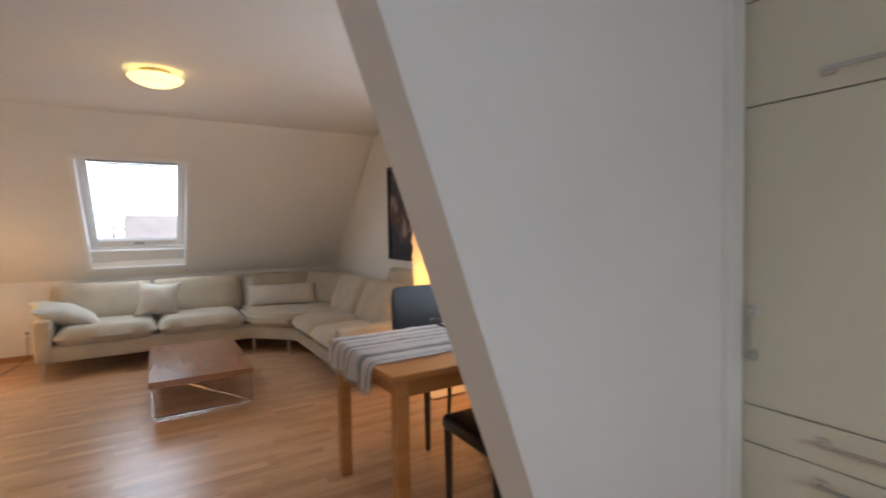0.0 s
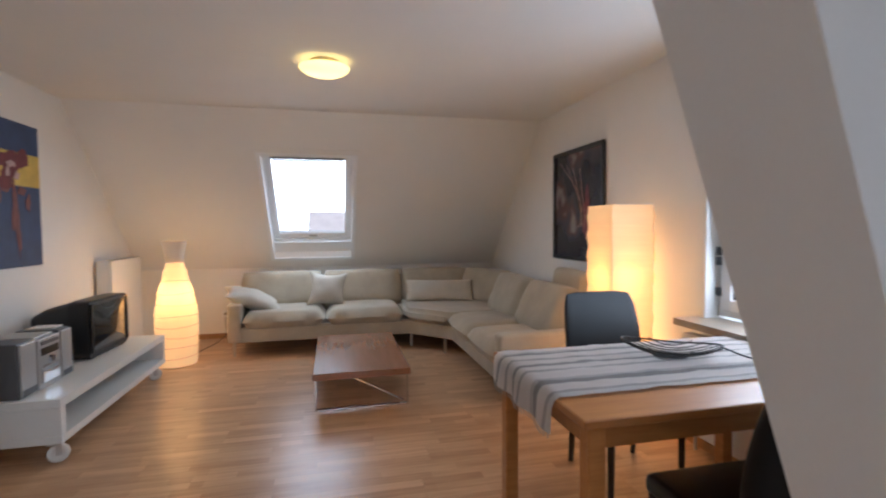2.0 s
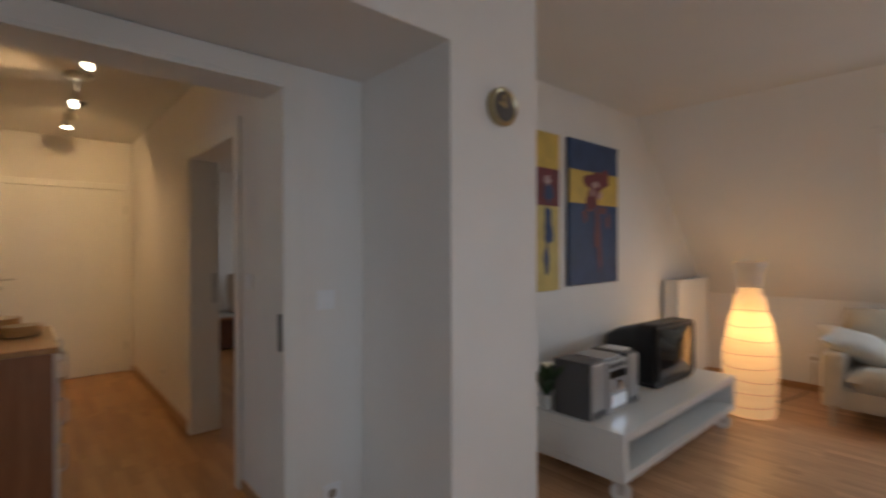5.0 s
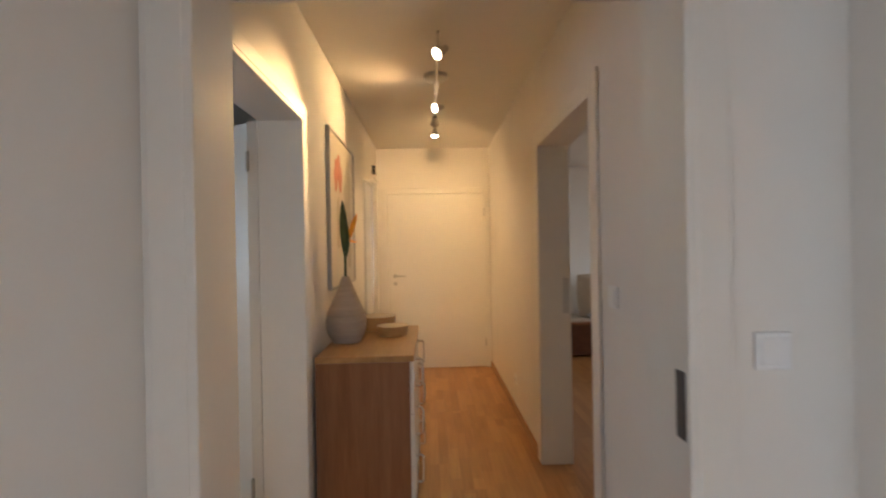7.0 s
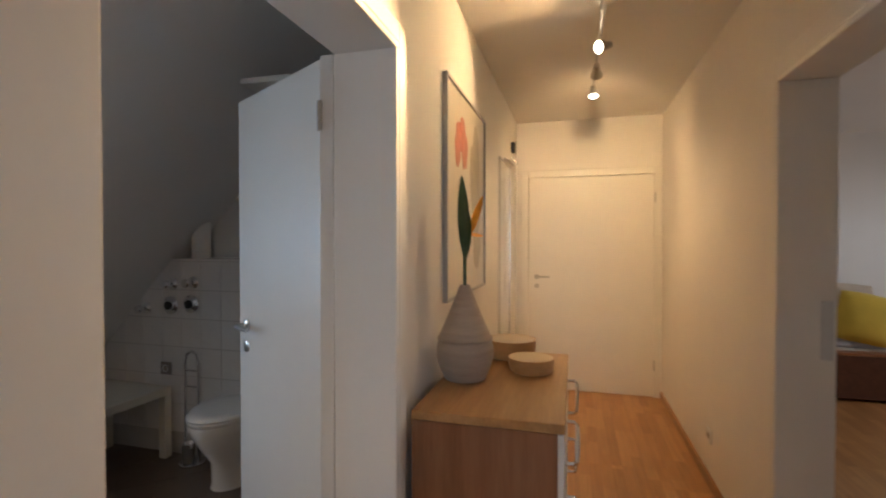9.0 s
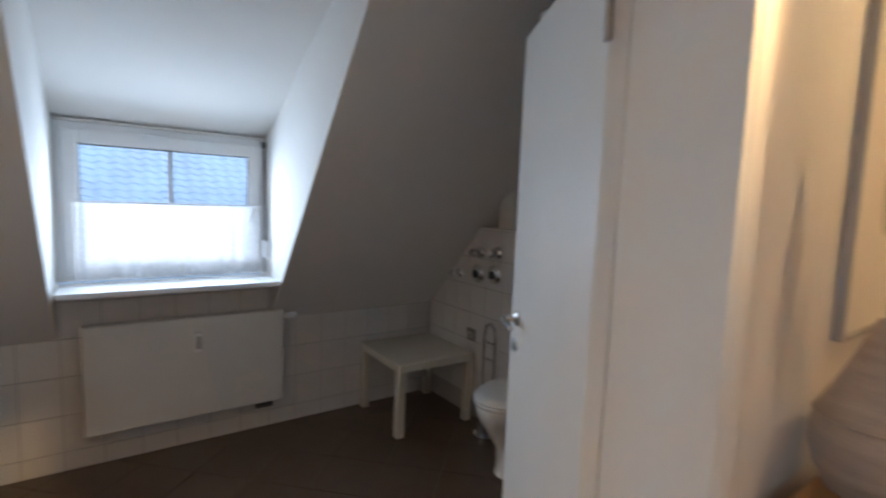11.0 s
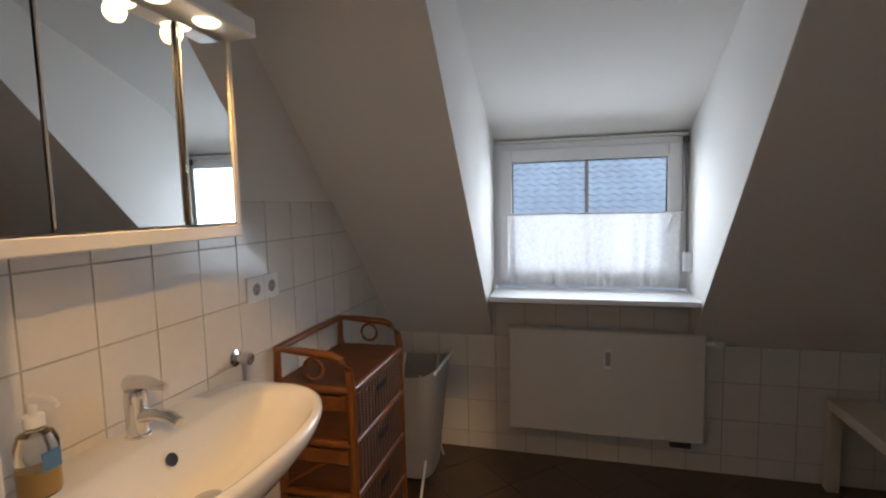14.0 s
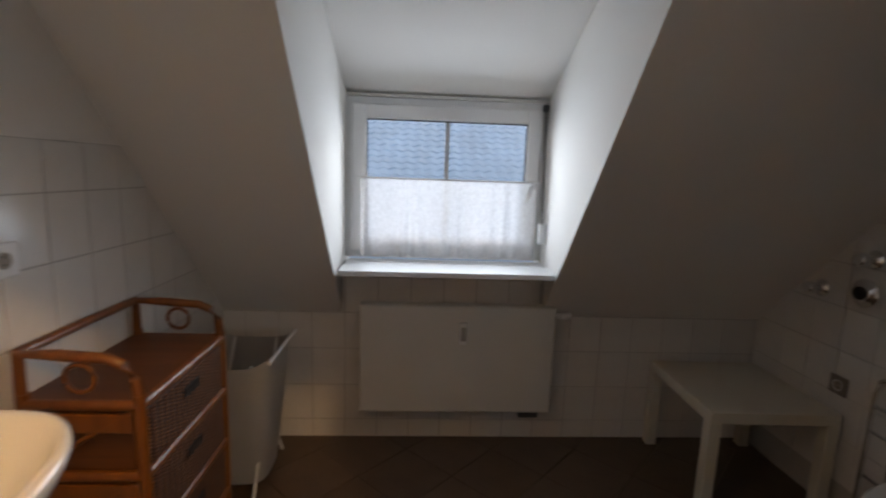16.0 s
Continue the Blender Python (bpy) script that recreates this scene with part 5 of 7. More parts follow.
FE, FN, FS_, FW = Matrix.Rotation(radians(90), 4, "Y"), Matrix.Rotation(radians(-90), 4, "X"), Matrix.Rotation(radians(90), 4, "X"), Matrix.Rotation(radians(-90), 4, "Y")
plate("light_switch", Matrix.Translation((-1.174, 2.575, 1.125)) @ FE, "white light switch beside the hall door", "switch")
plate("wall_socket", Matrix.Translation((-1.174, 2.60, 0.30)) @ FE, "white wall socket low beside the hall door", "socket", False, True)
plate("light_switch", Matrix.Translation((-1.915, HALL_N - 0.001, 1.165)) @ FS_, "white light switch beside the bedroom door", "switch")
plate("wall_socket", Matrix.Translation((-0.33, KNEE - 0.001, 0.30)) @ FS_, "white wall socket on the knee wall", "socket", False, True)

# ---- kitchen cupboards beside the partition ----


def bow_handle(parent, p0, p1, out):
    a, b, o = Vector(p0), Vector(p1), Vector(out)
    bm = bmesh.new()
    tube(bm, [a, a + o, a + o + (b - a) * 0.15, b + o - (b - a) * 0.15, b + o, b], 0.006, 8)
    d = (b - a).normalized() * 0.012
    for q in (a, b):
        tube(bm, [q - d * 1.3, q + d * 1.3], 0.012, 8)
    part("handle", bm, M_STEEL, parent, "brushed steel bow handle", 40)


def tall_cupboard(y0, y1, label):
    k = thing("tall_cupboard", (2.42, y0, 0), label, "cupboard", "tall kitchen cupboards")
    w = y1 - y0
    part("carcass", B(0.022, 0.60, 0, w, 0.10, 2.40), M_CREAMCAB, k)
    part("plinth", B(0.06, 0.60, 0, w, 0, 0.10), M_DARKPL, k, "dark plinth")
    fronts = [("drawer", 0.11, 0.335), ("drawer", 0.338, 0.684), ("drawer", 0.687, 0.80), ("door", 0.803, 1.69), ("door", 1.693, 1.995), ("door", 1.998, 2.395)]
    for nm, z0, z1 in fronts:
        f = part(nm, B(0, 0.021, 0.002, w - 0.002, z0 + 0.001, z1 - 0.001, bevel=0.002), M_CREAMCAB, k)
        if nm == "drawer":
            bow_handle(f, (0, w / 2 - 0.09, z1 - 0.045), (0, w / 2 + 0.09, z1 - 0.045), (-0.03, 0, 0))
        elif z0 < 1:
            bow_handle(f, (0, w - 0.035, 0.955), (0, w - 0.035, 1.09), (-0.03, 0, 0))
        else:
            bow_handle(f, (0, w / 2 - 0.09, z0 + 0.05), (0, w / 2 + 0.09, z0 + 0.05), (-0.03, 0, 0))
    return k


tall_cupboard(0.545, 1.146, "cream kitchen cupboard with steel bow handles")
tall_cupboard(-0.06, 0.541, "cream kitchen cupboard next to its twin")
structure("trim_filler", [(2.315, 2.345, 1.125, 1.149, 0, 2.44), (2.36, 2.405, 1.135, 1.149, 0, 2.44)], M_TRIM, "white filler strip between partition and cupboard", "trim")
# ---- hall: dresser, vase, bowls, picture, spot rail, coat mirror ----
M_WALNUT = wood("brown_walnut_veneer", (0.17, 0.068, 0.028), (0.33, 0.155, 0.075), 0.38, "z", 0.7)
M_OAKTOP = wood("honey_oak_veneer", (0.30, 0.155, 0.055), (0.50, 0.29, 0.12), 0.33, "x", 0.8)
dr = thing("hall_dresser", (-3.34, 1.282, 0), "wooden hall dresser with white drawer fronts", "dresser")
part("top", B(0, 0.90, 0, 0.474, 0.815, 0.845, bevel=0.003), M_OAKTOP, dr)
for x in (0.0, 0.878):
    part("side_panel", B(x, x + 0.022, 0.002, 0.452, 0, 0.814), M_WALNUT, dr)
part("back_panel", B(0.022, 0.878, 0.002, 0.012, 0.05, 0.814), M_WALNUT, dr)
part("plinth", B(0.022, 0.878, 0.40, 0.42, 0, 0.06), M_WALNUT, dr)
for k, (z0, z1) in enumerate(((0.065, 0.31), (0.315, 0.56), (0.565, 0.812))):
    f = part("drawer", B(0.003, 0.897, 0.453, 0.471, z0, z1, bevel=0.002), M_WHITEFURN, dr, "white drawer front")
    for x0 in (0.22, 0.70):
        bm = bmesh.new()
        zt = z1 - 0.03
        tube(bm, [(x0, 0.472, zt), (x0, 0.500, zt), (x0, 0.510, zt - 0.012), (x0, 0.512, zt - 0.07), (x0, 0.510, zt - 0.128), (x0, 0.500, zt - 0.14), (x0, 0.472, zt - 0.14)], 0.007, 8)
        part("handle", bm, M_CHROME, f, "bright upright bow handle", 40)

M_VASE = varied("ribbed_taupe_ceramic", (0.40, 0.33, 0.27), 0.42, 0.18, 5.0, 60.0, 0.25, stretch=(1, 1, 9))
vs = thing("floor_vase", (-2.83, 1.368, 0.845), "tall taupe ribbed ceramic vase with a tropical flower", "vase")
bm = bmesh.new()
prof = []
for i in range(61):
    t = i / 60
    z = 0.365 * t
    r = 0.055 + 0.057 * math.sin(math.pi * min(1, (t + 0.10) / 0.78)) if t < 0.42 else 0.112 - 0.092 * ((t - 0.42) / 0.58) ** 0.85
    r = min(r, 0.1125)
    prof.append((r * (1 + 0.007 * math.sin(t * 62)), z))
lathe(bm, prof + [(0.016, 0.365), (0.014, 0.30), (0.001, 0.29)], 40)
part("body", bm, M_VASE, vs, "", 50)
bm = bmesh.new()
tube(bm, [(0, 0, 0.30), (0.004, 0, 0.45), (-0.002, 0.005, 0.58)], 0.007, 8)
part("stem", bm, M_LEAF, vs, "green flower stem", 60)
for base, d, ln_, wd, tw in (((0, 0, 0.47), (0.03, -0.03, 1), 0.32, 0.024, 1.5), ((0, 0, 0.46), (-0.10, 0.04, 1), 0.20, 0.020, 0.9), ((0, 0, 0.50), (0.06, 0.02, 1), 0.22, 0.022, 2.2)):
    bm = bmesh.new()
    leaf_blade(bm, base, d, ln_, wd, 0.15, tw)
    part("leaf", bm, M_LEAF, vs, "dark green leaf", 60)
M_FLAME = varied("orange_petal", (0.78, 0.33, 0.025), 0.5, 0.3, 30.0, 120.0, 0.05)
for d, ln_ in (((-0.6, 0.2, 1.0), 0.20), ((-0.85, 0.1, 0.8), 0.17), ((-0.4, 0.3, 1.1), 0.17), ((-1.0, 0.25, 0.05), 0.13)):
    bm = bmesh.new()
    leaf_blade(bm, (-0.03, 0.01, 0.56), d, ln_, 0.014, 0.1, 0.7)
    part("petal", bm, M_FLAME, vs, "orange pointed petal", 60)

M_BAMBOO = wood("bamboo_shell", (0.40, 0.22, 0.085), (0.60, 0.37, 0.17), 0.35, "x", 0.5)
M_BOWLIN = varied("cream_lacquer", (0.62, 0.50, 0.34), 0.3, 0.08, 8.0, 60.0, 0.02)
for x, y, r, h, lab in ((-3.22, 1.50, 0.112, 0.085, "larger round bamboo bowl on the dresser"), (-2.99, 1.61, 0.092, 0.06, "small low bamboo bowl on the dresser")):
    bw = thing("bamboo_bowl", (x, y, 0.845), lab, "bowl", "bowls on the dresser")
    bm = bmesh.new()
    lathe(bm, [(0.001, 0), (r * 0.82, 0), (r * 0.92, 0.006), (r, h * 0.6), (r * 1.01, h), (r * 0.97, h), (r * 0.955, h * 0.6)], 40)
    part("shell", bm, M_BAMBOO, bw, "", 40)
    bm = bmesh.new()
    lathe(bm, [(r * 0.968, h * 0.995), (r * 0.95, h * 0.6), (r * 0.8, 0.012), (0.001, 0.010)], 40)
    part("lining", bm, M_BOWLIN, bw, "cream lacquered inside", 40)

pf = thing("flower_poster", (-3.82, HALL_S + 0.001, 1.12), "pale flower poster in a thin grey frame", "painting")
part("print", B(0.012, 0.868, 0.004, 0.012, 0.012, 0.958), varied("cream_paper", (0.66, 0.61, 0.52), 0.3, 0.05, 3.0, 80.0, 0.03, coat=0.3), pf)
for a in ((0, 0.012, 0, 0.022, 0, 0.97), (0.868, 0.88, 0, 0.022, 0, 0.97), (0.012, 0.868, 0, 0.022, 0, 0.012), (0.012, 0.868, 0, 0.022, 0.958, 0.97)):
    part("frame", B(*a), M_SILVERPL, pf, "thin grey frame")
M_ROSE = varied("rose_print_ink", (0.50, 0.15, 0.10), 0.4, 0.35, 14.0, 80.0, 0.0)
M_TAUPE = varied("taupe_print_ink", (0.42, 0.38, 0.30), 0.4, 0.2, 10.0, 80.0, 0.0)


def dab(bm, cx, cz, rx, rz, y, seed, rough=0.4):
    n = 20
    ring = []
    for i in range(n):
        a = 2 * math.pi * i / n
        k = 1 + rough * noise.noise((math.cos(a) * 1.7 + seed, math.sin(a) * 1.7, seed * 3))
        ring.append((cx + rx * k * math.cos(a), cz + rz * k * math.sin(a)))
    prism(bm, ring, "y", y, y + 0.001)


bm = bmesh.new()
for i, (x, z, rx, rz) in enumerate(((0.60, 0.76, 0.09, 0.07), (0.52, 0.70, 0.06, 0.09), (0.66, 0.69, 0.05, 0.08), (0.56, 0.81, 0.05, 0.04))):
    dab(bm, x, z, rx, rz, 0.0122 + i * 0.0003, 80 + i)
part("blossom", bm, M_ROSE, pf, "rose printed blossom")
bm = bmesh.new()
for i, (x, z, rx, rz) in enumerate(((0.25, 0.55, 0.12, 0.28), (0.60, 0.42, 0.05, 0.16), (0.22, 0.22, 0.10, 0.10))):
    dab(bm, x, z, rx, rz, 0.0122 + i * 0.0003, 90 + i)
part("leaf_print", bm, M_TAUPE, pf, "soft grey printed leaves")

SPOTS = ((-2.60, (-1.20, 0.15, 0.75)), (-3.55, (-3.05, 1.25, 2.10)), (-3.95, (-5.55, 1.93, 1.55)), (-4.36, (-3.6, 1.85, 0.0)))
rail = thing("spot_rail", (0, 1.90, 0), "brushed steel ceiling rail with four lit spotlights", "ceiling lamp")
bm = bmesh.new()
tube(bm, [(-2.50, 0, 2.425), (-3.29, 0, 2.425), (-4.46, 0, 2.425)], 0.008, 10)
part("rail", bm, M_STEEL, rail, "", 40)
bm = bmesh.new()
lathe(bm, [(0.001, 2.50), (0.078, 2.50), (0.078, 2.475), (0.064, 2.465), (0.012, 2.462), (0.012, 2.42), (0.001, 2.42)], 30, Matrix.Translation((-3.29, 0, 0)))
part("canopy", bm, M_STEEL, rail, "round ceiling canopy", 40)
M_LENS = glowing("lit_halogen_lens", (1.0, 0.86, 0.58), 22.0, spread=0.02)
for x, aim in SPOTS:
    eye = Vector((x, 1.90, 2.36))
    way = (Vector(aim) - eye).normalized()
    q = Matrix.Translation((x, 0, 2.36)) @ way.to_track_quat("Z", "Y").to_matrix().to_4x4()
    bm = bmesh.new()
    lathe(bm, [(0.001, -0.07), (0.018, -0.068), (0.022, -0.03), (0.034, 0.0), (0.036, 0.012), (0.031, 0.012), (0.024, 0.0), (0.001, -0.02)], 24, q)
    hd = part("spot_head", bm, M_STEEL, rail, "steel spotlight head", 40)
    bm = bmesh.new()
    lathe(bm, [(0.001, 0.006), (0.029, 0.006), (0.029, 0.009), (0.001, 0.010)], 24, q)
    part("lens", bm, M_LENS, hd, "bright halogen lens", 40)
    bm = bmesh.new()
    tube(bm, [(x, 0, 2.425), (x, 0.006, 2.40), q @ Vector((0, 0, -0.05))], 0.005, 8)
    part("bracket", bm, M_STEEL, hd, "", 40)

cm = thing("wall_mirror", (-5.02, HALL_S + 0.001, 0.62), "tall slim frameless hall mirror with a steel edge", "mirror")
part("glass", B(0.008, 0.552, 0.004, 0.010, 0.008, 1.372), M_MIRROR, cm)
for a in ((0, 0.008, 0, 0.016, 0, 1.38), (0.552, 0.56, 0, 0.016, 0, 1.38), (0.008, 0.552, 0, 0.016, 0, 0.008), (0.008, 0.552, 0, 0.016, 1.372, 1.38)):
    part("edge", B(*a), M_STEEL, cm)
hk = thing("coat_hooks", (-4.95, HALL_S + 0.001, 2.03), "short steel strip with coat hooks", "coat hooks")
part("strip", B(-0.20, 0.20, 0, 0.010, -0.015, 0.015, bevel=0.003), M_STEEL, hk)
for x in (-0.15, -0.05, 0.05, 0.15):
    bm = bmesh.new()
    tube(bm, [(x, 0.008, 0.0), (x, 0.045, -0.005), (x, 0.06, 0.015), (x, 0.058, 0.035)], 0.005, 8)
    part("hook", bm, M_STEEL, hk, "", 40)
solid("door_chime", B(-5.20, -5.14, HALL_S + 0.001, HALL_S + 0.035, 2.15, 2.24, bevel=0.006), M_BLACKPL, "small black door chime high on the wall", "door chime")
plate("wall_socket", Matrix.Translation((-4.0, HALL_N - 0.001, 0.28)) @ FS_, "white wall socket low on the hall wall", "socket", False, True)

# ---- bedroom: bed and chest seen through the door ----
M_BEDWOOD = wood("dark_red_wood", (0.055, 0.020, 0.010), (0.13, 0.05, 0.025), 0.4, "x")
bed = thing("bed", (-6.58, 3.0, 0), "low dark wooden bed with grey bedding along the wall", "bed")
part("side_panel", B(0.69, 0.73, 0, 2.1, 0.03, 0.40, bevel=0.004), M_BEDWOOD, bed)
for y in (0.0, 2.061):
    part("end_panel", B(0.0, 0.689, y, y + 0.039, 0.03, 0.40, bevel=0.004), M_BEDWOOD, bed)
for y in (0.02, 2.04):
    part("leg", B(0.64, 0.688, y + 0.022 if y < 1 else y - 0.03, y + 0.06 if y < 1 else y + 0.018, 0, 0.38), M_BEDWOOD, bed)
part("top_rail", B(0.62, 0.74, 0.0, 2.1, 0.401, 0.425, bevel=0.005), wood("bed_rail_wood", (0.20, 0.075, 0.03), (0.36, 0.15, 0.06), 0.4, "y"), bed, "lighter brown top rail")
part("mattress", B(0.01, 0.61, 0.05, 2.05, 0.15, 0.44, bevel=0.04, segs=3), M_PILLOW, bed, "", 50)
bm = bmesh.new()
cushion(bm, 0.56, 1.2, 0.16, pose(0.32, 1.40, 0.47), 14, 4.0, 0.03, 41.0)
part("duvet", bm, fabric("grey_bedding", (0.42, 0.42, 0.44), 250.0), bed, "grey rumpled duvet", 60)
bm = bmesh.new()
cushion(bm, 0.66, 0.56, 0.24, Matrix(), 14, 2.6, 0.012, 45.0)
solid("pillow", bm, fabric("beige_pillow_fabric", (0.52, 0.43, 0.33), 250.0), "large beige pillow leaning on the bed", "pillow", 60, m=pose(-6.18, 4.06, 0.72, 78, 0, 80))
bm = bmesh.new()
cushion(bm, 0.44, 0.44, 0.18, Matrix(), 14, 2.4, 0.012, 44.0)
solid("yellow_cushion", bm, fabric("yellow_fabric", (0.66, 0.47, 0.06), 250.0), "bright yellow cushion standing on the bed", "cushion", 60, m=pose(-6.00, 4.26, 0.70, 80, 10, 78))

# ---- bathroom: tiled fields come later; radiator, table, toilet ----
rb = panel_radiator("radiator", Matrix.Translation((-2.392, BATH_S, 0.192)), 0.965, 0.553, 0.108, "white flat panel radiator under the bathroom window", 0.06, 0.10, True)
part("valve_block", B(0.05, 0.15, 0.035, 0.075, -0.045, -0.012, bevel=0.006), M_DARKPL, rb, "dark return valve")
bm = bmesh.new()
tube(bm, [(0.10, 0.05, -0.03), (0.10, 0.012, -0.03)], 0.008, 8)
part("pipe", bm, M_DARKPL, rb, "", 60)
part("heat_meter", B(0.438, 0.480, 0.109, 0.130, 0.365, 0.475, bevel=0.006), M_PVC, rb, "small white heat meter")
part("meter_window", B(0.446, 0.472, 0.1305, 0.1315, 0.385, 0.455, bevel=0.0004), M_SILVERPL, rb)
bm = bmesh.new()
lathe(bm, [(0.001, 0), (0.014, 0), (0.014, 0.03), (0.019, 0.034), (0.019, 0.075), (0.015, 0.08), (0.001, 0.08)], 20, Matrix.Translation((-0.004, 0.07, 0.505)) @ FW)
part("valve", bm, M_PVC, rb, "white thermostat valve", 40)

M_LACK = varied("off_white_table_foil", (0.66, 0.62, 0.53), 0.4, 0.03, 4.0, 80.0, 0.02)
lk = thing("side_table", pose(-3.488, -1.262, 0, 0, 0, 0) @ pose(0, 0, 0, 0, 0, -1.5), "small square off-white side table", "table")
part("tabletop", B(0, 0.55, 0, 0.55, 0.40, 0.45, bevel=0.003), M_LACK, lk)
for x in (0.0, 0.50):
    for y in (0.0, 0.50):
        part("leg", B(x, x + 0.05, y, y + 0.05, 0, 0.3995, bevel=0.002), M_LACK, lk)

wc = thing("toilet", (-3.51, -0.12, 0), "white ceramic toilet with a closed seat", "toilet")


def oval(bm, levels, n=32):
    prev = None
    for z, x0, x1, hw in levels:
        ring = []
        for i in range(n):
            a = 2 * math.pi * i / n
            cx = math.cos(a)
            px = (x0 + x1) / 2 + (x1 - x0) / 2 * cx
            ring.append(bm.verts.new((px, hw * math.sin(a) * (1 - 0.12 * cx), z)))
        if prev:
            for i in range(n):
                bm.faces.new((prev[i], prev[(i + 1) % n], ring[(i + 1) % n], ring[i]))
        else:
            bm.faces.new(list(reversed(ring)))
        prev = ring
    bm.faces.new(prev)
    bmesh.ops.recalc_face_normals(bm, faces=bm.faces)


bm = bmesh.new()
oval(bm, [(0.0, 0.03, 0.33, 0.115), (0.03, 0.03, 0.32, 0.11), (0.15, 0.02, 0.33, 0.115), (0.25, 0.01, 0.40, 0.155), (0.34, 0.005, 0.455, 0.18), (0.385, 0.005, 0.465, 0.185), (0.395, 0.01, 0.46, 0.18)])
part("bowl", bm, M_PORC, wc, "", 60)
bm = bmesh.new()
oval(bm, [(0.397, 0.02, 0.468, 0.186), (0.402, 0.015, 0.472, 0.19), (0.415, 0.015, 0.472, 0.19), (0.420, 0.02, 0.466, 0.185)])
part("seat", bm, M_PORC, wc, "", 40)
bm = bmesh.new()
oval(bm, [(0.422, 0.02, 0.470, 0.188), (0.430, 0.016, 0.474, 0.19), (0.444, 0.03, 0.455, 0.178), (0.447, 0.08, 0.40, 0.13)])
part("lid", bm, M_PORC, wc, "closed white lid", 40)
bst = thing("toilet_brush_stand", (-3.42, -0.50, 0), "chrome stand for brush and paper", "stand")
bm = bmesh.new()
lathe(bm, [(0.001, 0), (0.075, 0), (0.075, 0.012), (0.06, 0.018), (0.001, 0.018)], 28)
part("base", bm, M_CHROME, bst, "", 40)
bm = bmesh.new()
tube(bm, [(0.0, -0.05, 0.015), (0.0, -0.05, 0.62), (0.0, -0.035, 0.68), (0.0, 0.0, 0.70), (0.0, 0.035, 0.68), (0.0, 0.05, 0.62), (0.0, 0.05, 0.015)], 0.009, 10)
part("frame", bm, M_CHROME, bst, "bent chrome tube", 40)
for z in (0.30, 0.48, 0.58):
    bm = bmesh.new()
    tube(bm, [(0.0, -0.05, z), (0.0, 0.05, z)], 0.006, 8)
    part("crossbar", bm, M_CHROME, bst, "", 40)
bm = bmesh.new()
lathe(bm, [(0.001, 0.02), (0.035, 0.02), (0.04, 0.14), (0.034, 0.14), (0.001, 0.06)], 24, Matrix.Translation((0.03, 0, 0)))
part("cup", bm, M_CHROME, bst, "", 40)

structure("wall_prewall", [(BATH_W, -3.515, BATH_S, 0.55, 0, 1.252)], M_GROUT, "half-height tiled wall behind the toilet")
structure("trim_ledge", [(BATH_W, -3.503, -0.755, 0.553, 1.2525, 1.268)], M_TILE, "white tiled ledge on the half-height wall", "trim")
bm = bmesh.new()
lathe(bm, [(0.02, 0.0), (0.056, 0.0), (0.058, 0.01), (0.058, 0.23), (0.056, 0.24), (0.02, 0.24)], 30)
solid("paper_roll", bm, varied("white_paper", (0.74, 0.72, 0.68), 0.9, 0.04, 20.0, 180.0, 0.2), "white kitchen paper roll standing on the ledge", "paper roll", 40, m=Matrix.Translation((-3.585, -0.57, 1.268)))
TX = -3.499


def rosette(y, z, r, knob, label):
    v = thing("wall_valve", Matrix.Translation((TX, y, z)) @ FE, label, "valve", "valves over the side table")
    bm = bmesh.new()
    lathe(bm, [(0.001, 0), (r, 0), (r, 0.004), (r * 0.72, 0.016), (0.016, 0.022), (0.001, 0.022)], 26)
    part("rosette", bm, M_CHROME, v, "", 40)
    bm = bmesh.new()
    if knob:
        lathe(bm, [(0.012, 0.02), (0.012, 0.04), (0.026, 0.045), (0.028, 0.07), (0.020, 0.078), (0.001, 0.078)], 12)
    else:
        lathe(bm, [(0.027, 0.019), (0.028, 0.028), (0.020, 0.034), (0.001, 0.035)], 16)
    part("knob" if knob else "cap", bm, M_CHROME if knob else M_BLACKPL, v, "", 40)
    return v


rosette(-0.718, 1.105, 0.038, True, "small chrome stop valve on the tiles")
rosette(-0.555, 1.118, 0.038, True, "small chrome stop valve on the tiles")
rosette(-0.735, 0.966, 0.058, False, "round chrome pipe cover with a black cap")
rosette(-0.575, 0.980, 0.058, False, "round chrome pipe cover with a black cap")
rosette(-0.935, 0.94, 0.038, True, "chrome washing machine tap on the tiles")
plate("wall_socket", Matrix.Translation((TX, -0.775, 0.555)) @ FE, "wall socket above the side table, shade painted into its plate", "socket", False, True, M_SHADEDPL)
sh_ = thing("wall_shelf", (-3.50, 0.30, 2.10), "white shelf board on a bracket high on the wall", "shelf")
part("board", B(-0.15, 0.62, 0.0, 0.26, 0, 0.025, bevel=0.002), M_WHITEFURN, sh_)
for x in (0.02, 0.45):
    part("bracket", B(x, x + 0.02, 0.02, 0.24, -0.12, -0.001), M_STEEL, sh_)

# washbasin
wbn = thing("washbasin", (BATH_E, 0.49, 0.012), "white oval ceramic washbasin on the tiled wall", "washbasin")
bm = bmesh.new()


def basin_ring(z, depth, half, back, n=48):
    """A D-shaped ring: straight along the wall, round to the room (-x)."""
    ring = []
    for i in range(n):
        a = 2 * math.pi * i / n
        cx, sy = math.cos(a), math.sin(a)
        x = -back - (depth - back) * (0.5 - 0.5 * cx) if cx < 0 else -back - (depth - back) * (0.5 - 0.5 * math.copysign(abs(cx) ** 0.35, cx))
        y = half * math.copysign(abs(sy) ** 0.80, sy)
        ring.append(Vector((x, y, z)))
    return ring


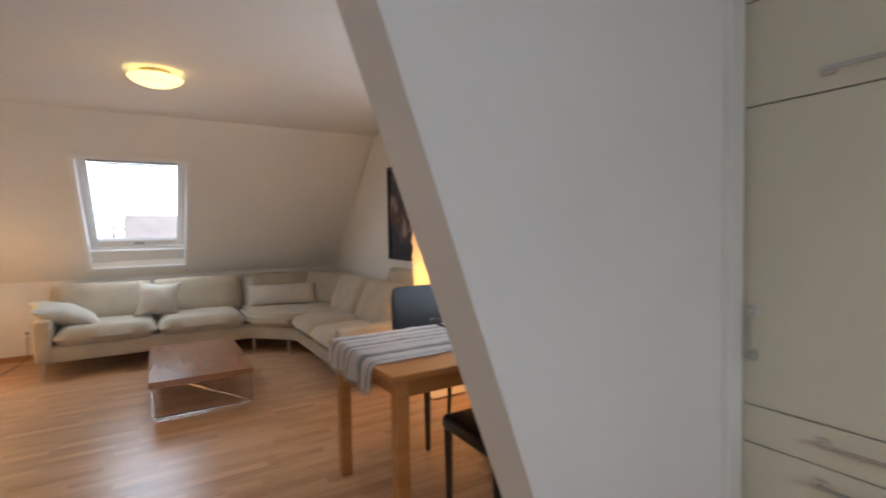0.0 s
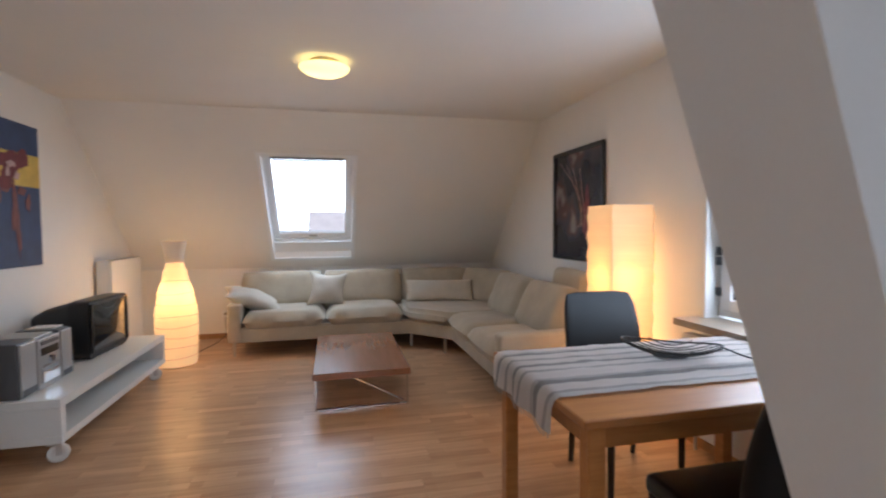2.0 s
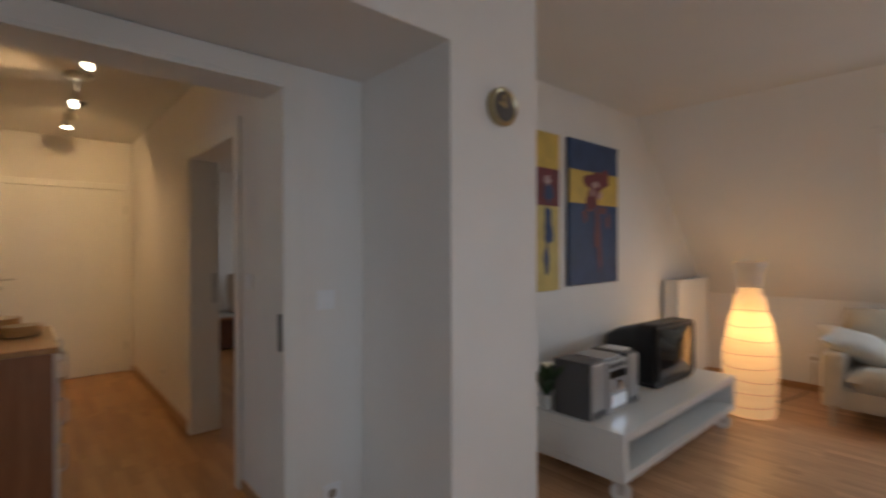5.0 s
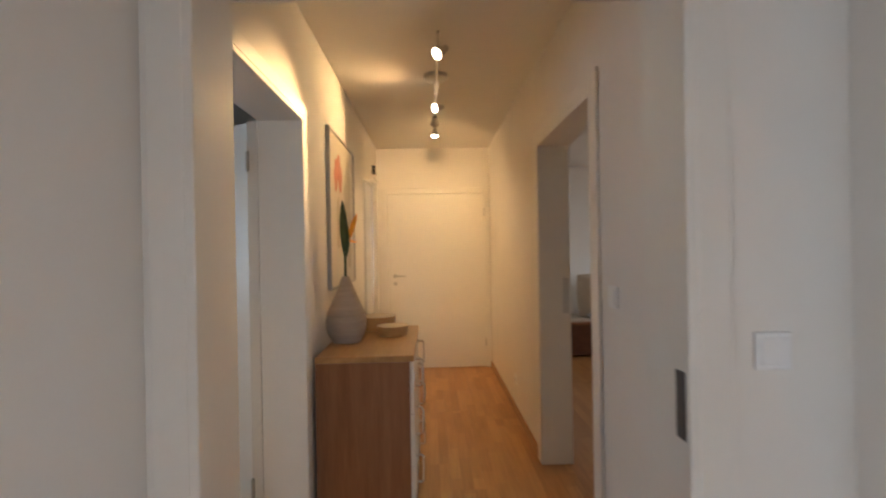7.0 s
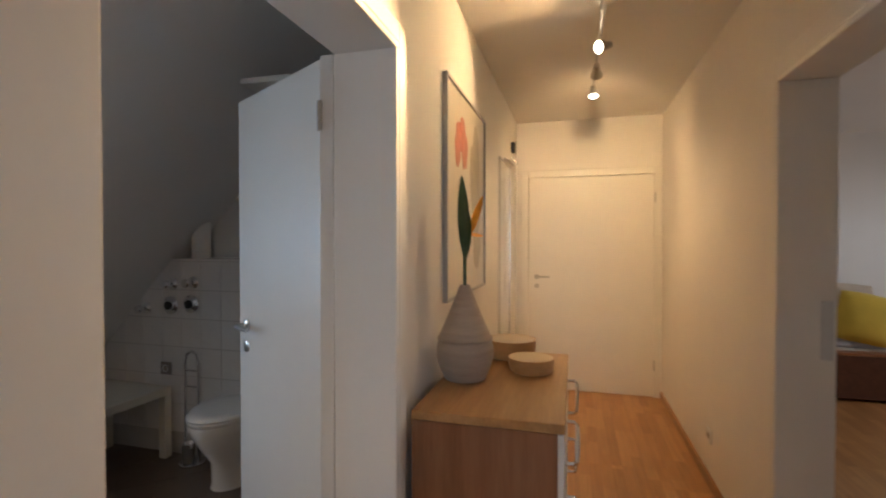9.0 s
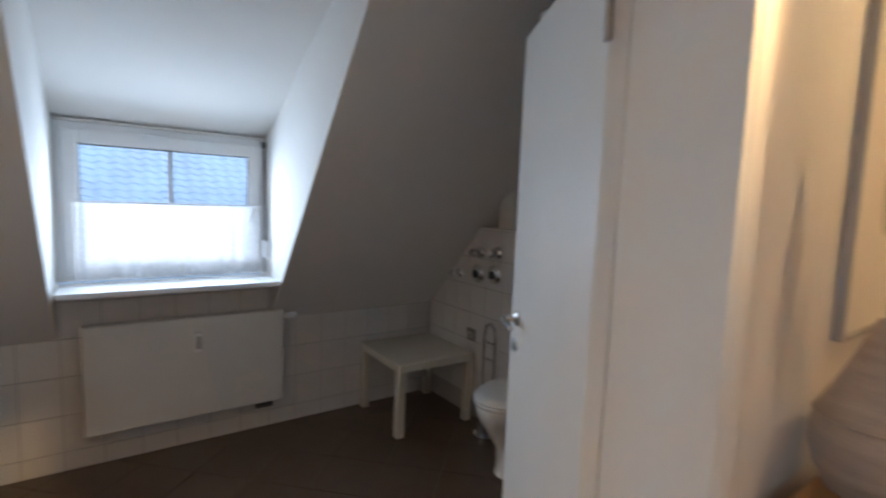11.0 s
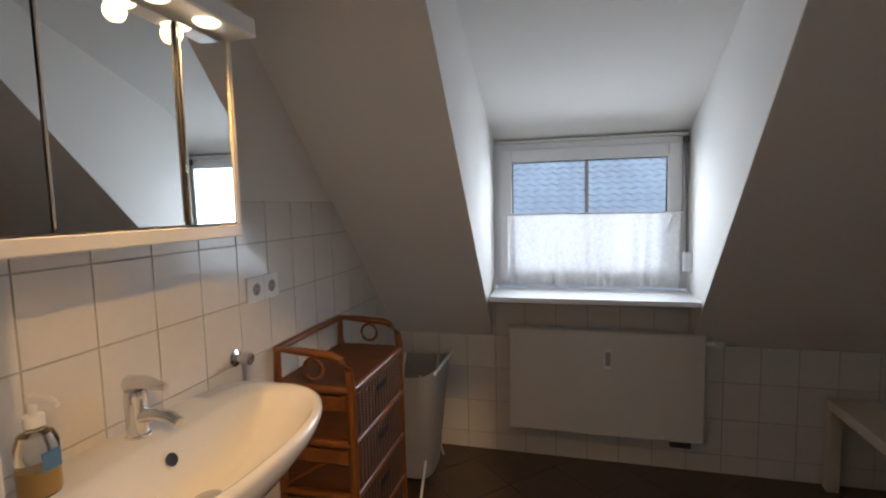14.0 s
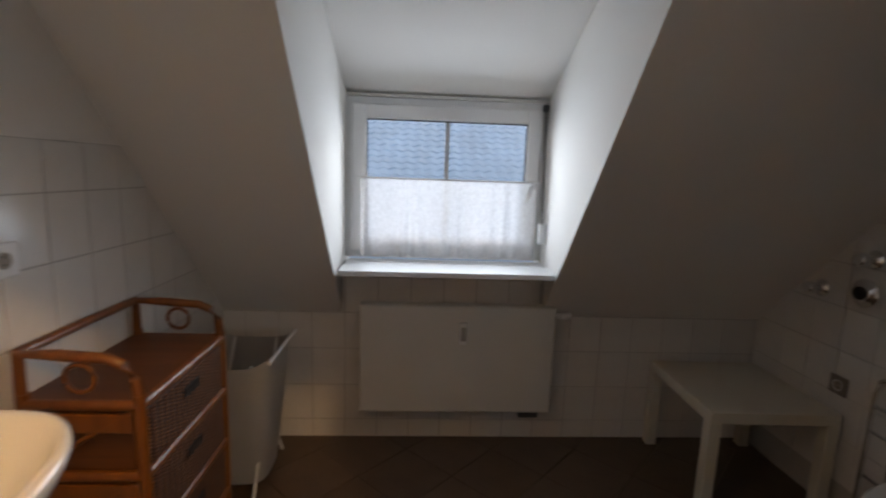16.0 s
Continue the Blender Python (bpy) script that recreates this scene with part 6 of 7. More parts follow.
prev = None
for z, d, h, b in ((0.66, 0.20, 0.10, 0.0), (0.72, 0.29, 0.20, 0.0), (0.79, 0.37, 0.30, 0.0), (0.85, 0.415, 0.345, 0.0), (0.882, 0.428, 0.357, 0.0), (0.894, 0.426, 0.356, 0.002), (0.899, 0.416, 0.346, 0.004), (0.897, 0.404, 0.325, 0.105), (0.884, 0.396, 0.308, 0.122), (0.85, 0.375, 0.275, 0.142), (0.80, 0.33, 0.215, 0.165), (0.775, 0.28, 0.13, 0.19), (0.768, 0.255, 0.03, 0.225)):
    ring = [bm.verts.new(v) for v in basin_ring(z, d, h, b)]
    if prev:
        for i in range(48):
            bm.faces.new((prev[i], prev[(i + 1) % 48], ring[(i + 1) % 48], ring[i]))
    else:
        bm.faces.new(list(reversed(ring)))
    prev = ring
bm.faces.new(prev)
bmesh.ops.recalc_face_normals(bm, faces=bm.faces)
part("basin", bm, M_PORC, wbn, "", 60)
bm = bmesh.new()
lathe(bm, [(0.001, 0), (0.09, 0.0), (0.075, 0.30), (0.095, 0.63), (0.001, 0.63)], 28, Matrix.Translation((-0.14, 0, 0)))
part("pedestal", bm, M_PORC, wbn, "", 50)
bm = bmesh.new()
lathe(bm, [(0.001, 0), (0.013, 0), (0.015, 0.004), (0.001, 0.003)], 18, Matrix.Translation((-0.143, 0.0, 0.850)) @ Matrix.Rotation(radians(-65), 4, "Y"))
# solid black disc stands in for the shade inside the hole
part("overflow", bm, M_BLACKPL, wbn, "dark overflow hole")
bm = bmesh.new()
lathe(bm, [(0.001, 0), (0.030, 0), (0.032, 0.004), (0.022, 0.007), (0.001, 0.006)], 24, Matrix.Translation((-0.235, 0.0, 0.770)))
part("drain", bm, M_CHROME, wbn, "chrome drain", 40)
tap = thing("basin_tap", (BATH_E - 0.060, 0.49, 0.910), "chrome single-lever basin tap", "tap")
bm = bmesh.new()
lathe(bm, [(0.001, 0), (0.026, 0), (0.026, 0.005), (0.023, 0.008), (0.023, 0.075), (0.024, 0.08), (0.022, 0.105), (0.001, 0.110)], 26)
part("body", bm, M_CHROME, tap, "", 40)
bm = bmesh.new()
tube(bm, [(-0.005, 0, 0.045), (-0.05, 0, 0.055), (-0.09, 0, 0.052), (-0.115, 0, 0.040)], [0.017, 0.015, 0.013, 0.012], 14)
part("spout", bm, M_CHROME, tap, "", 50)
bm = bmesh.new()
tube(bm, [(0.015, 0, 0.118), (-0.03, 0, 0.125), (-0.085, 0, 0.118)], [0.020, 0.015, 0.008], 12)
part("lever", bm, M_CHROME, tap, "", 50)
M_SOAP = glass("clear_soap_bottle", (0.95, 0.97, 0.95), 0.05)
sb = thing("soap_dispenser", (BATH_E - 0.075, 0.705, 0.910), "clear soap dispenser with a white pump", "soap dispenser")
bm = bmesh.new()
lathe(bm, [(0.001, 0), (0.030, 0), (0.033, 0.006), (0.033, 0.095), (0.026, 0.112), (0.014, 0.118), (0.014, 0.125), (0.001, 0.125)], 24)
part("bottle", bm, M_SOAP, sb, "", 40)
bm = bmesh.new()
lathe(bm, [(0.001, 0.004), (0.029, 0.004), (0.029, 0.05), (0.001, 0.05)], 20)
part("soap", bm, varied("amber_soap", (0.60, 0.36, 0.10), 0.2, 0.05), sb, "amber liquid soap", 40)
part("label", B(-0.0345, -0.0338, -0.016, 0.016, 0.05, 0.085), varied("blue_label", (0.06, 0.16, 0.32), 0.4, 0.1), sb, "small blue label")
bm = bmesh.new()
lathe(bm, [(0.001, 0.125), (0.016, 0.125), (0.016, 0.145), (0.007, 0.148), (0.007, 0.170), (0.001, 0.172)], 18)
tube(bm, [(0.005, 0, 0.174), (-0.045, 0, 0.176), (-0.06, 0, 0.168)], [0.009, 0.007, 0.005], 8)
part("pump", bm, M_PVC, sb, "white pump", 40)
cv = thing("corner_valve", Matrix.Translation((BATH_E - 0.006, 0.096, 0.957)) @ FW, "chrome valve on the tiles beside the basin", "valve")
bm = bmesh.new()
lathe(bm, [(0.001, 0), (0.026, 0), (0.026, 0.004), (0.012, 0.010), (0.012, 0.03), (0.02, 0.034), (0.018, 0.055), (0.001, 0.058)], 20)
part("body", bm, M_CHROME, cv, "", 40)
bm = bmesh.new()
tube(bm, [(0.0, 0, 0.03), (-0.08, 0, 0.03), (-0.22, 0, 0.02)], 0.006, 8)
part("hose", bm, M_STEEL, cv, "", 50)
for y in (-0.013, -0.094):
    plate("wall_socket", Matrix.Translation((BATH_E - 0.007, y, 1.15)) @ FW, "white wall socket above the rattan chest", "socket", False, True)

# mirror cabinet
mc = thing("mirror_cabinet", (0, 0, 0), "white mirror cabinet with three doors and a light canopy", "mirror cabinet")
part("body", B(-0.935, BATH_E - 0.001, 0.325, 1.055, 1.375, 1.80), M_WHITEFURN, mc)
part("bottom_rail", B(-0.960, BATH_E - 0.001, 0.311, 1.07, 1.345, 1.374, bevel=0.003), M_WHITEFURN, mc)
# cream instead of white: the lamp's golden light is put into the colour
part("side_frame", B(-0.958, BATH_E - 0.001, 0.311, 0.3245, 1.375, 1.80), M_CREAMCAB, mc)
for y0, y1, ajar in ((0.326, 0.478, 3.0), (0.481, 0.745, 0.0), (0.748, 1.054, 0.0)):
    swing = Matrix.Translation((-0.936, y0, 0)) @ Matrix.Rotation(radians(ajar), 4, "Z") @ Matrix.Translation((0.936, -y0, 0))
    d_ = part("door", B(-0.950, -0.936, y0, y1, 1.378, 1.79, m=swing), M_DARKPL, mc, "mirror door")
    part("mirror", B(-0.955, -0.9505, y0 + 0.001, y1 - 0.001, 1.379, 1.789, m=swing), M_MIRROR, d_)
    bm = bmesh.new()
    tube(bm, [swing @ Vector((-0.956, y1 - 0.002, 1.385)), swing @ Vector((-0.956, y1 - 0.002, 1.785))], 0.0022, 6)
    part("edge", bm, M_STEEL, d_, "dark metal edge")
part("canopy", B(-1.03, BATH_E - 0.001, 0.311, 1.07, 1.801, 1.845, bevel=0.006), M_WHITEFURN, mc, "white light canopy")
M_LENS2 = glowing("lit_canopy_lens", (1.0, 0.88, 0.62), 3.5, spread=0.02)
for y in (0.43, 0.56):
    bm = bmesh.new()
    lathe(bm, [(0.001, -0.008), (0.019, -0.007), (0.025, -0.003), (0.027, 0.0), (0.001, 0.0)], 24, Matrix.Translation((-0.995, y, 1.800)))
    part("spotlight", bm, M_LENS2, mc, "lit recessed spotlight", 40)

# rattan chest
M_RATTAN = wood("golden_rattan", (0.095, 0.026, 0.0035), (0.23, 0.076, 0.011), 0.33, "z", 1.2, coat=0.2)
M_WEAVE, _n, _l, _b = nodes_of("woven_rattan")
_v = coords(_n, _l)
_w1, _w2 = _n.new("ShaderNodeTexWave"), _n.new("ShaderNodeTexWave")
_w1.bands_direction, _w2.bands_direction = "Y", "Z"
for _w, _s in ((_w1, 11.0), (_w2, 30.0)):
    _w.inputs["Scale"].default_value, _w.inputs["Distortion"].default_value = _s, 1.0
    _l.new(_v, _w.inputs["Vector"])
_m = _n.new("ShaderNodeMath")
_m.operation = "MULTIPLY"
_l.new(_w1.outputs["Fac"], _m.inputs[0])
_l.new(_w2.outputs["Fac"], _m.inputs[1])
_l.new(ramp(_n, _l, _m.outputs[0], [(0.0, (0.035, 0.010, 0.002)), (0.3, (0.13, 0.043, 0.009)), (0.8, (0.36, 0.15, 0.045))]), _b.inputs["Base Color"])
_b.inputs["Roughness"].default_value = 0.6
bump(_n, _l, _b, _m.outputs[0], 1.0, 0.010)
M_RPANEL = wood("brown_rattan_panel", (0.045, 0.013, 0.002), (0.12, 0.038, 0.007), 0.5, "x", 1.0)
rc = thing("rattan_chest", (-1.05, -0.57, 0), "golden-brown rattan chest of four drawers with a railed top", "chest")
W_R, D_R = 0.50, 0.30
part("body", B(0.022, D_R - 0.01, 0.02, W_R - 0.02, 0.05, 0.80), M_RPANEL, rc, "brown panels behind the canes")
part("top", B(0.004, D_R - 0.004, 0.012, W_R - 0.012, 0.801, 0.815, bevel=0.003), M_RPANEL, rc, "woven tray top")
for x in (0.015, D_R - 0.015):
    for y in (0.015, W_R - 0.015):
        bm = bmesh.new()
        tube(bm, [(x, y, 0.0), (x, y, 0.4), (x, y, 0.83)], 0.016, 10)
        part("post", bm, M_RATTAN, rc, "", 50)
for y in (0.015, W_R - 0.015):
    bm = bmesh.new()
    tube(bm, [(0.015, y, 0.82), (0.02, y, 0.87), (0.045, y, 0.905), (0.08, y, 0.92), (0.20, y, 0.928), (D_R - 0.015, y, 0.93), (D_R - 0.012, y, 0.82)], 0.014, 10)
    part("side_rail", bm, M_RATTAN, rc, "bent cane side rail", 50)
    bm = bmesh.new()
    tube(bm, [(0.15 + 0.035 * math.cos(a), y, 0.870 + 0.035 * math.sin(a)) for a in [6.283 * i / 24 for i in range(24)]], 0.006, 8, True)
    part("ring", bm, M_RATTAN, rc, "small cane ring", 50)
bm = bmesh.new()
tube(bm, [(D_R - 0.012, 0.015, 0.93), (D_R - 0.012, W_R / 2, 0.932), (D_R - 0.012, W_R - 0.015, 0.93)], 0.013, 10)
part("back_rail", bm, M_RATTAN, rc, "", 50)
for k in range(5):
    z = 0.055 + k * 0.187
    for p0, p1 in (((0.012, 0.015, z), (0.012, W_R - 0.015, z)), ((0.015, 0.012, z), (D_R - 0.015, 0.012, z)), ((0.015, W_R - 0.012, z), (D_R - 0.015, W_R - 0.012, z))):
        bm = bmesh.new()
        tube(bm, [p0, p1], 0.014, 8)
        part("cane", bm, M_RATTAN, rc, "", 50)
for k in range(4):
    z0 = 0.070 + k * 0.187
    d_ = part("drawer", B(0.004, 0.021, 0.034, W_R - 0.034, z0, z0 + 0.158, bevel=0.006), M_WEAVE, rc, "woven drawer front")
    # black plate in place of a cut hole, for its inner shade
    part("grip", B(0.001, 0.0055, W_R / 2 - 0.045, W_R / 2 + 0.045, z0 + 0.092, z0 + 0.122), M_BLACKPL, d_, "dark grip hole")
    for y in (0.006, W_R - 0.02):
        part("side_board", B(0.03, D_R - 0.03, y, y + 0.014, z0 + 0.100, z0 + 0.150, bevel=0.004), M_RATTAN, rc, "golden side board")
    for y in (0.012, W_R - 0.012):
        bm = bmesh.new()
        tube(bm, [(D_R - 0.02, y, z0), (0.02, y, z0 + 0.165)], 0.007, 8)
        part("diagonal_cane", bm, M_RATTAN, rc, "", 50)

# laundry basket
M_BAG = varied("translucent_white_plastic", (0.52, 0.52, 0.53), 0.45, 0.05, 5.0, 60.0, 0.05)
lb = thing("laundry_basket", (-0.96, -0.95, 0), "white fabric laundry basket on folding legs", "laundry basket")
bm = bmesh.new()
prev = None
for k in range(9):
    t = k / 8
    z = 0.06 + 0.56 * t
    hx, hy = 0.115 + 0.06 * t, 0.13 + 0.06 * t
    ring = []
    for i in range(28):
        a = 2 * math.pi * i / 28
        cx, sy = math.cos(a), math.sin(a)
        wob = 1 + 0.02 * noise.noise((cx * 2, sy * 2, t * 3))
        ring.append(bm.verts.new((math.copysign(abs(cx) ** 0.5, cx) * hx * wob, math.copysign(abs(sy) ** 0.5, sy) * hy * wob, z + (0.025 * math.cos(2 * a) if k == 8 else 0))))
    if prev:
        for i in range(28):
            bm.faces.new((prev[i], prev[(i + 1) % 28], ring[(i + 1) % 28], ring[i]))
    else:
        bm.faces.new(list(reversed(ring)))
    prev = ring
bmesh.ops.solidify(bm, geom=list(bm.faces), thickness=0.004)
part("bag", bm, M_BAG, lb, "", 60)
for x in (-0.095, 0.095):
    for s_ in (1, -1):
        bm = bmesh.new()
        tube(bm, [(x, s_ * 0.22, 0.006), (x, -s_ * 0.17, 0.60)], 0.007, 8)
        part("leg", bm, M_PVC, lb, "white crossed leg", 50)
for x in (-0.175, 0.175):
    bm = bmesh.new()
    tube(bm, [(x, -0.20, 0.628), (x, 0.20, 0.628)], 0.008, 8)
    part("rim_bar", bm, M_PVC, lb, "", 50)

# ---- outside: ground, neighbouring roofs, trees ----
M_GROUND = varied("winter_grass_ground", (0.07, 0.075, 0.045), 0.95, 0.3, 0.3, 6.0, 0.3)
structure("ground", [(-600, 600, -600, 600, -7.6, -7.5)], M_GROUND, "wide grassy ground far below the windows", "ground")
bm = bmesh.new()
lathe_pts = [(150.0 * math.cos(2 * math.pi * i / 48), 150.0 * math.sin(2 * math.pi * i / 48)) for i in range(48)]
for (ax, ay), (bx_, by_) in zip(lathe_pts, lathe_pts[1:] + lathe_pts[:1]):
    bm.faces.new([bm.verts.new(c) for c in ((ax, ay, -7.4), (bx_, by_, -7.4), (bx_, by_, 55.0), (ax, ay, 55.0))])
M_HAZE = glowing("bright_overcast_horizon", (0.80, 0.91, 1.0), 6.0, base=(0.8, 0.8, 0.8), spread=0.04)
solid("backdrop", bm, M_HAZE, "bright overcast sky along the horizon", "sky", kind="structure")
M_SLATE = varied("blue_grey_roof_tile", (0.24, 0.35, 0.47), 0.32, 0.18, 1.5, 14.0, 0.15)
# red paled towards grey: the haze of distance is put into this colour
M_REDROOF = varied("hazed_red_roof", (0.50, 0.42, 0.39), 0.7, 0.2, 0.6, 8.0, 0.3)
M_PLASTER = varied("pale_house_plaster", (0.60, 0.57, 0.52), 0.9, 0.06, 0.5, 12.0, 0.1)
nb = thing("neighbour_house", (0, 0, 0), "neighbouring house with a blue-grey tiled roof", "house")
RUN, RISE, Y0, Z0 = 6.2, 5.4, -8.0, -1.2
bm = bmesh.new()
cw_, rw_ = 0.30, 0.23
rows_r = int(math.hypot(RUN, RISE) / rw_)
for r_ in range(rows_r):
    t0, t1 = r_ / rows_r, (r_ + 1.12) / rows_r
    shift = 0.03 * (r_ % 2)
    top, low = [], []
    for c_ in range(0, 6 * 46 + 1):
        x = -9.5 + c_ * cw_ / 6 + shift
        u = (c_ % 6) / 6
        hgt = 0.024 * math.cos(2 * math.pi * u) + 0.004 * noise.noise((math.floor(c_ / 6) * 3.1, r_ * 1.7, 0))
        low.append(bm.verts.new((x, Y0 - RUN * t0, Z0 + RISE * t0 + 0.034 + hgt)))
        top.append(bm.verts.new((x, Y0 - RUN * t1, Z0 + RISE * t1 + hgt)))
    for a in range(len(low) - 1):
        bm.faces.new((low[a], low[a + 1], top[a + 1], top[a]))
    under = [bm.verts.new(v.co + Vector((0, -0.01, -0.048))) for v in low]
    for a in range(len(low) - 1):
        bm.faces.new((under[a], under[a + 1], low[a + 1], low[a]))
tiles_ob = part("roof_tiles", bm, M_SLATE, nb, "curved blue-grey roof tiles", 40)
tagged(tiles_ob, kind="stuff")
bm = bmesh.new()
prism(bm, [(Y0, Z0 - 0.02), (Y0 - RUN, Z0 + RISE - 0.02), (Y0 - 2 * RUN, Z0), (Y0 - 2 * RUN, Z0 - 0.2), (Y0, Z0 - 0.2)], "x", -9.4, 4.2)
part("roof", bm, M_SLATE, nb)
part("wall", B(-9.0, 3.8, Y0 - 2 * RUN + 0.4, Y0 - 0.4, -7.5, Z0 - 0.21), M_PLASTER, nb)
for x in (-7.5, -5.2, -2.9, -0.6, 1.7):
    wn_ = part("window", B(x, x + 1.1, Y0 - 0.42, Y0 - 0.38, -4.6, -3.2), M_SCREEN, nb)
    part("frame", B(x - 0.06, x + 1.16, Y0 - 0.415, Y0 - 0.395, -4.66, -3.14), M_PVC, wn_)


def far_house(x, y, w, d, eave, ridge, roof_m, label):
    h = thing("house", (x, y, -7.5), label, "house", "houses beyond the garden")
    part("wall", B(-w / 2, w / 2, -d / 2, d / 2, 0, eave), M_PLASTER, h)
    bm = bmesh.new()
    prism(bm, [(-d / 2 - 0.4, eave - 0.3), (0, ridge), (d / 2 + 0.4, eave - 0.3), (0, ridge - 0.35)], "x", -w / 2 - 0.4, w / 2 + 0.4)
    part("roof", bm, roof_m, h)
    for sx in (-1, 1):
        bm = bmesh.new()
        prism(bm, [(-d / 2, eave), (d / 2, eave), (0, ridge - 0.45)], "x", sx * w / 2 - 0.05, sx * w / 2 + 0.05)
        part("gable", bm, M_PLASTER, h)
    k = max(2, int(w / 2.6))
    for i in range(k):
        px = -w / 2 + (i + 0.5) * w / k
        for z in (1.2, 4.0):
            wi = part("window", B(px - 0.5, px + 0.5, -d / 2 - 0.03, -d / 2 + 0.02, z, z + 1.3), M_SCREEN, h)
            part("frame", B(px - 0.58, px + 0.58, -d / 2 - 0.02, -d / 2 + 0.01, z - 0.08, z + 1.38), M_PVC, wi)
    part("chimney", B(w * 0.2, w * 0.2 + 0.6, -0.9, -0.3, ridge - 1.2, ridge + 0.7), M_REDROOF, h)
    return h


far_house(5.5, 72, 15, 11, 6.6, 11.4, M_REDROOF, "house with a red gable roof paled by painted haze")
far_house(-12.5, 64, 12, 10, 6.2, 10.8, M_REDROOF, "smaller pale house with a red roof")
far_house(27, 76, 16, 11, 6.5, 11.4, M_REDROOF, "distant pale house with a red roof")

# bark lightened, with the distance haze mixed into its colour
M_BARK = varied("hazed_grey_bark", (0.22, 0.20, 0.18), 0.9, 0.3, 3.0, 40.0, 0.5)


def bare_tree(x, y, height, seed):
    """A leafless winter tree: trunk, limbs and fine twigs."""
    rng = random.Random(seed)
    t = thing("tree", (x, y, -7.5), "bare winter tree with fine twigs", "tree", "trees beyond the garden")
    bm = bmesh.new()
    tube(bm, [(0, 0, 0), (0.1, 0.0, height * 0.3), (0.0, 0.15, height * 0.55), (0.1, 0.1, height * 0.9)], [0.28, 0.2, 0.14, 0.03], 8)
    part("trunk", bm, M_BARK, t, "", 60)
    bm = bmesh.new()

    def grow(p, d, ln, r, depth):
        q = p + d * ln
        mid = p + d * ln * 0.5 + Vector((rng.uniform(-1, 1), rng.uniform(-1, 1), rng.uniform(-1, 1))) * ln * 0.06
        tube(bm, [p, mid, q], [r, r * 0.8, r * 0.55], 4)
        if depth:
            for _ in range(3):
                nd = (d + Vector((rng.uniform(-1, 1), rng.uniform(-1, 1), rng.uniform(-0.3, 0.9))) * 0.75).normalized()
                grow(p + d * ln * rng.uniform(0.5, 1.0), nd, ln * rng.uniform(0.5, 0.72), r * 0.5, depth - 1)
    for k in range(9):
        z = height * rng.uniform(0.35, 0.85)
        a = rng.uniform(0, 6.28)
        grow(Vector((0.05, 0.1, z)), Vector((math.cos(a), math.sin(a), rng.uniform(0.4, 1.0))).normalized(), height * 0.2, 0.08, 3)
    part("branches", bm, M_BARK, t, "fine bare branches")


bare_tree(-4.0, 78, 14.5, 5)
bare_tree(0.5, 84, 15.0, 6)
bare_tree(13.5, 82, 15.0, 7)
bare_tree(-19.0, 80, 15.0, 9)
bare_tree(18.0, 88, 15.5, 11)

# ---- tiles and floor boards: pieces, last ----


def clip(poly, a, b, c):
    """Keeps the side a*x + b*y <= c of a polygon."""
    out = []
    for (x0, y0), (x1, y1) in zip(poly, poly[1:] + poly[:1]):
        d0, d1 = a * x0 + b * y0 - c, a * x1 + b * y1 - c
        if d0 <= 0:
            out.append((x0, y0))
        if (d0 < 0 < d1) or (d1 < 0 < d0):
            t = d0 / (d0 - d1)
            out.append((x0 + (x1 - x0) * t, y0 + (y1 - y0) * t))
    return out


def area(poly):
    return abs(sum(x0 * y1 - x1 * y0 for (x0, y0), (x1, y1) in zip(poly, poly[1:] + poly[:1]))) / 2


piece_cache = {}


def piece(name, key, ring, axis, a, b, material, parent, place):
    """One flat piece: its outline swept along an axis; alike pieces share their mesh."""
    me = piece_cache.get(key)
    if me is None:
        bm = bmesh.new()
        prism(bm, ring, axis, a, b)
        me = mesh_of(name, bm, material)
        piece_cache[key] = me
    ob = new(name, me)
    ob.location = place
    ob.parent = parent
    return ob


def tile_field(name, axis, face, out, u0, u1, zs, w, label, limit=None, origin=0.0, skip=None):
    """A tiled wall field: grout bed and tiles. axis: the wall's normal; out: +1 or -1 into the room."""
    lo, hi = min(zs), max(zs)
    bed_ring = [(u0, lo), (u1, lo), (u1, hi), (u0, hi)]
    if limit:
        bed_ring = clip(bed_ring, *limit)
    bm = bmesh.new()
    prism(bm, bed_ring, axis, face, face + out * 0.0035)
    base = solid(name, bm, M_GROUT, label, "wall tiles", kind="structure")
    g = 0.0022
    k0, k1 = math.floor((u0 - origin) / w), math.ceil((u1 - origin) / w)
    for z0, z1 in zip(zs, zs[1:]):
        for k in range(k0, k1):
            a, b = max(u0, origin + k * w), min(u1, origin + (k + 1) * w)
            if b - a < 0.012:
                continue
            poly = [(a + g, z0 + g), (b - g, z0 + g), (b - g, z1 - g), (a + g, z1 - g)]
            if skip and skip(a, b, z0, z1):
                continue
            if limit:
                poly = clip(poly, *limit)
            if len(poly) < 3 or area(poly) < 2e-4:
                continue
            c = (sum(p[0] for p in poly) / len(poly), sum(p[1] for p in poly) / len(poly))
            ring = [(round(p[0] - c[0], 4), round(p[1] - c[1], 4)) for p in poly]
            place = (face, c[0], c[1]) if axis == "x" else (c[0], face, c[1])
            piece("tile", (axis, out, tuple(ring)), ring, axis, out * 0.0036, out * 0.0075, M_TILE, base, place)
    return base


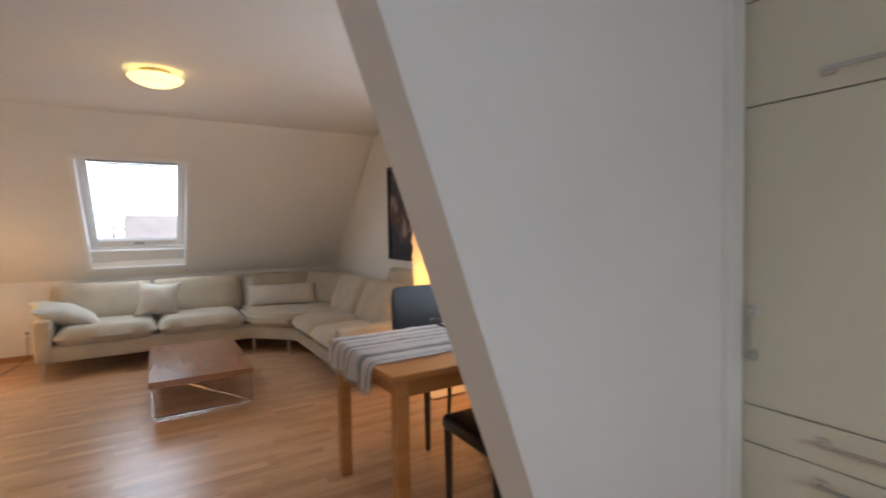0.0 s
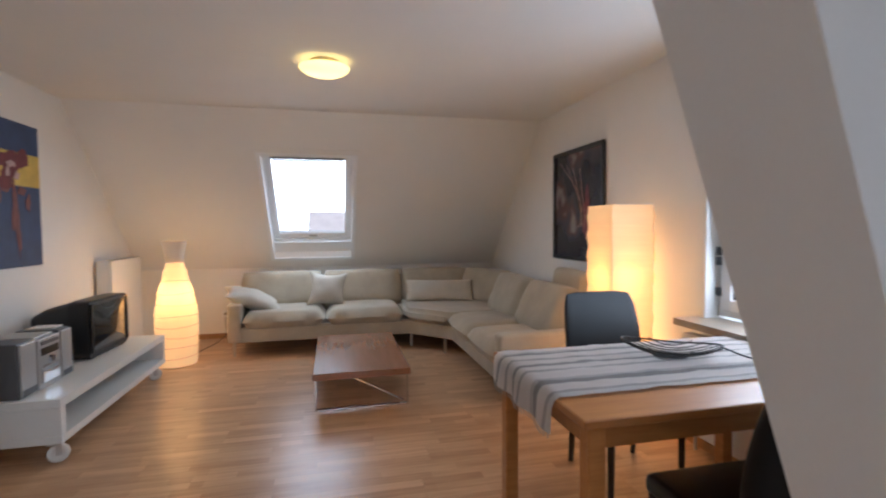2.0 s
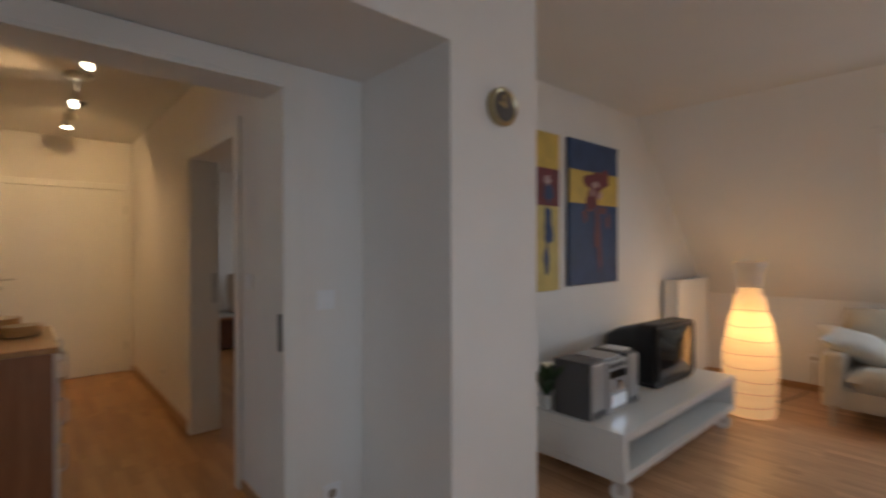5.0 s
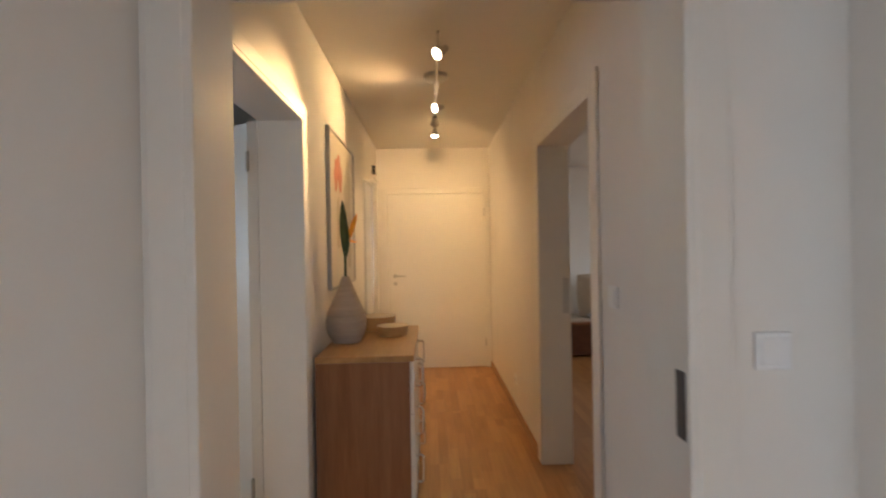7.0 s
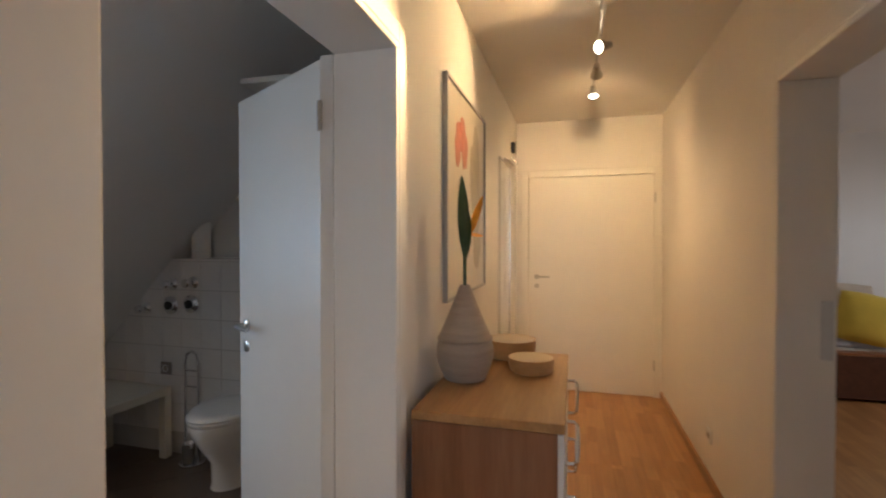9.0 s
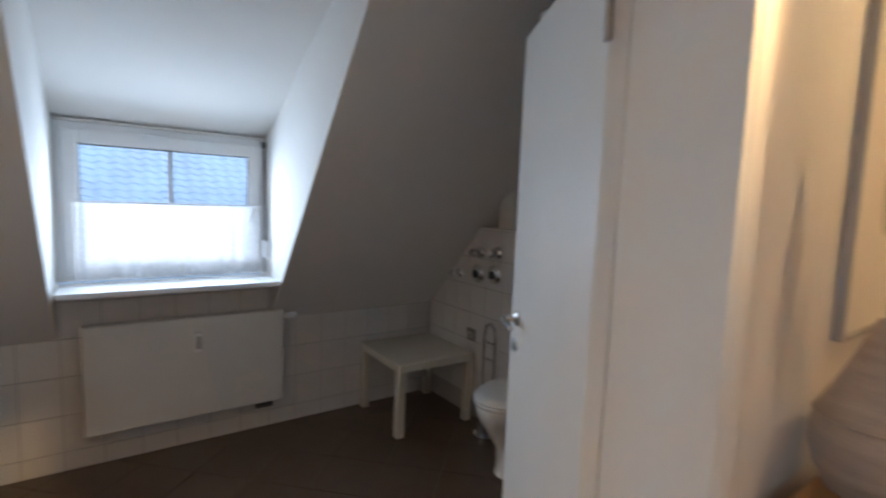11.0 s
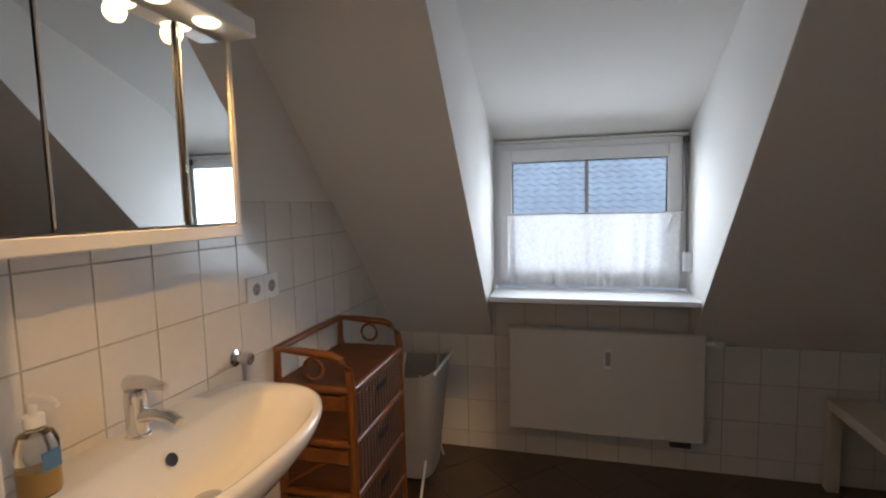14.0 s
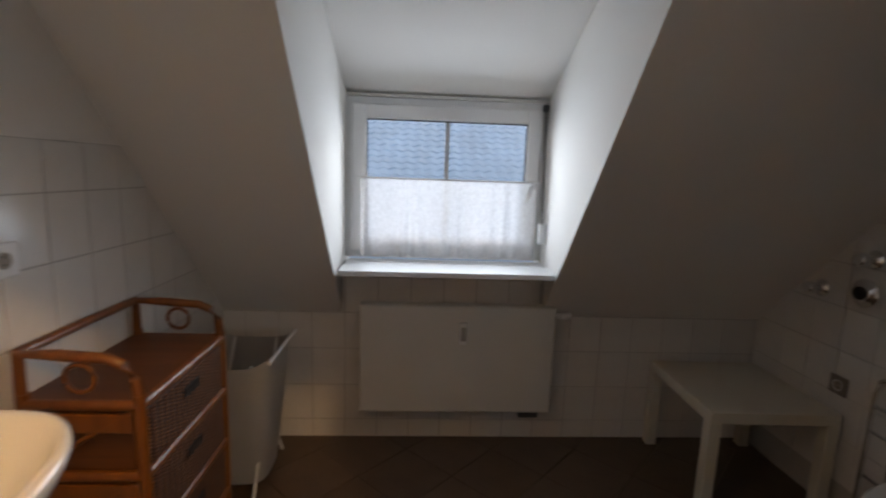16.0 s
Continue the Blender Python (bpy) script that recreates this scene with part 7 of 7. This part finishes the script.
ez = [1.30 - 0.183 * k for k in range(7, -1, -1)] + [1.435]
tile_field("wall_tiles_east", "x", BATH_E, -1, BATH_S, 1.06, ez, 0.153, "white wall tiles with grey joints behind the basin", (-BPITCH, 1.0, LOW - BPITCH * BATH_S), 0.062)
wz = [1.252 - 0.185 * k for k in range(6, -1, -1)]
tile_field("wall_tiles_west", "x", -3.515, 1, BATH_S, 0.55, wz, 0.153, "white wall tiles with grey joints behind the toilet", (-BPITCH, 1.0, LOW - BPITCH * BATH_S), -0.05)
sz = [0.10, 0.29, 0.485, 0.675]
tile_field("wall_tiles_south", "y", BATH_S, 1, -3.505, BATH_E - 0.008, [0.0] + sz, 0.165, "white wall tiles with grey joints under the window", None, -1.343)
tile_field("wall_tiles_sill", "y", BATH_S, 1, DX0 + 0.005, DX1 - 0.005, [0.676, 0.860, 0.906], 0.165, "short white tile course under the sill", None, -1.343)

fb = bpy.data.objects["floor_bath"]
T = 0.305
for i in range(-9, 10):
    for j in range(-9, 10):
        cx, cy = -2.1 + (i - j) * T * 0.7071, -0.1 + (i + j) * T * 0.7071
        h = T * 0.7071 - 0.003
        poly = [(cx - h, cy), (cx, cy - h), (cx + h, cy), (cx, cy + h)]
        for lim in ((1, 0, BATH_E), (-1, 0, 3.51), (0, 1, 1.10), (0, -1, 1.295)):
            poly = clip(poly, *lim) if len(poly) > 2 else []
        if len(poly) > 2 and area(poly) > 1e-3:
            c = (sum(p[0] for p in poly) / len(poly), sum(p[1] for p in poly) / len(poly))
            ring = [(round(p[0] - c[0], 4), round(p[1] - c[1], 4)) for p in poly]
            piece("floor_tile", ("f", tuple(ring)), ring, "z", -0.007, 0.0, M_FTILE, fb, (c[0], c[1], 0))


def boards(parent, x0, x1, y0, y1, material, seed, width=0.193, length=1.28):
    rng = random.Random(seed)
    y = y0
    while y < y1 - 0.01:
        b = min(width, y1 - y)
        x = x0 - round(rng.uniform(0.0, 1.0) * length, 2)
        while x < x1:
            a, e = max(x, x0), min(x + length, x1)
            if e - a > 0.03:
                ln_ = round(e - a, 2)
                ring = [(0.0002, 0.0002), (ln_ - 0.0002, 0.0002), (ln_ - 0.0002, b - 0.0002), (0.0002, b - 0.0002)]
                piece("floor_board", ("b", ln_, round(b, 3), material.name), ring, "z", -0.011, 0.0, material, parent, (a, y, 0))
            x += length
        y += width


boards(bpy.data.objects["floor"], -0.60, 3.22, -1.35, 1.159, M_FLOOR, 4)
boards(bpy.data.objects["floor"], -1.355, 3.225, 1.16, KNEE + 0.02, M_FLOOR, 1)
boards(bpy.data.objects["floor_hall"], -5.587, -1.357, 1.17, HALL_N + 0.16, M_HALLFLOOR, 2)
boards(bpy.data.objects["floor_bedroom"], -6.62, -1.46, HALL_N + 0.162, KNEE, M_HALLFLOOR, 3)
